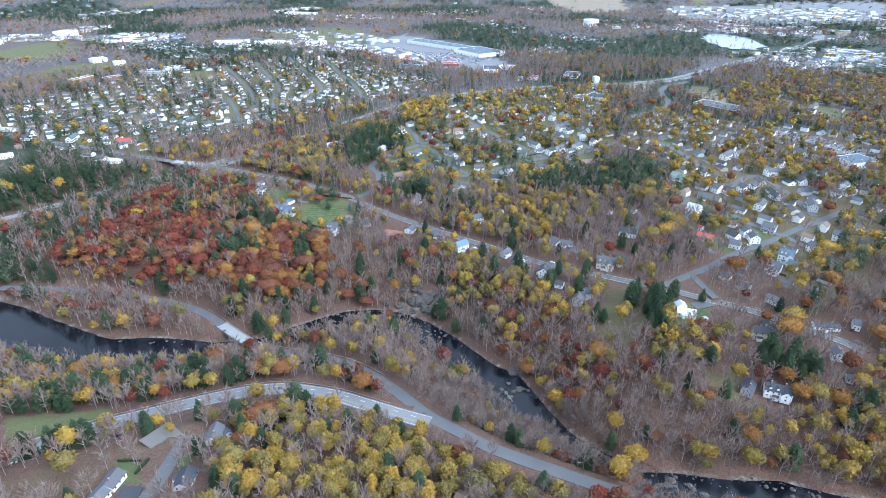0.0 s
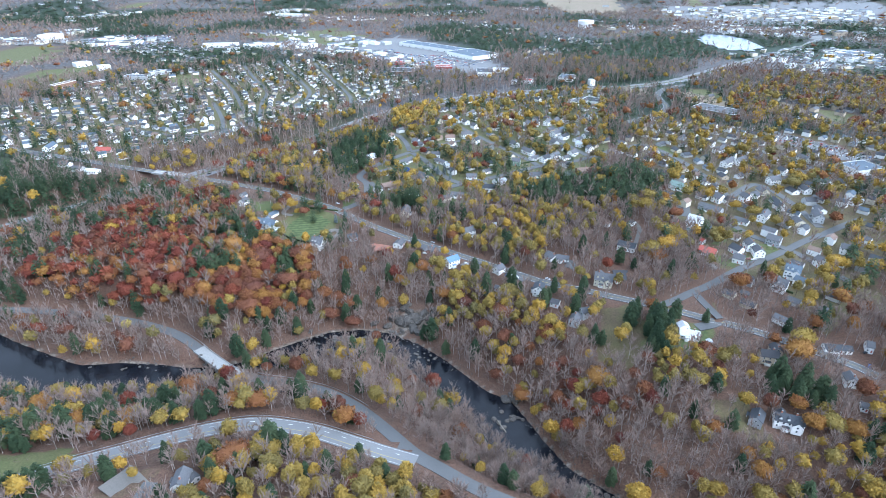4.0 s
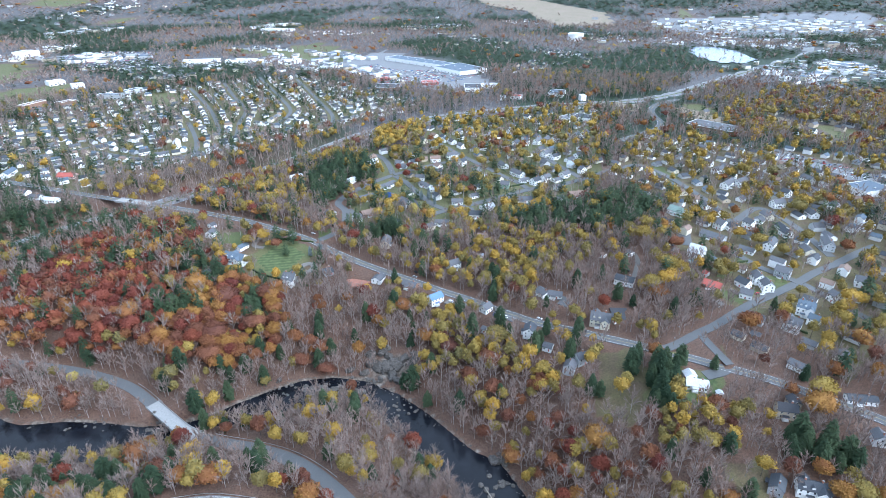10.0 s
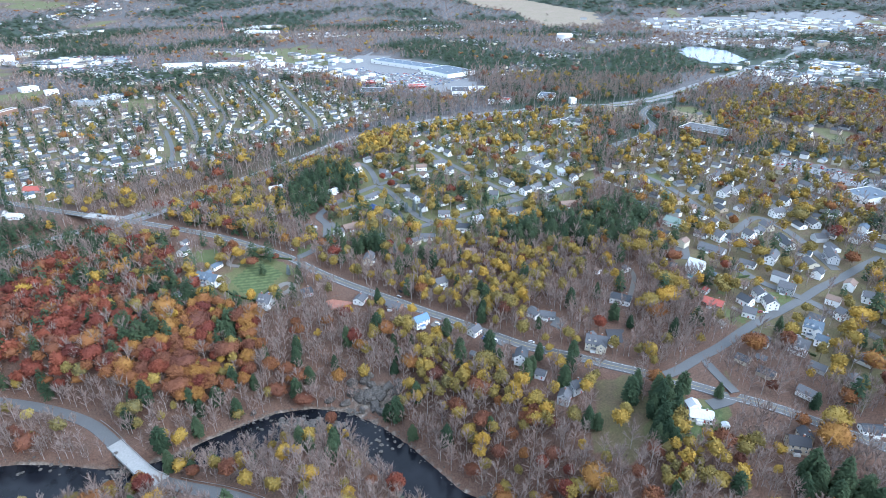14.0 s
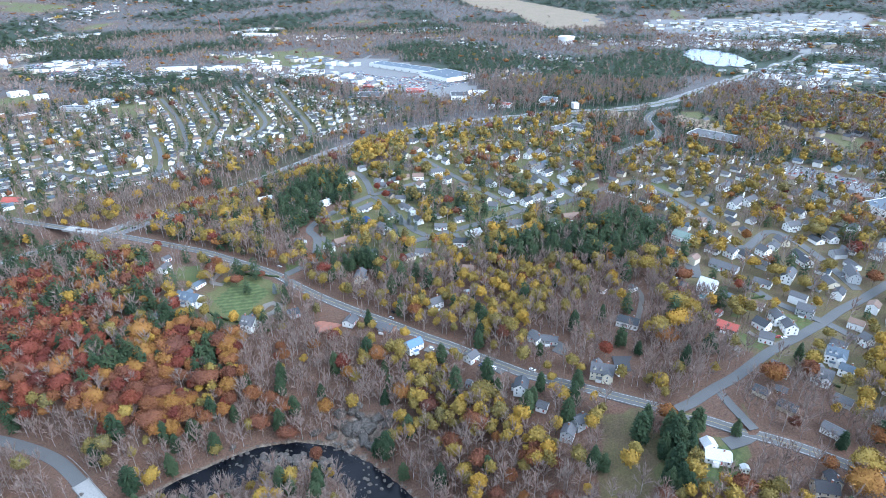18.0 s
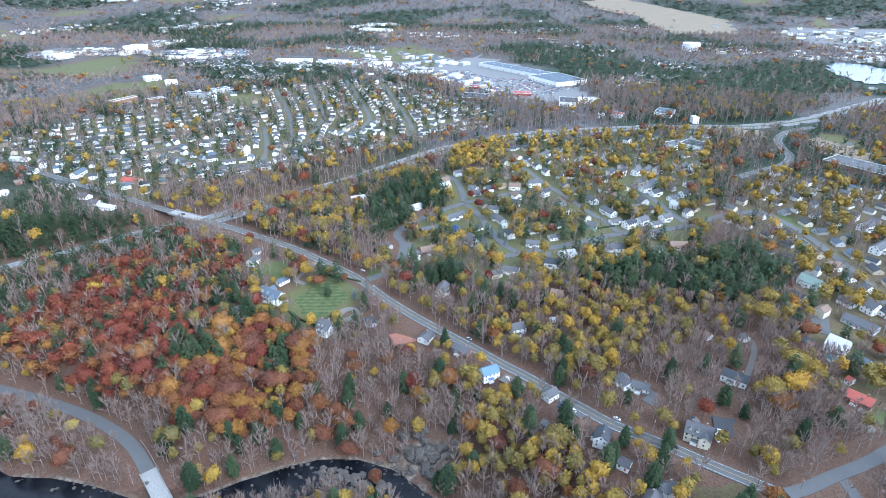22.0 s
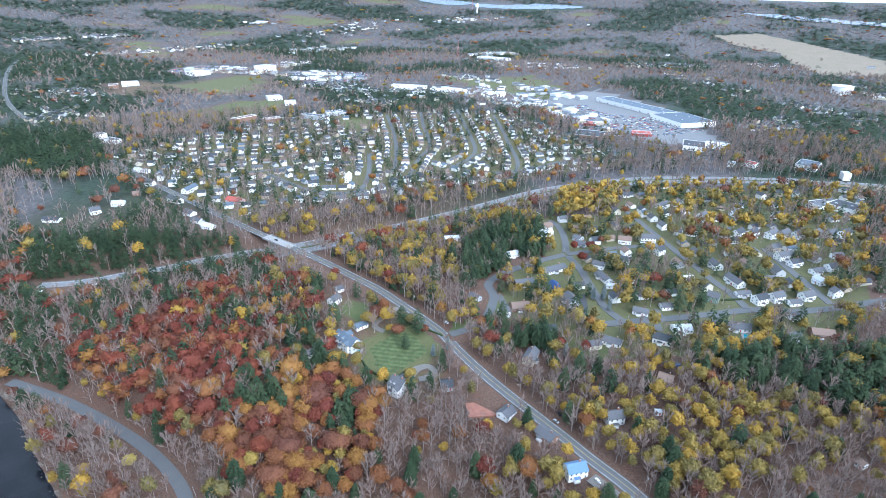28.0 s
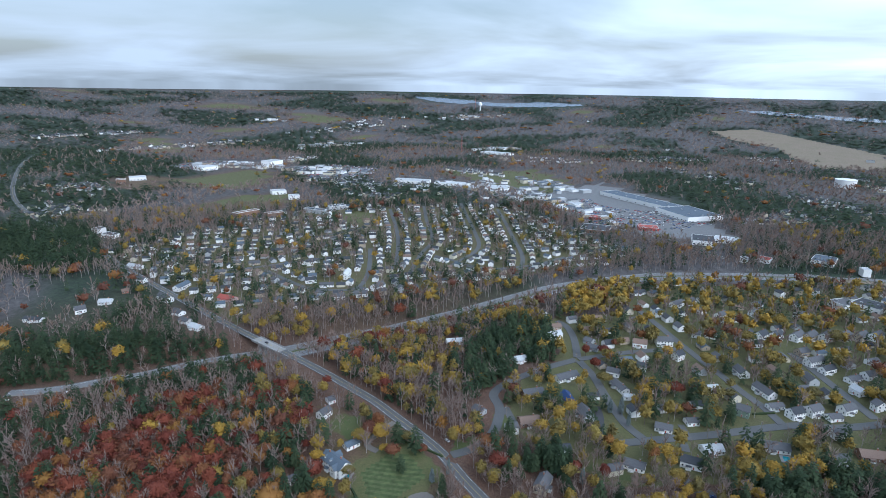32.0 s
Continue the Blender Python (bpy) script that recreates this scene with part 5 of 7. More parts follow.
far_cluster(-319, 2527, 158, 63, 60, 35, 1, False)
far_cluster(22, 2761, 97, 50, 16, -36, 1, False)
far_cluster(-1447, 1139, 106, 50, 50, 17, 1, False)
far_cluster(-1226, 981, 66, 50, 30, 16, 1, False)
far_cluster(-2579, 1731, 102, 50, 40, 77, 1.3, False)
far_cluster(-2494, 1945, 91, 50, 30, 83, 1.3, False)
far_cluster(-917, 1534, 139, 55, 60, 10, 1, False)
far_cluster(-767, 1420, 53, 50, 24, 8, 1, False)
far_cluster(-503, 1590, 90, 50, 24, 47, 1.4, True)
far_cluster(-662, 1649, 251, 100, 50, 33, 1.5, True)
far_cluster(-1365, 1832, 80, 50, 14, 72, 2, True)
far_cluster(-1878, 2810, 341, 136, 40, 87, 1.4, False)
far_cluster(-2341, 2709, 76, 50, 12, 60, 2, True)
far_cluster(-1574, 3483, 259, 103, 30, 42, 1.6, True)
far_cluster(-765, 1883, 119, 50, 30, -3, 1, False)
far_cluster(131, 1867, 121, 50, 40, -44, 1, False)
far_cluster(726, 2176, 313, 125, 90, -5, 2.2, True)
far_cluster(1026, 2659, 395, 158, 110, -7, 2.2, True)
far_cluster(805, 1705, 103, 50, 50, -79, 2, True)
far_cluster(-322, 2563, 113, 50, 30, 10, 1.3, False)
far_cluster(-1357, 1610, 87, 50, 24, 10, 2, True)
far_cluster(-1585, 2238, 129, 51, 30, 68, 2, True)
far_cluster(-951, 2540, 100, 50, 10, 52, 3, True)
far_cluster(631, 1622, 92, 50, 40, -64, 2, True)
far_cluster(629, 1400, 117, 50, 50, -80, 1, False)
far_cluster(51, 1656, 138, 55, 30, 47, 1, False)
far_cluster(-150, 2182, 202, 80, 24, -57, 1, False)
far_cluster(-486, 1771, 118, 50, 24, -34, 2, True)
far_cluster(980, 2680, 480, 260, 170, -7, 1.9, True)
far_cluster(760, 1660, 170, 140, 80, -30, 1.2, True)
far_cluster(-360, 1540, 150, 50, 30, -42, 1.4, True)
far_cluster(-1120, 1660, 130, 110, 34, 20, 2, True)
far_cluster(-1450, 1590, 90, 60, 14, 30, 2, True)
far_cluster(560, 1180, 170, 150, 80, -50, 1, False)
far_cluster(-2000, 1900, 300, 60, 60, 70, 1.3, False)
far_cluster(-700, 2300, 200, 90, 40, 10, 1.2, False)
far_cluster(350, 2250, 160, 90, 50, -30, 1.1, False)
tagged(new("far_houses", mesh_of("far_houses", fv, ff, mats=far_mats, index=fi)), "far settlements of pale houses and sheds", "houses", kind="stuff")

# ---- driveways, cars ----
GRAVEL = plain("grey gravel", (0.155, 0.140, 0.125), 0.95, 0.15, 2.0)
TARMAC = plain("dark tarmac", (0.06, 0.06, 0.065), 0.85, 0.15, 1.5)
DRIVES = {"gravel": (GRAVEL, "pale gravel driveway"), "asphalt": (ASPHALT, "grey asphalt driveway"), "dark": (TARMAC, "freshly sealed dark driveway")}


def drive(pts, w, kind):
    line = curve_of(pts, 3)
    z = ground_z(line[:, 0], line[:, 1])
    ob = new("driveway", mesh_of("driveway", *ribbon(line, z, -w / 2, w / 2, 0.35, 0.7), DRIVES[kind][0]))
    tagged(ob, DRIVES[kind][1], "driveway", kind="structure")
    for x, y in line:
        HOUSE_SPOTS.append((x, y, w * 0.55 if w > 6.5 else min(1.9, w / 2)))


CAR_PAINT = {k: plain(k + " car paint", c, 0.3, 0.04) for k, c in {"white": (0.75, 0.75, 0.75), "black": (0.02, 0.02, 0.025), "silver": (0.42, 0.43, 0.44), "red": (0.35, 0.03, 0.03), "blue": (0.04, 0.09, 0.25)}.items()}
RUBBER = plain("tyre rubber", (0.02, 0.02, 0.02), 0.9)
LAMP_RED = plain("tail lamp", (0.4, 0.02, 0.02), 0.4)


def car_body():
    """Side profile swept across the width, narrower at the waist and nose."""
    prof = [(-2.25, 0.35), (2.25, 0.35), (2.3, 0.75), (1.95, 0.92), (1.0, 1.0), (-1.75, 1.02), (-2.25, 0.95)]
    v = [(x, y * (0.86 if abs(x) > 2.2 else 0.92), z) for y in (-1, 1) for x, z in prof]
    n = len(prof)
    return v, [tuple(range(n))[::-1], tuple(range(n, 2 * n))] + [(k, (k + 1) % n, n + (k + 1) % n, n + k) for k in range(n)][::1]


def cabin(z0, z1, x0, x1, t0, t1, w):
    v = [(x0, -w, z0), (x1, -w, z0), (x1, w, z0), (x0, w, z0), (t0, -w * 0.82, z1), (t1, -w * 0.82, z1), (t1, w * 0.82, z1), (t0, w * 0.82, z1)]
    return v, [(3, 2, 1, 0), (4, 5, 6, 7), (0, 1, 5, 4), (1, 2, 6, 5), (2, 3, 7, 6), (3, 0, 4, 7)]


def wheel():
    n, v, f_ = 10, [], []
    for y in (-0.11, 0.11):
        v += [(0.33 * math.cos(2 * math.pi * k / n), y, 0.33 * math.sin(2 * math.pi * k / n)) for k in range(n)]
    return v, [tuple(range(n))[::-1], tuple(range(n, 2 * n))] + [(k, (k + 1) % n, n + (k + 1) % n, n + k) for k in range(n)]


def car(x, y, ang, colour):
    van = colour == "van"
    colour = "white" if van else colour
    d = np.hypot(R_XY[:, 0] - x, R_XY[:, 1] - y)
    k = int(d.argmin())
    on = d[k] < R_W[k] + 1
    if ang is None:
        a, b_ = R_XY[max(k - 1, 0)], R_XY[min(k + 1, len(R_XY) - 1)]
        ang = math.degrees(math.atan2(b_[1] - a[1], b_[0] - a[0]))
    z = R_Z[k] + 0.02 if on else float(ground_z([x], [y])[0]) + 0.25
    ob = new("car")
    ob.matrix_world = pose(x, y, z, 0, 0, ang)
    tagged(ob, f"{colour} {'van' if van else 'car'} {'on the road' if on else 'parked by a house'}", "car", "cars")
    child("body", kept(("cb", colour), lambda: mesh_of("body", *car_body(), CAR_PAINT[colour])), ob)
    top = 1.95 if van else 1.48
    child("windows", kept(("cw", van), lambda: mesh_of("windows", *cabin(0.98, top - 0.04, -1.9 if van else -1.75, 1.2, -1.8 if van else -1.25, 0.6 if van else 0.45, 0.83), GLASS)), ob)
    child("roof", kept(("cr", colour, van), lambda: mesh_of("roof", *cabin(top - 0.05, top, -1.82 if van else -1.28, 0.62 if van else 0.48, -1.78 if van else -1.2, 0.55 if van else 0.4, 0.72), CAR_PAINT[colour])), ob)
    for sx in (-1.4, 1.4):
        for sy in (-0.82, 0.82):
            child("wheel", kept("wheel", lambda: mesh_of("wheel", *wheel(), RUBBER)), ob, pose(sx, sy, 0.33))


drive([(-236, 644), (-248, 646), (-247, 663), (-244, 679)], 5, 'gravel')
drive([(-191, 610), (-191, 620), (-182, 628), (-176, 619), (-184, 611)], 7, 'gravel')
drive([(-35, 718), (-21, 705), (-15, 711)], 6, 'asphalt')
drive([(113, 605), (120, 626), (124, 642), (122, 652)], 4, 'gravel')
drive([(44, 586), (57, 584), (52, 574)], 9, 'asphalt')
drive([(97, 570), (98, 555)], 14, 'dark')
drive([(184, 601), (176, 587), (181, 578)], 6, 'gravel')
drive([(193, 601), (202, 592), (209, 588)], 4, 'gravel')
drive([(177, 696), (173, 671)], 12, 'asphalt')
drive([(145, 492), (159, 498), (163, 502)], 9, 'asphalt')
drive([(-1, 568), (14, 556)], 10, 'asphalt')
drive([(-46, 581), (-29, 573)], 9, 'gravel')
drive([(-236, 377), (-224, 387), (-212, 398)], 5, 'asphalt')
drive([(-153, 405), (-139, 410), (-117, 397)], 7, 'asphalt')
drive([(-196, 247), (-185, 249)], 16, 'dark')
drive([(-202, 285), (-198, 294), (-194, 301)], 20, 'gravel')
drive([(-155, 717), (-165, 729), (-175, 741)], 6, 'asphalt')
drive([(-97, 739), (-102, 762), (-109, 777)], 6, 'dark')
drive([(-49, 761), (-55, 774)], 5, 'asphalt')
drive([(-38, 771), (-44, 783)], 5, 'asphalt')
drive([(-39, 758), (-36, 748)], 6, 'asphalt')
drive([(5, 798), (0, 775)], 6, 'asphalt')
car(-232.1, 299.1, None, 'black')
car(-275.6, 267.3, None, 'silver')
car(-372.2, 483.5, None, 'black')
car(-432.0, 732.2, None, 'black')
car(-449.3, 708.3, None, 'white')
car(-545.9, 596.4, None, 'white')
car(-583.9, 564.3, None, 'white')
car(-360.7, 830.0, None, 'black')
car(-392.9, 762.4, None, 'black')
car(-79.9, 616.7, None, 'silver')
car(33.4, 558.0, None, 'white')
car(-85.8, 600.5, None, 'white')
car(-196.9, 679.9, None, 'white')
car(67.4, 541.7, None, 'black')
car(-353.4, 839.1, None, 'silver')
car(-271.9, 967.0, None, 'black')
car(-279.3, 949.5, None, 'black')
car(-295.0, 919.2, None, 'white')
car(-149.5, 1137.8, None, 'white')
car(-109.1, 1166.1, None, 'silver')
car(-53.2, 1189.4, None, 'white')
car(-4.8, 1208.4, None, 'black')
car(-324.9, 877.5, None, 'silver')
car(-161.3, 289.9, 10, 'white')
car(-157.5, 406.2, 20, 'black')
car(-138.3, 403.3, 25, 'black')
car(-41.7, 579.4, 140, 'white')
car(-3.5, 562.0, 60, 'blue')
car(-0.0, 561.5, 60, 'white')
car(5.4, 558.6, 150, 'van')
car(-60.8, 578.9, 30, 'black')
car(-80.1, 624.7, 130, 'black')
car(112.1, 624.1, 140, 'black')
car(-14.6, 705.8, 20, 'blue')
car(143.5, 647.8, 10, 'black')
car(156.7, 667.8, 60, 'white')
car(158.9, 675.7, 60, 'black')
car(92.9, 557.8, 80, 'white')
car(213.4, 596.3, 20, 'red')
car(217.0, 595.2, 20, 'white')
car(160.2, 669.3, 80, 'black')
car(163.8, 674.1, 80, 'silver')
car(260.0, 478.5, 30, 'black')
car(256.5, 464.7, 60, 'blue')
car(62.2, 849.4, 10, 'red')
car(64.1, 849.5, 10, 'red')
car(-175.9, 807.8, 30, 'black')
car(28.7, 845.6, 30, 'white')

# rows of parked cars on the shopping centre's lot, too many to count
pv, pf, pi = [], [], []
lot = [p for n, m, d, p in ZONES if n == "mall"][0]
lot_mats = [CAR_PAINT[k] for k in ("white", "black", "silver", "red", "blue")] + [GLASS]
pr = random.Random(3)
for lot in [p for n, m, d, p in ZONES if n in ("mall", "east_lot", "school_lot", "clinic_lot")]:
    cx, cy = np.mean(lot, 0)
    for i in range(-45, 46):
        for j in range(-14, 15):
            u, v = i * 3.4, j * 15 + (2.7 if i % 2 else -2.7)
            a = radians(-33 if cy > 1200 else -50)
            x, y = cx + u * math.cos(a) - v * math.sin(a), cy + u * math.sin(a) + v * math.cos(a)
            if pr.random() > 0.48 or not inside(lot, np.array([x]), np.array([y]))[0] or not free_spot(x, y, 3):
                continue
            z = float(land(x, y)) + 0.3
            mi = pr.randrange(5)
            for (bv, bf), m_ in ((box(-0.92, 0.92, -2.2, 2.2, 0.25, 0.95), mi), (box(-0.75, 0.75, -1.4, 0.9, 0.95, 1.45), 5)):
                n0 = len(pv)
                pv.extend((x + p[0] * math.cos(a) - p[1] * math.sin(a), y + p[0] * math.sin(a) + p[1] * math.cos(a), z + p[2]) for p in bv)
                pf.extend(tuple(n0 + q for q in f_) for f_ in bf)
                pi.extend([m_] * len(bf))
tagged(new("parked_cars", mesh_of("parked_cars", pv, pf, mats=lot_mats, index=pi)), "rows of parked cars on large asphalt lots", "cars", kind="stuff")


# ---- bridges ----
def span(name, near_, label):
    line, z, w = LINES[name], GRADES[name], ROADS[name][0]
    idx = np.flatnonzero(near_(line))
    a, b_ = idx[0], idx[-1] + 1
    seg, sz = line[a:b_], z[a:b_]
    ob = new("road_bridge", mesh_of("road_bridge", *ribbon(seg, sz, -w / 2 - 0.9, w / 2 + 0.9, 0.03, 1.3), CONCRETE))
    tagged(ob, label, "bridge")
    for side in (-1, 1):
        o0 = side * (w / 2 + 0.55)
        part("parapet", ribbon(seg, sz, o0 - 0.2, o0 + 0.2, 0.75, 0.75), CONCRETE, ob)
        part("hand_rail", ribbon(seg, sz, o0 - 0.06, o0 + 0.06, 1.15, 0.10), STEEL, ob)
        for k in range(0, len(seg), 1):
            child("rail_post", kept("rail_post", lambda: mesh_of("rail_post", *box(-0.06, 0.06, -0.06, 0.06, 0, 0.42), STEEL)), ob,
                  Matrix.Translation((*(seg[k] + o0 * np.array([-(seg[min(k + 1, len(seg) - 1)] - seg[max(k - 1, 0)])[1], (seg[min(k + 1, len(seg) - 1)] - seg[max(k - 1, 0)])[0]]) / np.hypot(*(seg[min(k + 1, len(seg) - 1)] - seg[max(k - 1, 0)]))), sz[k] + 0.75)))
    for k in sorted({len(seg) // 4, len(seg) // 2, 3 * len(seg) // 4}):
        t = seg[min(k + 1, len(seg) - 1)] - seg[k - 1]
        m = Matrix.Translation((*seg[k], sz[k] - 1.2)) @ Matrix.Rotation(math.atan2(t[1], t[0]), 4, "Z")
        child("pier", kept(("pier", w), lambda: mesh_of("pier", *joined([box(-0.7, 0.7, -w / 2, w / 2, -1.0, 0), box(-0.5, 0.5, -w / 2 + 0.6, w / 2 - 0.6, -14, -1.0)]), CONCRETE)), ob, m)
    return ob


span("river_road", lambda l: (river_gap(l[:, 0], l[:, 1]) < 15) & (l[:, 0] > -256) & (l[:, 0] < -198), "concrete road bridge over the dark river")
HWY = LINES["highway"]
span("main_road", lambda l: np.array([np.hypot(*(HWY - p).T).min() for p in l]) < 22, "concrete overpass carrying the road over the highway")


# ---- guard rails and poles ----
def guard_rail(name, off, s0, s1):
    line, z = LINES[name], GRADES[name]
    seg, sz = line[s0:s1], z[s0:s1]
    if len(seg) < 3:
        return
    ob = new("guard_rail", mesh_of("guard_rail", *ribbon(seg, sz, off - 0.08, off + 0.08, 0.75, 0.32), STEEL))
    tagged(ob, "weathered steel guard rail on posts beside the road", "guard rail")
    t = np.gradient(seg, axis=0)
    nrm_ = np.c_[-t[:, 1], t[:, 0]] / np.hypot(*t.T)[:, None]
    for k in range(len(seg)):
        child("post", kept("guard_post", lambda: mesh_of("post", *box(-0.09, 0.09, -0.09, 0.09, -0.5, 0.75), TIMBER)), ob, Matrix.Translation((*(seg[k] + nrm_[k] * off), sz[k])))


guard_rail("bypass", 6.6, 8, 48)
n_r = len(LINES["river_road"])
k_b = int(np.abs(LINES["river_road"][:, 0] + 190).argmin())
guard_rail("river_road", 5.6, k_b, k_b + 22)
guard_rail("river_road", 5.6, k_b - 20, k_b - 12)


def pole():
    v, f_ = joined([box(-0.13, 0.13, -0.13, 0.13, -1, 10.5)])
    return v, f_


def power_poles(name, off, gap, first=10, last=10 ** 6):
    line, z = LINES[name], GRADES[name]
    t = np.gradient(line, axis=0)
    nrm_ = np.c_[-t[:, 1], t[:, 0]] / np.hypot(*t.T)[:, None]
    for k in range(first, min(len(line), last), gap):
        ob = new("utility_pole", kept("pole", lambda: mesh_of("utility_pole", *pole(), TIMBER)))
        ob.matrix_world = Matrix.Translation((*(line[k] + nrm_[k] * off), z[k])) @ Matrix.Rotation(math.atan2(t[k][1], t[k][0]), 4, "Z")
        tagged(ob, "wooden utility pole with a crossarm by the road", "utility pole", "utility poles along the road")
        child("crossarm", kept("crossarm", lambda: mesh_of("crossarm", *box(-0.07, 0.07, -1.2, 1.2, 9.6, 9.8), TIMBER)), ob)
        child("transformer", kept("transformer", lambda: mesh_of("transformer", *box(-0.28, 0.28, 0.15, 0.7, 8.0, 9.0), STEEL)), ob)


power_poles("main_road", 7.2, 8)
power_poles("cross_street", -6, 9, 4)
power_poles("loop_street", -5.5, 9, 4)
power_poles("corner_street", 6, 9, 4)


# ---- river stones and the cliff ----
STONE, nt, b = material("river stone", 0.9)
nt.links.new(ramped(nt, noisy(nt, 0.9, 8, 0.7), (0.3, (0.035, 0.030, 0.026)), (0.55, (0.095, 0.084, 0.074)), (0.75, (0.21, 0.195, 0.175))), b.inputs["Base Color"])
bumped(nt, b, noisy(nt, 2.0, 6), 0.7, 0.3)


def boulder_mesh(seed, detail=2):
    bm = bmesh.new()
    bmesh.ops.create_icosphere(bm, subdivisions=detail, radius=1)
    r = random.Random(seed)
    off = Vector((r.uniform(0, 50), r.uniform(0, 50), 0))
    for v in bm.verts:
        n = v.co.normalized()
        v.co = n * (1 + 0.35 * noise.noise(n * 1.6 + off) + 0.12 * noise.noise(n * 5 + off))
        v.co.z *= 0.55
    me = bpy.data.meshes.new("boulder")
    bm.to_mesh(me)
    bm.free()
    me.materials.append(STONE)
    return me


STONES = [boulder_mesh(k) for k in range(6)]
sr = random.Random(21)


def boulders(cx, cy, rx, ry, count, lo, hi, z=None):
    for _ in range(count):
        x, y, s = cx + sr.gauss(0, 0.5) * rx, cy + sr.gauss(0, 0.5) * ry, sr.uniform(lo, hi)
        zz = max(WATER, float(ground_z([x], [y])[0])) if z is None else z
        ob = new("boulder", sr.choice(STONES))
        ob.matrix_world = Matrix.LocRotScale((x, y, zz + s * 0.1), Euler((0, 0, sr.uniform(0, 6.3))), Vector((s * sr.uniform(0.8, 1.5), s, s)))
        tagged(ob, "grey weathered boulder in the river bed", "boulder", "boulders in the river")


boulders(-131, 494, 26, 9, 46, 0.8, 3.0)
boulders(-150, 492, 24, 10, 34, 0.5, 1.6)
boulders(-112, 492, 14, 6, 14, 1.2, 3.2)
boulders(-100, 508, 14, 5, 14, 0.6, 1.6)
boulders(-238, 441, 9, 8, 20, 0.8, 2.0)
boulders(-70, 480, 12, 9, 14, 0.6, 1.5)
# small stones that break the water
sv, st_ = [], []
ico = bmesh.new()
bmesh.ops.create_icosphere(ico, subdivisions=1, radius=1)
iv, it = [tuple(v.co) for v in ico.verts], [tuple(v.index for v in f.verts) for f in ico.faces]
ico.free()
while len(sv) < 12 * 330:
    x, y = sr.uniform(-260, 230), sr.uniform(325, 515)
    g = float(river_gap(np.array([x]), np.array([y]))[0])
    if not -12 < g < 1.5 or sr.random() > math.exp(-abs(g + 0.5) / 3.2) + (0.35 if -175 < x < -90 else 0.06):
        continue
    s = sr.uniform(0.25, 0.8) * (1.3 if sr.random() < 0.2 else 0.8)
    st_ += [tuple(i + len(sv) for i in f) for f in it]
    sv += [(x + s * a * sr.uniform(0.8, 1.5), y + s * c * sr.uniform(0.8, 1.5), max(WATER, float(land(x, y))) + s * e * 0.45) for a, c, e in iv]
tagged(new("river_stones", mesh_of("river_stones", sv, st_, STONE)), "small grey stones breaking the dark water", "stones", kind="stuff")
boulders(5, 418, 10, 10, 12, 0.8, 2.2)
boulders(60, 358, 20, 8, 18, 0.8, 2.0)
boulders(110, 340, 12, 10, 14, 1.0, 2.8)
boulders(190, 345, 26, 8, 14, 0.6, 1.8)
boulders(-300, 438, 40, 8, 16, 0.5, 1.4)

# stones along both banks, too many to count
bv, bt = [], []
base_v = np.array([v.co for v in boulder_mesh(40, 1).vertices])
base_t = np.array([p.vertices for p in boulder_mesh(40, 1).polygons])
line = curve_of([p[:2] for p in RIVER], 4)
for x, y in line:
    if not (-520 < x < 260):
        continue
    for _ in range(16):
        px, py = x + sr.gauss(0, 17), y + sr.gauss(0, 17)
        g = float(river_gap(np.array([px]), np.array([py]))[0])
        if -2.2 < g < 4.5:
            s = sr.uniform(0.2, 0.75)
            bv.append(base_v * s * np.array([sr.uniform(0.8, 1.5), 1, 1]) + (px, py, max(WATER, float(land(px, py))) + 0.05))
            bt.append(base_t + len(base_v) * len(bt))
tagged(new("bank_stones", quick_mesh("bank_stones", np.vstack(bv), np.vstack(bt), STONE)), "grey stones strewn along the river banks", "stones", kind="stuff")

# the bare rock face above the bend
face = new("rock_face")
face.matrix_world = pose(-84, 522, float(land(-84, 522)))
tagged(face, "bare grey rock face on the river slope", "rock")
slabs = [boulder_mesh(77 + k, 3) for k in range(4)]
for _ in range(34):
    x, y = -84 + sr.gauss(0, 13), 522 + sr.gauss(0, 7)
    s = sr.uniform(2.2, 4.6)
    rock_ = child("rock", sr.choice(slabs), face)
    rock_.matrix_world = Matrix.LocRotScale((x, y, float(land(x, y))), Euler((sr.uniform(-0.4, 0.4), sr.uniform(-0.4, 0.4), sr.uniform(0, 6.3))), Vector((s * 1.3, s * 0.8, s * 1.7)))
for x, y, rx_ in ((-84, 518, 12), (-84, 508, 9), (-118, 487, 8)):
    HOUSE_SPOTS.append((x, y, rx_))
# pale outcrop and drift logs by the narrows
boulders(8, 440, 5, 6, 10, 1.5, 3.5)
LOG = plain("bleached driftwood", (0.30, 0.26, 0.21), 0.9, 0.15, 2)


def log(x, y, z, ang, l):
    n, v, f_ = 7, [], []
    for k, (u, r) in enumerate(((0, 0.35), (0.5, 0.28), (1, 0.1))):
        v += [(u * l, r * math.cos(2 * math.pi * i / n), r * math.sin(2 * math.pi * i / n) + 0.5 * u) for i in range(n)]
    f_ += [(k * n + i, k * n + (i + 1) % n, (k + 1) * n + (i + 1) % n, (k + 1) * n + i) for k in (0, 1) for i in range(n)]
    ob = new("drift_log", mesh_of("drift_log", v, f_ + [tuple(range(n))[::-1], tuple(range(2 * n, 3 * n))], LOG))
    ob.matrix_world = pose(x, y, z, 0, -4, ang)
    tagged(ob, "bleached driftwood trunk lying over the river", "log")


log(4, 405, WATER + 0.5, 125, 13)

# ---- pools and distant water ----
POOL, nt, b = material("pool water", 0.06)
b.inputs["Base Color"].default_value = (0.02, 0.22, 0.26, 1)


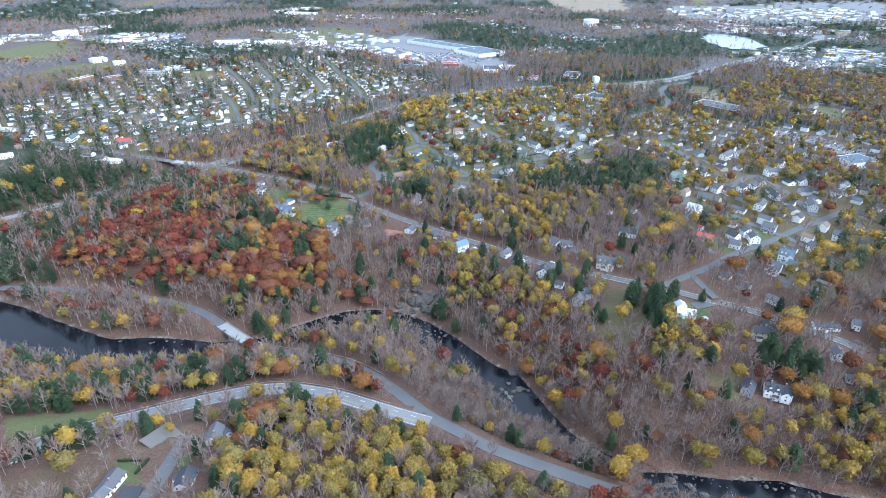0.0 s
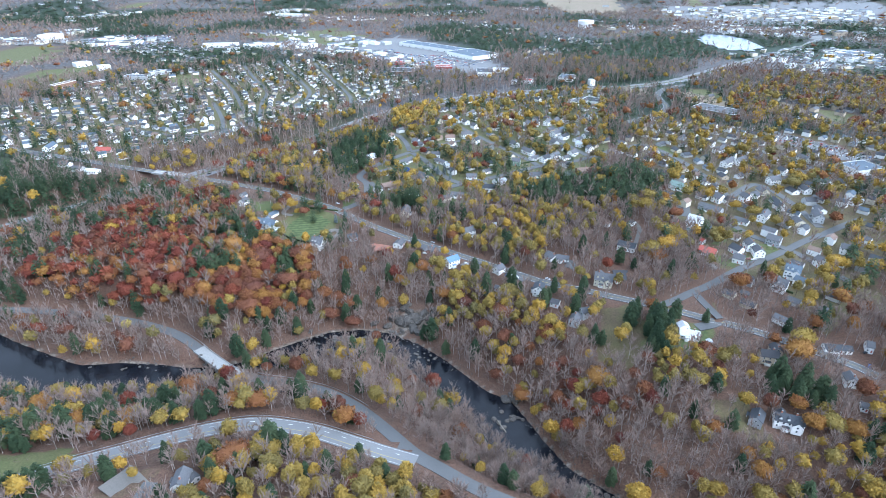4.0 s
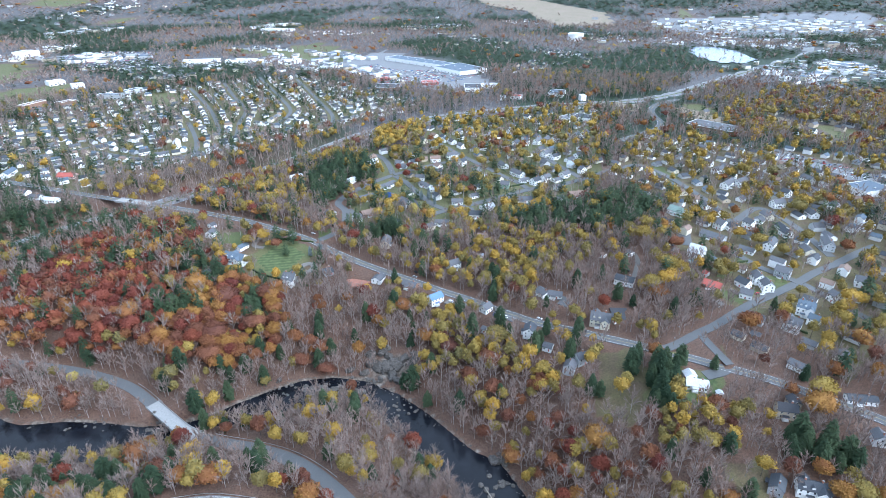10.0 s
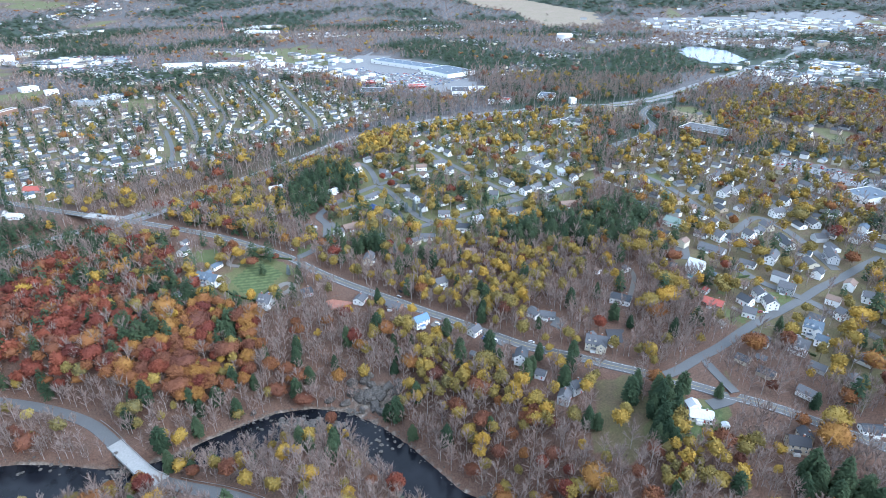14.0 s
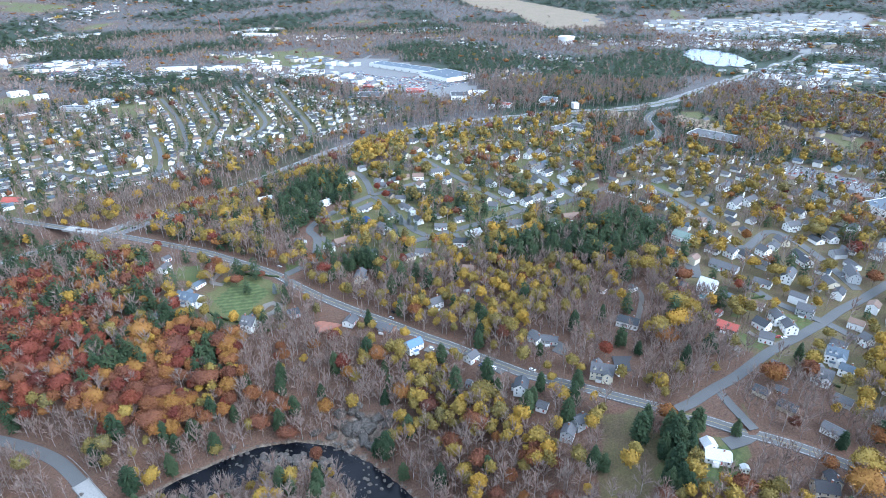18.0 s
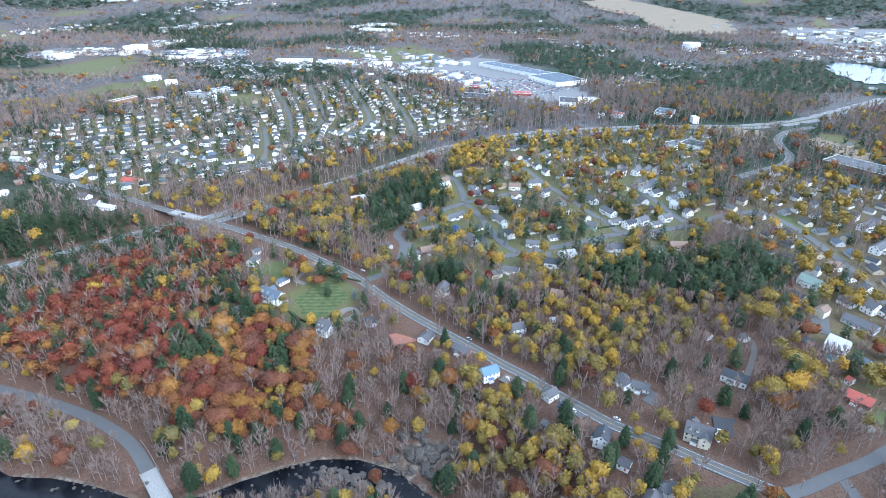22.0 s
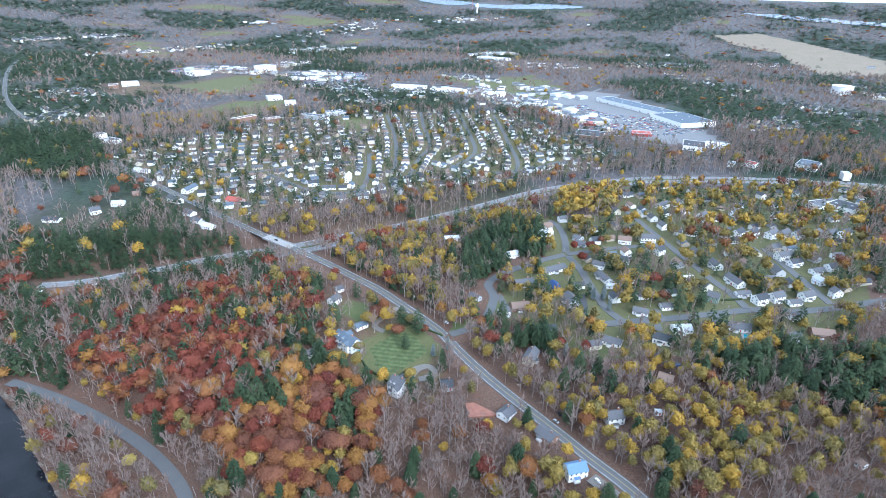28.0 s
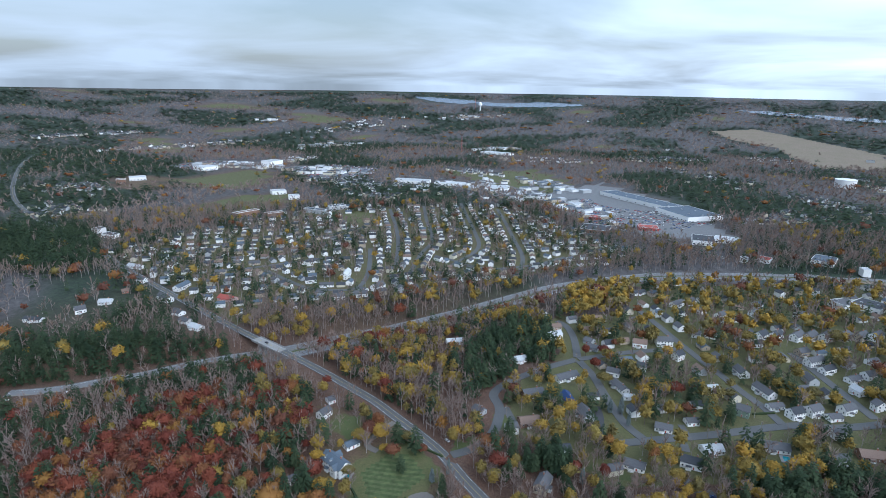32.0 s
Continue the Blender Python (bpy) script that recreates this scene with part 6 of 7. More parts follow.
def pool(x, y, l, w, ang):
    z = float(ground_z([x], [y])[0])
    ob = new("swimming_pool")
    ob.matrix_world = pose(x, y, z, 0, 0, ang)
    tagged(ob, "turquoise swimming pool with a pale paved surround", "pool")
    child("deck", mesh_of("deck", *box(-l / 2 - 2, l / 2 + 2, -w / 2 - 1.5, w / 2 + 1.5, -0.6, 0.35), CONCRETE), ob)
    child("water", mesh_of("water", *box(-l / 2, l / 2, -w / 2, w / 2, 0.2, 0.40), POOL), ob)
    HOUSE_SPOTS.append((x, y, l / 2 + 1))


pool(175, 645, 11, 6, 25)
pool(-244, 613, 10, 5, 20)
pool(31, 773, 10, 6, 10)
pool(96, 798, 9, 5, -30)
HEDGE = foliage("clipped hedge leaves", (0.022, 0.034, 0.018), (0.040, 0.056, 0.026), (0.060, 0.076, 0.034))
CLAY = plain("red-brown clay", (0.26, 0.12, 0.085), 0.95, 0.2, 0.4)
MESH_WIRE = plain("dark fence wire", (0.10, 0.11, 0.11), 0.6, 0.1)


def hedge(x0, y0, x1, y1, h=1.6, w=1.3):
    """A clipped hedge with an uneven top, along a line."""
    n = max(2, int(math.hypot(x1 - x0, y1 - y0) / 1.2))
    r = random.Random(int(x0 * 7 + y0))
    dx, dy = (x1 - x0), (y1 - y0)
    k_ = math.hypot(dx, dy)
    px, py = -dy / k_ * w / 2, dx / k_ * w / 2
    v, f_ = [], []
    for k in range(n + 1):
        x, y = x0 + dx * k / n, y0 + dy * k / n
        z = float(ground_z([x], [y])[0])
        j = [1 + r.uniform(-0.15, 0.15) for _ in range(4)]
        v += [(x - px * j[0], y - py * j[0], z - 0.2), (x - px * j[1] * 0.85, y - py * j[1] * 0.85, z + h * j[2]), (x + px * j[1] * 0.85, y + py * j[1] * 0.85, z + h * j[3]), (x + px * j[0], y + py * j[0], z - 0.2)]
        if k:
            a_ = 4 * k - 4
            f_ += [(a_ + i, a_ + i + 1, a_ + i + 5, a_ + i + 4) for i in range(3)]
    f_ += [(0, 3, 2, 1), (4 * n, 4 * n + 1, 4 * n + 2, 4 * n + 3)]
    tagged(new("hedge", mesh_of("hedge", v, f_, HEDGE)), "clipped dark green hedge bordering a garden", "hedge", "garden hedges")


def clay_court(x, y, l, w, ang):
    z = float(ground_z([x], [y])[0])
    ob = new("sports_court", mesh_of("sports_court", *box(-l / 2, l / 2, -w / 2, w / 2, -1.0, 0.30), CLAY))
    ob.matrix_world = pose(x, y, z, 0, 0, ang)
    tagged(ob, "red-brown clay court inside a wire fence", "court")
    for sx, sy, lx, ly in ((0, w / 2, l, 0.08), (0, -w / 2, l, 0.08), (l / 2, 0, 0.08, w), (-l / 2, 0, 0.08, w)):
        child("rail", mesh_of("rail", *box(sx - lx / 2, sx + lx / 2, sy - ly / 2, sy + ly / 2, 2.6, 2.7), MESH_WIRE), ob)
    for k in range(6):
        for sy in (-w / 2, w / 2):
            child("post", kept("court_post", lambda: mesh_of("post", *box(-0.05, 0.05, -0.05, 0.05, 0, 2.7), MESH_WIRE)), ob, pose(-l / 2 + l * k / 5, sy, 0.25))
    HOUSE_SPOTS.append((x, y, l * 0.42))


hedge(-222, 601, -203, 598)
hedge(-240, 611, -223, 601)
hedge(-225, 662, -213, 663)
hedge(-201, 598, -195, 617)
hedge(-212, 663, -191, 662)
hedge(-212, 272, -199, 274)
hedge(-196, 276, -196, 264)
hedge(200, 638, 221, 646)
hedge(222, 553, 233, 545)
hedge(5, 825, 21, 835)
hedge(-77, 872, -60, 855)
clay_court(-128, 607, 26, 15, 35)
LAKE, nt, b = material("lake water", 0.25)
b.inputs["Base Color"].default_value = (0.10, 0.13, 0.17, 1)


def lake(pts, label):
    field_sheet(curve_of(pts + pts[:1], 25)[:-1], 14, 2.0, LAKE, "lake", label)


lake([(-2290, 4122), (-2053, 4160), (-1842, 4172), (-1784, 4052), (-1951, 3969), (-2186, 4026)], 'pale blue lake on the horizon')
lake([(-1805, 4132), (-1578, 4178), (-1390, 4336), (-1115, 4347), (-1188, 4205), (-1519, 4034), (-1712, 4006)], 'pale blue lake on the horizon')
lake([(489, 1981), (558, 2065), (631, 1979), (625, 1819), (544, 1741), (511, 1773), (493, 1870)], 'pale pond beside the highway')
lake([(-218, 4411), (27, 4373), (276, 4267), (539, 4152), (526, 4051), (217, 4146), (-1, 4250)], 'pale river bend far off')

# ---- landmarks far off ----
def drum(r, z0, z1, n=28, top=0.0):
    v = [(r * math.cos(2 * math.pi * k / n), r * math.sin(2 * math.pi * k / n), z) for z in (z0, z1) for k in range(n)] + [(0, 0, z1 + top)]
    return v, [(k, (k + 1) % n, n + (k + 1) % n, n + k) for k in range(n)] + [(n + k, n + (k + 1) % n, 2 * n) for k in range(n)]


tank = new("water_tank", mesh_of("water_tank", *drum(25, -3, 22, 36, 3), WALL["white"]))
tank.matrix_world = pose(193, 2187, float(land(193, 2187)))
tagged(tank, "large white water storage tank among trees", "water tank")
child("rim", mesh_of("rim", *drum(25.4, 21.6, 22.3, 36), TRIM), tank)
tower = new("water_tower", mesh_of("water_tower", *joined([drum(4, -4, 34, 16), drum(11, 34, 50, 20, 5)]), WALL["white"]))
tower.matrix_world = pose(-1608, 3783, float(land(-1608, 3783)))
tagged(tower, "white water tower on a slender shaft, far off", "water tower")


def mast(x, y, h):
    z = float(land(x, y))
    ob = new("radio_mast", mesh_of("radio_mast", *joined([box(sx - 0.25, sx + 0.25, sy - 0.25, sy + 0.25, -2, h) for sx, sy in ((-1.2, -0.7), (1.2, -0.7), (0, 1.3))]), WALL["red"]))
    ob.matrix_world = pose(x, y, z)
    tagged(ob, "slender red and white lattice radio mast", "mast")
    for k in range(0, int(h), 6):
        child("brace", kept("brace", lambda: mesh_of("brace", *joined([box(-1.3, 1.3, -0.9, -0.6, 0, 0.4), box(-1.3, 1.3, 1.0, 1.3, 2.8, 3.2)]), TRIM)), ob, pose(0, 0, k))


mast(-1003, 2315, 62)
mast(-1650, 3800, 90)

# ---- trees ----
rng = np.random.default_rng(7)


def leafy(lumps, count, size, height, radius, seed, core=2):
    """Domed crown that swells in round lumps, with leaf clumps over a closed core: vertices and triangles."""
    r = np.random.default_rng(seed)
    k = np.arange(lumps)
    up = 1 - 1.35 * (k + 0.5) / lumps
    knob = np.c_[np.cos(2.4 * k) * np.sqrt(1 - up ** 2), np.sin(2.4 * k) * np.sqrt(1 - up ** 2), up] + r.normal(0, 0.13, (lumps, 3))
    knob /= np.linalg.norm(knob, axis=1)[:, None]
    reach = (0.95 + 0.25 * r.random(lumps)) * 2.1 / math.sqrt(lumps)
    push = 0.80 + 0.28 * r.random(lumps)
    tallness = height * (0.36 + 0.08 * r.random())
    stretch = np.array([1 + 0.15 * r.normal(), 1 + 0.15 * r.normal(), 1])
    mid_ = np.array([0, 0, height * 0.60])

    def shell(way):
        gap = np.arccos(np.clip(way @ knob.T, -1, 1)) / reach
        bulge = np.maximum(0.60, (push * (0.64 + 0.36 * np.sqrt(np.clip(1 - gap ** 2, 0, 1))) * (gap < 1)).max(1))
        under = np.where(way[:, 2] < 0, 0.85, 1.0)
        return mid_ + way * bulge[:, None] * under[:, None] * np.array([radius, radius, tallness]) * stretch

    way = r.normal(size=(count, 3))
    way[:, 2] = np.abs(way[:, 2]) * 1.15 - 0.40
    way /= np.linalg.norm(way, axis=1)[:, None]
    c = mid_ + (shell(way) - mid_) * (1.07 - (0.24 if core else 0.7) * r.random((count, 1)) ** 1.4)
    u = np.cross(way, r.normal(size=(count, 3)))
    u /= np.linalg.norm(u, axis=1)[:, None]
    v = np.cross(way, u)
    u = u + way * r.normal(0, 0.85, (count, 1))
    v = v + way * r.normal(0, 0.85, (count, 1))
    s = size * (0.55 + 0.8 * r.random((count, 1)))
    p = np.stack([c + u * s, c - 0.5 * u * s + 0.87 * v * s, c - 0.5 * u * s - 0.87 * v * s], 1).reshape(-1, 3)
    t = np.arange(3 * count).reshape(-1, 3)
    if core:
        bm = bmesh.new()
        bmesh.ops.create_icosphere(bm, subdivisions=core, radius=1)
        w = np.array([v_.co.normalized() for v_ in bm.verts])
        ct = np.array([[v_.index for v_ in f_.verts] for f_ in bm.faces])
        bm.free()
        t = np.vstack([t, ct + len(p)])
        p = np.vstack([p, mid_ + (shell(w) - mid_) * 0.88])
    return p, t


def piny(tiers, count, size, height, radius, seed):
    """Ragged conifer: drooping boughs round the stem, some reaching out."""
    r = np.random.default_rng(seed)
    n = tiers * count
    radius, height = radius * (0.75 + 0.5 * r.random()), height * (0.8 + 0.3 * r.random())
    round_ = 1.8 + 2.0 * r.random()
    lev = np.repeat(np.arange(tiers), count) / tiers + r.normal(0, 0.03, n)
    lev = np.clip(lev, 0, 0.97)
    ang = r.random(n) * 2 * np.pi
    limb = 0.72 + 0.4 * np.sin(3 * ang + 9 * lev + seed)
    reach = radius * (1 - lev ** round_) ** 0.9 * (0.45 + 0.55 * r.random(n)) * (0.75 + 0.25 * limb) + 0.3
    z = height * (0.14 + 0.84 * lev) + r.normal(0, 0.45, n)
    c, s = np.cos(ang), np.sin(ang)
    half = size * (0.45 + 0.6 * r.random(n)) * (1.1 - 0.6 * lev)
    a = np.c_[0.25 * reach * c, 0.25 * reach * s, z + 0.07 * height * (1 - lev)]
    b_ = np.c_[reach * c - half * s, reach * s + half * c, z - 0.06 * reach]
    d = np.c_[reach * c + half * s, reach * s - half * c, z - 0.06 * reach + r.normal(0, 0.3, n)]
    return np.stack([a, b_, d], 1).reshape(-1, 3), np.arange(3 * n).reshape(-1, 3)


def twiggy(limbs, count, height, radius, seed, thick=0.07):
    """Bare crown: limbs that fan out and up from the stem, each with fine twigs."""
    r = np.random.default_rng(seed)
    ang = 2.4 * np.arange(limbs) + r.normal(0, 0.4, limbs)
    lev = (np.arange(limbs) + r.random(limbs)) / limbs
    base = np.c_[r.normal(0, 0.15, (limbs, 2)), height * (0.22 + 0.5 * lev)]
    out = radius * (0.55 + 0.5 * r.random(limbs)) * (1.05 - 0.75 * lev)
    tip = base + np.c_[np.cos(ang) * out, np.sin(ang) * out, height * (0.16 + 0.16 * r.random(limbs)) + 0.5 * out * 0]
    tip[:, 2] = np.minimum(tip[:, 2], height * 0.99)
    which = r.integers(0, limbs, count)
    along = 0.25 + 0.75 * r.random((count, 1)) ** 0.7
    b2 = base[which] + (tip - base)[which] * along
    way = (tip - base)[which]
    way /= np.linalg.norm(way, axis=1)[:, None]
    way = way + r.normal(0, 0.55, (count, 3)) + (0, 0, 0.35)
    t2 = b2 + way * (height * (0.07 + 0.09 * r.random((count, 1))))
    a, e = np.vstack([base, b2]), np.vstack([tip, t2])
    w = np.r_[np.full(limbs, thick * 1.6), thick * (0.7 + 0.7 * r.random(count))]
    side = np.cross(e - a, r.normal(size=a.shape))
    side *= (w / np.linalg.norm(side, axis=1))[:, None]
    p = np.stack([a + side, a - side, e], 1)
    return p.reshape(-1, 3), np.arange(3 * len(a)).reshape(-1, 3)


def trunk_mesh(name, height, rad, limbs=4, seed=0):
    """Tapered trunk with a few limbs."""
    r = np.random.default_rng(seed)
    v, f_ = [], []

    def tube(a, b_, ra, rb, n=6):
        k = len(v)
        w = Vector(b_) - Vector(a)
        q = w.to_track_quat("Z", "Y")
        for base, rr in ((a, ra), (b_, rb)):
            for i in range(n):
                o = q @ Vector((math.cos(2 * math.pi * i / n) * rr, math.sin(2 * math.pi * i / n) * rr, 0))
                v.append(tuple(Vector(base) + o))
        for i in range(n):
            f_.append((k + i, k + (i + 1) % n, k + n + (i + 1) % n, k + n + i))

    tube((0, 0, -0.4), (0.1, 0, height * 0.45), rad, rad * 0.7)
    tube((0.1, 0, height * 0.45), (0.0, 0.15, height * 0.85), rad * 0.7, rad * 0.2)
    for k in range(limbs):
        a, z = 2 * math.pi * (k + r.random()) / limbs, height * (0.35 + 0.3 * r.random())
        tube((0.05, 0, z), (math.cos(a) * height * 0.22, math.sin(a) * height * 0.22, z + height * 0.2), rad * 0.45, rad * 0.12, 4)
    return mesh_of(name, v, f_, bark)


def stem_of(level):
    """Slender crossed stem for a tree in the woods."""
    w = (0.17, 0.19, 0.24, 0.30, 0.4)[level]
    v = np.array([(-w, 0, -0.5), (w, 0, -0.5), (0.3, 0.1, 14.0), (0, -w, -0.5), (0, w, -0.5), (-0.3, 0.15, 13.0)])
    return v, np.arange(6).reshape(2, 3)


def crowns(kind, level, seed):
    """Crown at one of five levels of detail, for a tree about 14 m high."""
    kind = "oak" if kind == "red" else kind
    if kind == "pine":
        t, c, s = ((16, 44, 0.62), (14, 16, 0.85), (11, 11, 1.1), (7, 7, 1.6), (4, 5, 2.8))[level]
        return piny(t, c, s, 16.5, 4.0, seed)
    if kind == "bare":
        n, c, th = ((16, 440, 0.075), (9, 140, 0.14), (7, 70, 0.18), (5, 30, 0.34), (3, 10, 0.75))[level]
        return twiggy(n, c, 18.0, 5.4, seed, th)
    lob, c, s, core = ((22, 900, 0.48, 2), (18, 320, 0.62, 2), (13, 150, 0.85, 1), (8, 44, 1.3, 1), (5, 8, 2.3, 1))[level]
    if kind == "gold" and seed % 4 == 1 and level < 3:
        core, c = 0, int(c * 1.2)       # thinning crown
    wide = (6.3 if kind == "oak" else 4.5) * (0.82 + 0.12 * (seed % 4))
    return leafy(lob, c, s, 14.5, wide, seed, core)


# scatter over the part of the land that lies before the camera
def scatter(r0, r1, step, seed):
    r = np.random.default_rng(seed)
    n = int(2 * r1 / step)
    a, b_ = np.meshgrid(np.arange(n) * step - r1, np.arange(int(n * 0.6)) * step - r1 * 0.2)
    x = a.ravel() + r.uniform(-0.45, 0.45, a.size) * step
    y = b_.ravel() + 200 + r.uniform(-0.45, 0.45, a.size) * step
    rr, az = np.hypot(x, y - 200), np.degrees(np.arctan2(x, y - 30))
    keep = (rr >= r0) & (rr < r1) & (az > -66) & (az < 50) & (y > 205)
    return x[keep], y[keep]


KINDS = ("oak", "gold", "bare", "pine")


def sort_trees(x, y, seed, far=False):
    """Which tree, if any, stands at each place."""
    r = np.random.default_rng(seed)
    zi_ = zone_at(x, y)
    patch = np.array([noise.noise(Vector((a * 0.006, b_ * 0.006, 3))) for a, b_ in zip(x, y)])
    patch2 = np.array([noise.noise(Vector((a * 0.0025, b_ * 0.0025, 9))) for a, b_ in zip(x, y)])
    mix = np.tile([1.5, 1.5, 58.0, 40.0] if far else [3.5, 14.0, 75.0, 7.5], (len(x), 1))
    mix[(x < -440) & (not far)] = (7.0, 2.0, 60.0, 31.0)
    mix[(y > 850) & (not far)] = (2.5, 5.0, 72.0, 20.0)
    if far:
        mix[:, 3] = 2 + 250 * smooth(-0.08, 0.12, patch2 + 0.35 * patch)
    else:
        mix[:, 3] *= np.clip(1 + 1.5 * patch2, 0.1, 6)
    mix[:, 0] *= np.clip(1 + 5 * patch, 0.1, 6)
    mix[:, 1] *= np.clip((0.3 if far else 1) - 4 * patch, 0.05, 6)
    dens = np.full(len(x), 0.92) if not far else np.where(patch2 + 0.4 * patch < -0.44, 0.12, 0.95)
    for k, (n, m, d, p) in enumerate(ZONES):
        mix[zi_ == k] = m
        dens[zi_ == k] = d
        if n == 'oak_wood':
            mix[(zi_ == k) & (x < -275)] = (62, 3, 30, 5)
    c = np.cumsum(mix / mix.sum(1, keepdims=True), 1)
    kind = (r.random((len(x), 1)) > c).sum(1).clip(0, 3)
    gap, _ = road_near(x, y)
    gap2, _ = road_near(x, y + 8)
    gap3, _ = road_near(x + 3, y + 7, mask=R_HWY)
    gap4, _ = road_near(x + 4, y + 16)
    gap5, _ = road_near(x + 8, y + 30, mask=R_HWY)
    screen = x < -470       # west of the overpass the woods close in on the highway
    ok = (r.random(len(x)) < dens) & (gap > np.where(screen, 1.5, 3.0)) & (river_gap(x, y) > 1)
    ok &= (gap2 > np.where(r.random(len(x)) < 0.85, 0.5, -9)) | screen
    ok &= (gap3 > 0) | screen
    ok &= (gap4 > 0) | (y < 660) | (r.random(len(x)) < np.where(y < 950, 0.15, 0.6))
    ok &= (gap5 > 0) | (y < 730) | (x < -455)
    for d in (8, 16, 25, 34):
        gap6, _ = road_near(x - 0.88 * d, y + 0.47 * d, mask=R_HWY)
        ok &= (gap6 > 0) | (x > -430) | (r.random(len(x)) < 0.12)
    return kind, ok


HOUSE_SPOTS = np.array(HOUSE_SPOTS, float)


def clear_of_houses(x, y):
    """Trees keep off the houses, and off the plots south of them."""
    ok = np.ones(len(x), bool)
    for k, (hx, hy, hr) in enumerate(HOUSE_SPOTS):
        ok &= np.hypot(x - hx, y - hy) > hr + 2.0
        if hr > 2 and k < NEAR_SPOTS:
            ok &= np.hypot(x - hx * 0.98, y - (hy - 8)) > hr + 2.5
    return ok


TREE_LABELS = {"oak": "oak with rust-brown autumn leaves on the slope", "gold": "maple with golden yellow autumn leaves",
               "bare": "leafless grey-brown tree with fine twigs", "pine": "dark green pine with drooping boughs"}
TREE_NAMES = {"oak": "oak_tree", "gold": "maple_tree", "bare": "bare_tree", "pine": "pine_tree"}


TOWN_ZONES = [k for k, (n, m, d, p) in enumerate(ZONES) if n in ("homes", "town")]


def plant_near():
    x, y = scatter(0, 760, 6.4, 11)
    kind, ok = sort_trees(x, y, 12)
    ok &= clear_of_houses(x, y)
    x, y, kind = x[ok], y[ok], kind[ok]
    z = ground_z(x, y)
    near = np.hypot(x - 0, (y - 330))
    single = np.zeros(len(x), bool)
    for k in range(4):
        idx = np.flatnonzero(kind == k)
        single[idx[np.argsort(near[idx])[:240]]] = True
    r = np.random.default_rng(13)
    size = (0.66 + 0.56 * r.random(len(x)) ** 1.2) * np.where(np.isin(zone_at(x, y), TOWN_ZONES), 1.05, 1.0)
    size[kind == 3] *= 1.22
    turn = r.random(len(x)) * 2 * np.pi
    for k, name in enumerate(KINDS):
        protos = []
        for s in range(5):
            cv, ct = crowns(name, 0, 100 * k + s)
            protos.append((trunk_mesh("trunk", 12, 0.22, 4, s), quick_mesh("crown", cv, ct, LEAF["red" if name == "oak" and s == 4 else name])))
        for i in np.flatnonzero(single & (kind == k)):
            t_me, c_me = protos[i % 5]
            tree = new(TREE_NAMES[name], t_me)
            tree.matrix_world = Matrix.LocRotScale((x[i], y[i], z[i]), Euler((0, 0, turn[i])), Vector((size[i],) * 3))
            tagged(tree, TREE_LABELS[name], "tree", TREE_NAMES[name] + "s by the river")
            crown = new("crown", c_me)
            crown.parent = tree
    return x, y, z, kind, size, turn, ~single


def spread(protos, x, y, z, size, turn, tall=1.0):
    """Copies of a few shapes over many places, joined."""
    vs, ts, tone, base = [], [], [], 0
    shade = np.random.default_rng(len(x)).random(len(x))
    for i in range(len(x)):
        v, t = protos[i % len(protos)]
        tone.append(np.full(len(v), shade[i], np.float32))
        c, s = math.cos(turn[i]) * size[i], math.sin(turn[i]) * size[i]
        w = np.empty_like(v)
        w[:, 0], w[:, 1], w[:, 2] = v[:, 0] * c - v[:, 1] * s + x[i], v[:, 0] * s + v[:, 1] * c + y[i], v[:, 2] * size[i] * tall + z[i]
        vs.append(w)
        ts.append(t + base)
        base += len(v)
    return np.vstack(vs), np.vstack(ts), np.concatenate(tone)


def toned(me, tone):
    """Give every tree of a joined wood a tone of its own."""
    me.attributes.new("tone", "FLOAT", "POINT").data.foreach_set("value", tone)
    return me


def mass(name, kind, level, x, y, z, size, turn, seed, label, tall=1.0):
    """All trees of one kind in one stretch, joined."""
    if not len(x):
        return
    v, t, tone = spread([crowns(kind, level, seed + s) for s in range(8)], x, y, z, size, turn, tall)
    tagged(new(name, toned(quick_mesh(name, v, t, LEAF[kind]), tone)), label, "woods", kind="stuff")
    if level < 4 and kind != "pine":
        v, t, tone = spread([stem_of(level)], x, y, z, size, turn, tall)
        tagged(new("tree_trunks", quick_mesh("tree_trunks", v, t, PALE_BARK if kind == "bare" else bark)), "slender trunks standing close in the woods", "trunks", kind="stuff")


PALE_BARK, nt, b = material("pale grey bark", 0.95)
nt.links.new(ramped(nt, noisy(nt, 0.3), (0.3, (0.18, 0.155, 0.145)), (0.5, (0.30, 0.27, 0.25)), (0.7, (0.46, 0.43, 0.41))), b.inputs["Base Color"])
MASS_NAMES = {"oak": "oak_woods", "gold": "maple_woods", "bare": "bare_woods", "pine": "pine_woods"}
MASS_LABELS = {"oak": "rust-brown oak woods in autumn leaf", "gold": "golden yellow maples in autumn leaf",
               "bare": "leafless grey-brown woods", "pine": "dark green pine woods"}

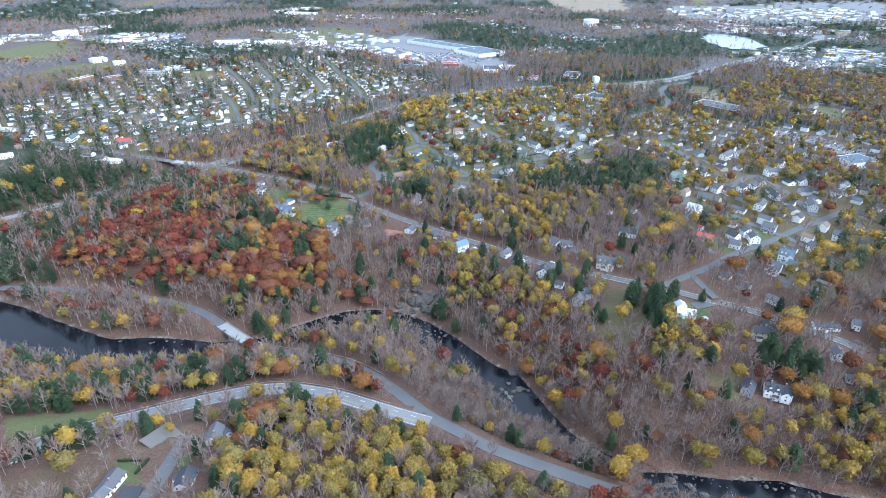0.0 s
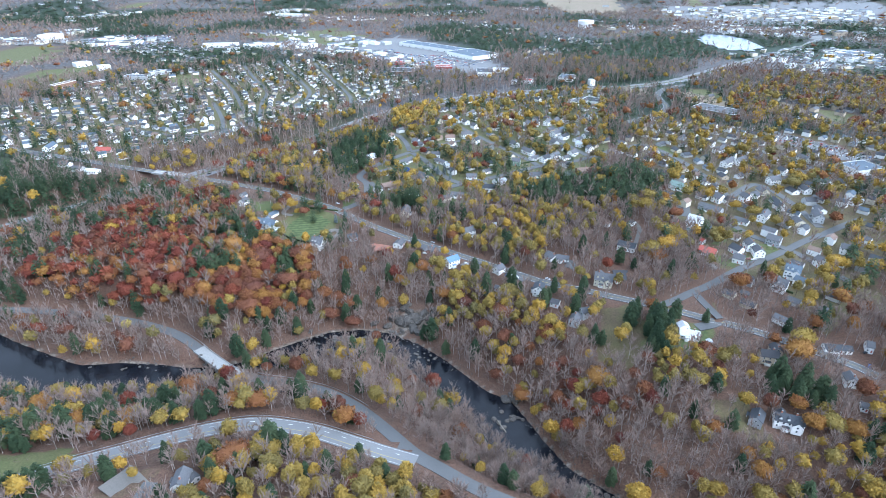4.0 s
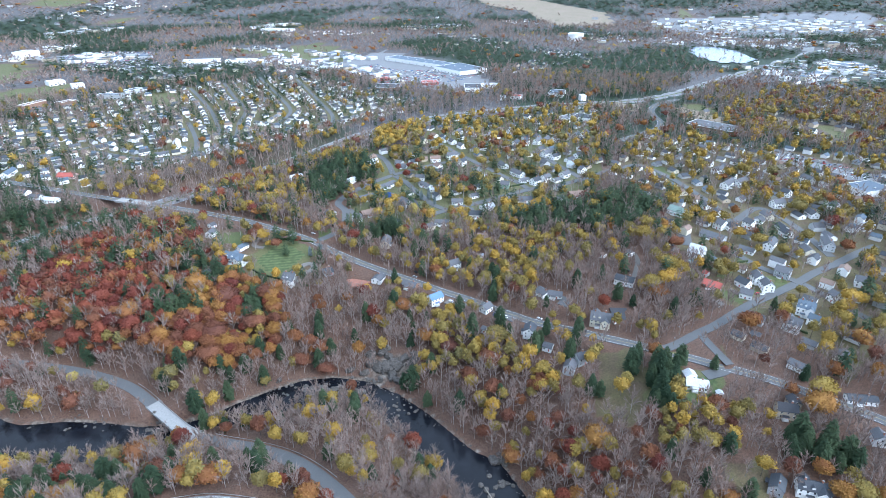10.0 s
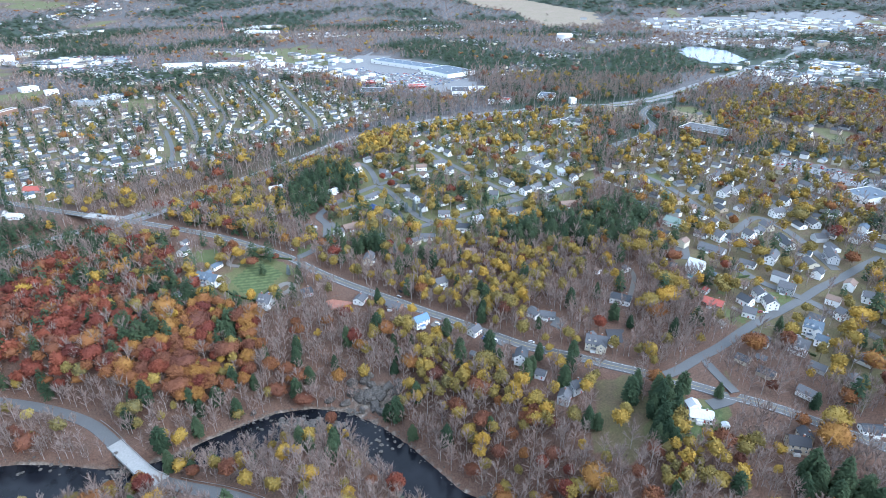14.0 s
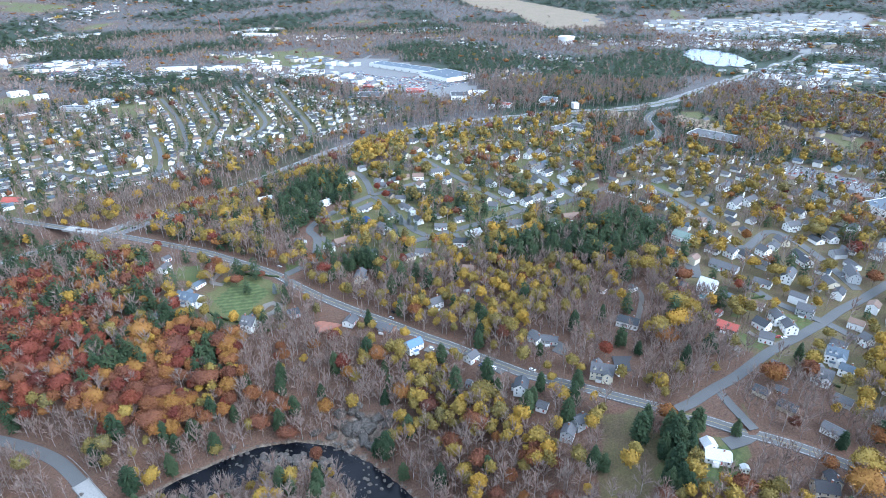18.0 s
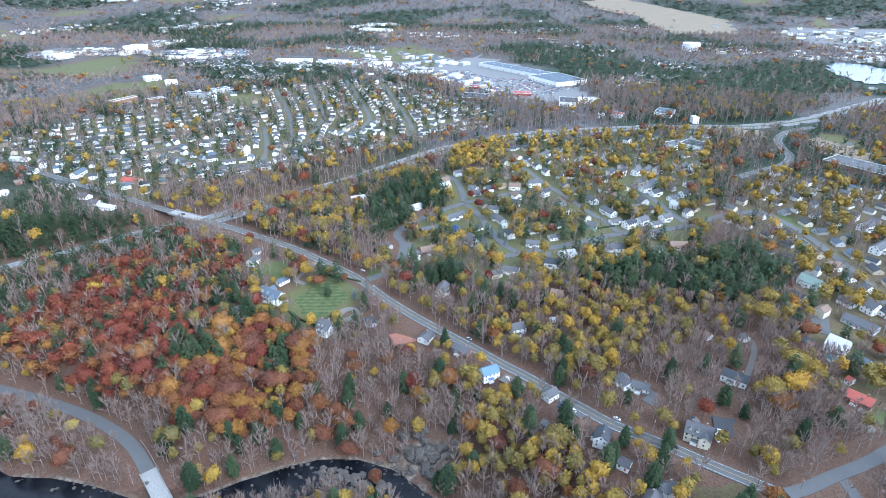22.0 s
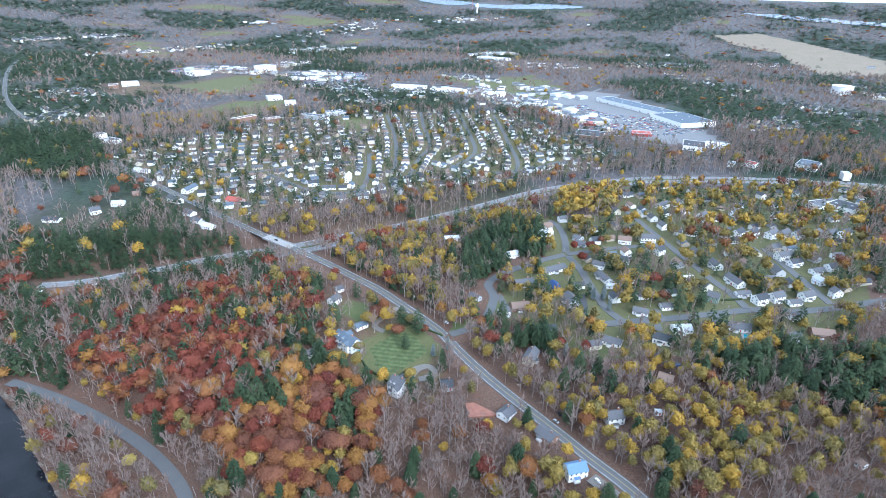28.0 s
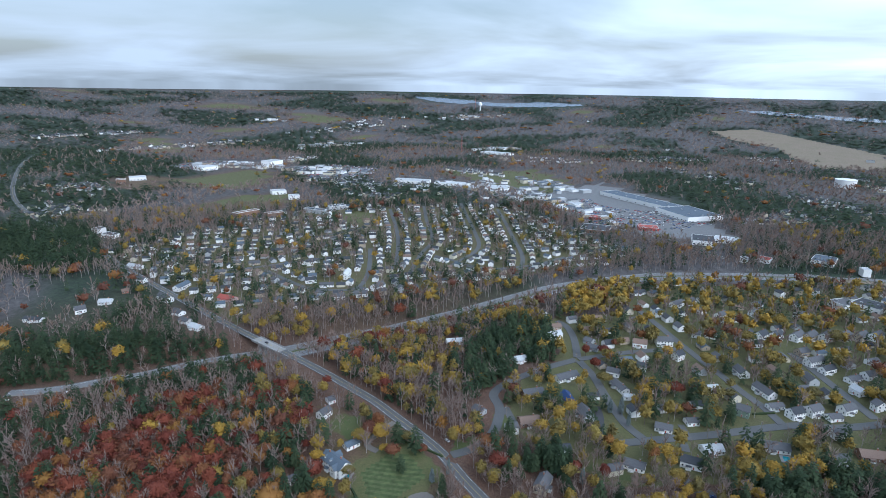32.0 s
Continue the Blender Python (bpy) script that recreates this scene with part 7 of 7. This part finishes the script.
LEAF["red"] = foliage("crimson leaves", (0.070, 0.024, 0.020), (0.12, 0.036, 0.026), (0.165, 0.050, 0.030), (0.19, 0.066, 0.034))
LEAF["pale"] = foliage("straw yellow leaves", (0.20, 0.15, 0.05), (0.33, 0.26, 0.08), (0.40, 0.31, 0.10))
LEAF["blue"] = foliage("blue spruce needles", (0.07, 0.09, 0.09), (0.11, 0.135, 0.13), (0.15, 0.17, 0.165))
MARK = {"red": ("maple_tree", "maple with crimson autumn leaves by a house"), "pale": ("willow_tree", "broad willow with straw yellow leaves"),
        "gold": ("maple_tree", "large maple with bright golden leaves in a yard"), "pine": ("pine_tree", "tall dark green pine in a yard"), "blue": ("spruce_tree", "slender blue-grey spruce in a yard"),
        "oak": ("oak_tree", "broad oak with rust-orange leaves")}
marked = {}
for k, (name, shape) in enumerate((("red", "oak"), ("pale", "gold"), ("gold", "oak"), ("pine", "pine"), ("blue", "pine"), ("oak", "oak"))):
    marked[name] = [(trunk_mesh("trunk", 12, 0.25, 4, 50 + s_), quick_mesh("crown", *crowns(shape, 0, 2001 + 13 * k + 2 * s_), LEAF[name])) for s_ in range(3)]
MARKED_SPOTS = []


def marked_tree(kind, x, y, size):
    t_me, c_me = marked[kind][len(MARKED_SPOTS) % 3]
    tree = new(MARK[kind][0], t_me)
    w = 0.62 if kind == "blue" else 1.0
    tree.matrix_world = Matrix.LocRotScale((x, y, float(ground_z([x], [y])[0])), Euler((0, 0, x * 0.7)), Vector((size * w, size * w, size)))
    tagged(tree, MARK[kind][1], "tree")
    crown = new("crown", c_me)
    crown.parent = tree
    MARKED_SPOTS.append((x, y, 3.2 * size))


marked_tree('red', -141, 862, 0.85)
marked_tree('red', -126, 871, 0.8)
marked_tree('red', -126, 837, 1)
marked_tree('red', -82, 692, 0.8)
marked_tree('pale', -97, 720, 1.35)
marked_tree('gold', -112, 815, 0.9)
marked_tree('gold', -241, 655, 1)
marked_tree('oak', -248, 662, 1.1)
marked_tree('gold', -251, 645, 0.9)
marked_tree('oak', -249, 653, 1.1)
marked_tree('gold', 122, 687, 1.1)
marked_tree('gold', 134, 673, 1.25)
marked_tree('gold', 156, 691, 0.8)
marked_tree('gold', 103, 662, 0.9)
marked_tree('gold', 127, 593, 1.2)
marked_tree('gold', 142, 599, 1.3)
marked_tree('gold', -2, 527, 1.2)
marked_tree('gold', 46, 546, 0.5)
marked_tree('pine', -96, 604, 1)
marked_tree('pine', 63, 540, 1.1)
marked_tree('pine', 88, 611, 0.95)
marked_tree('gold', -244, 593, 0.9)
marked_tree('gold', -302, 599, 0.8)
marked_tree('gold', -279, 586, 0.7)
marked_tree('gold', -222, 662, 0.7)
marked_tree('blue', -179, 648, 0.8)
marked_tree('blue', -186, 637, 0.8)
marked_tree('blue', -94, 681, 0.8)
marked_tree('blue', -82, 672, 0.6)
marked_tree('blue', -97, 773, 0.9)
marked_tree('blue', -89, 776, 1)
marked_tree('blue', -80, 761, 0.8)
marked_tree('gold', -13, 841, 0.7)
marked_tree('gold', -35, 894, 1)
marked_tree('gold', -21, 902, 0.9)
marked_tree('gold', -4, 967, 1.1)
marked_tree('gold', 26, 1035, 1)
marked_tree('gold', 32, 875, 0.8)
marked_tree('gold', 49, 872, 0.9)
marked_tree('gold', 76, 1012, 1.1)
marked_tree('gold', -57, 953, 1.1)
marked_tree('pale', -44, 929, 1.1)
marked_tree('gold', -65, 821, 0.9)
marked_tree('red', -54, 827, 0.9)
marked_tree('gold', -74, 819, 1.1)
marked_tree('gold', 5, 731, 1.2)
marked_tree('gold', 19, 739, 1.1)
marked_tree('gold', 37, 785, 1)
marked_tree('gold', 140, 697, 1.2)
marked_tree('gold', 157, 701, 0.9)
marked_tree('gold', 224, 687, 0.9)
marked_tree('gold', 255, 657, 0.9)
marked_tree('gold', 285, 685, 1)
marked_tree('oak', 314, 669, 1)
marked_tree('gold', 145, 620, 1.3)
marked_tree('gold', 154, 614, 1.2)
marked_tree('oak', 114, 509, 0.9)
marked_tree('pine', 101, 505, 1.2)
marked_tree('gold', 202, 727, 0.8)
marked_tree('gold', 95, 755, 1)
marked_tree('pine', 67, 478, 1.2)
marked_tree('pale', 91, 483, 0.9)
marked_tree('gold', 0, 531, 1.2)
marked_tree('pine', 153, 500, 0.8)
marked_tree('gold', -177, 314, 0.75)
marked_tree('gold', -156, 310, 0.9)
marked_tree('pine', -187, 315, 1)
marked_tree('gold', -196, 298, 0.5)
marked_tree('gold', -76, 407, 0.9)
marked_tree('pine', -70, 396, 0.8)
marked_tree('pine', -55, 399, 0.8)
marked_tree('gold', 58, 433, 0.9)
marked_tree('red', 67, 417, 1.1)
marked_tree('gold', 158, 363, 1.1)
marked_tree('gold', 209, 408, 1.1)
marked_tree('gold', 214, 477, 1.2)
marked_tree('oak', -111, 498, 0.9)
marked_tree('oak', -154, 531, 0.9)
marked_tree('pine', -149, 540, 1.2)
marked_tree('pine', -136, 529, 1.2)
marked_tree('pale', -319, 466, 0.9)
marked_tree('gold', -240, 613, 0.7)
marked_tree('gold', -230, 644, 0.6)
marked_tree('red', -217, 595, 0.5)
marked_tree('oak', -205, 657, 0.6)
marked_tree('gold', 330, 719, 1.1)
marked_tree('gold', 238, 673, 1)
marked_tree('gold', 305, 754, 1.1)
marked_tree('oak', 237, 740, 0.9)
marked_tree('pine', 216, 570, 0.9)
marked_tree('gold', 280, 584, 1.1)
marked_tree('gold', 110, 403, 0.8)
marked_tree('oak', -1, 484, 1)
marked_tree('oak', -19, 496, 1.1)
marked_tree('gold', -10, 478, 0.9)
marked_tree('oak', 11, 462, 0.9)
HOUSE_SPOTS = np.vstack([HOUSE_SPOTS, MARKED_SPOTS])
nx, ny, nz, nk, ns, nt_, rest = plant_near()
far_off = np.hypot(nx, ny - 330) > 400
for k, name in enumerate(KINDS):
    for level, part_ in ((1, ~far_off), (2, far_off)):
        m_ = rest & (nk == k) & part_
        if name == "oak":
            ruddy = m_ & (np.sin(nx * 0.9 + ny * 1.7) > np.where(nx < -275, 0.1, 0.9))
            mass("red_oak_woods", "red", level, nx[ruddy], ny[ruddy], nz[ruddy], ns[ruddy], nt_[ruddy], 540, "crimson-brown oak woods in autumn leaf")
            m_ &= ~ruddy
        mass(MASS_NAMES[name], name, level, nx[m_], ny[m_], nz[m_], ns[m_], nt_[m_], 500 + 10 * k, MASS_LABELS[name])
for r0, r1, step, level, grow in ((760, 1350, 8.0, 3, 1.1), (1350, 2600, 15, 4, 1.45), (2600, 4650, 29, 4, 2.6)):
    x, y = scatter(r0, r1, step, int(r0))
    kind, ok = sort_trees(x, y, int(r1), far=r0 > 1300)
    ok &= clear_of_houses(x, y)
    x, y, kind = x[ok], y[ok], kind[ok]
    z = ground_z(x, y)
    r = np.random.default_rng(int(r0) + 1)
    sz, tn = grow * (0.7 + 0.5 * r.random(len(x))) * np.where(kind == 3, 1.2, 1.0), r.random(len(x)) * 6.28
    for k, name in enumerate(KINDS):
        m_ = kind == k
        mass(MASS_NAMES[name], name, level, x[m_], y[m_], z[m_], sz[m_], tn[m_], 700 + 10 * k, "far " + MASS_LABELS[name], 1.0 if r0 < 1300 else 0.62 if r0 < 2000 else 0.3)


# low brush between the trees and on the rough ground
x, y = scatter(0, 700, 7.4, 41)
zb = zone_at(x, y)
keep_lawn = np.isin(zb, [k for k, (n, m, d, p) in enumerate(ZONES) if n in ("estate_lawn", "white_lawn", "meadow", "homes", "town", "estate", "street_field", "corner_field")])
r = np.random.default_rng(42)
gap, _ = road_near(x, y)
ok = (gap > 1.5) & (river_gap(x, y) > 0.8) & clear_of_houses(x, y) & np.where(keep_lawn, r.random(len(x)) < 0.06, r.random(len(x)) < 0.9)
x, y = x[ok], y[ok]
z, sz, tn = ground_z(x, y), 0.14 + 0.16 * r.random(len(x)), r.random(len(x)) * 6.28
BRUSH = foliage("brush", (0.09, 0.07, 0.06), (0.17, 0.125, 0.10), (0.24, 0.20, 0.17), (0.16, 0.10, 0.075))
protos = [twiggy(3, 11, 13, 9.5, 900 + s_, 0.45) for s_ in range(5)]
vs, ts = [], []
for i in range(len(x)):
    v, t = protos[i % 5]
    c, s_ = math.cos(tn[i]) * sz[i], math.sin(tn[i]) * sz[i]
    vs.append(np.c_[v[:, 0] * c - v[:, 1] * s_ + x[i], v[:, 0] * s_ + v[:, 1] * c + y[i], (v[:, 2] - 3.0) * sz[i] + z[i]])
    ts.append(t + 42 * i)
tagged(new("brush", quick_mesh("brush", np.vstack(vs), np.vstack(ts), BRUSH)), "low brown brush and saplings under the trees", "bushes", kind="stuff")
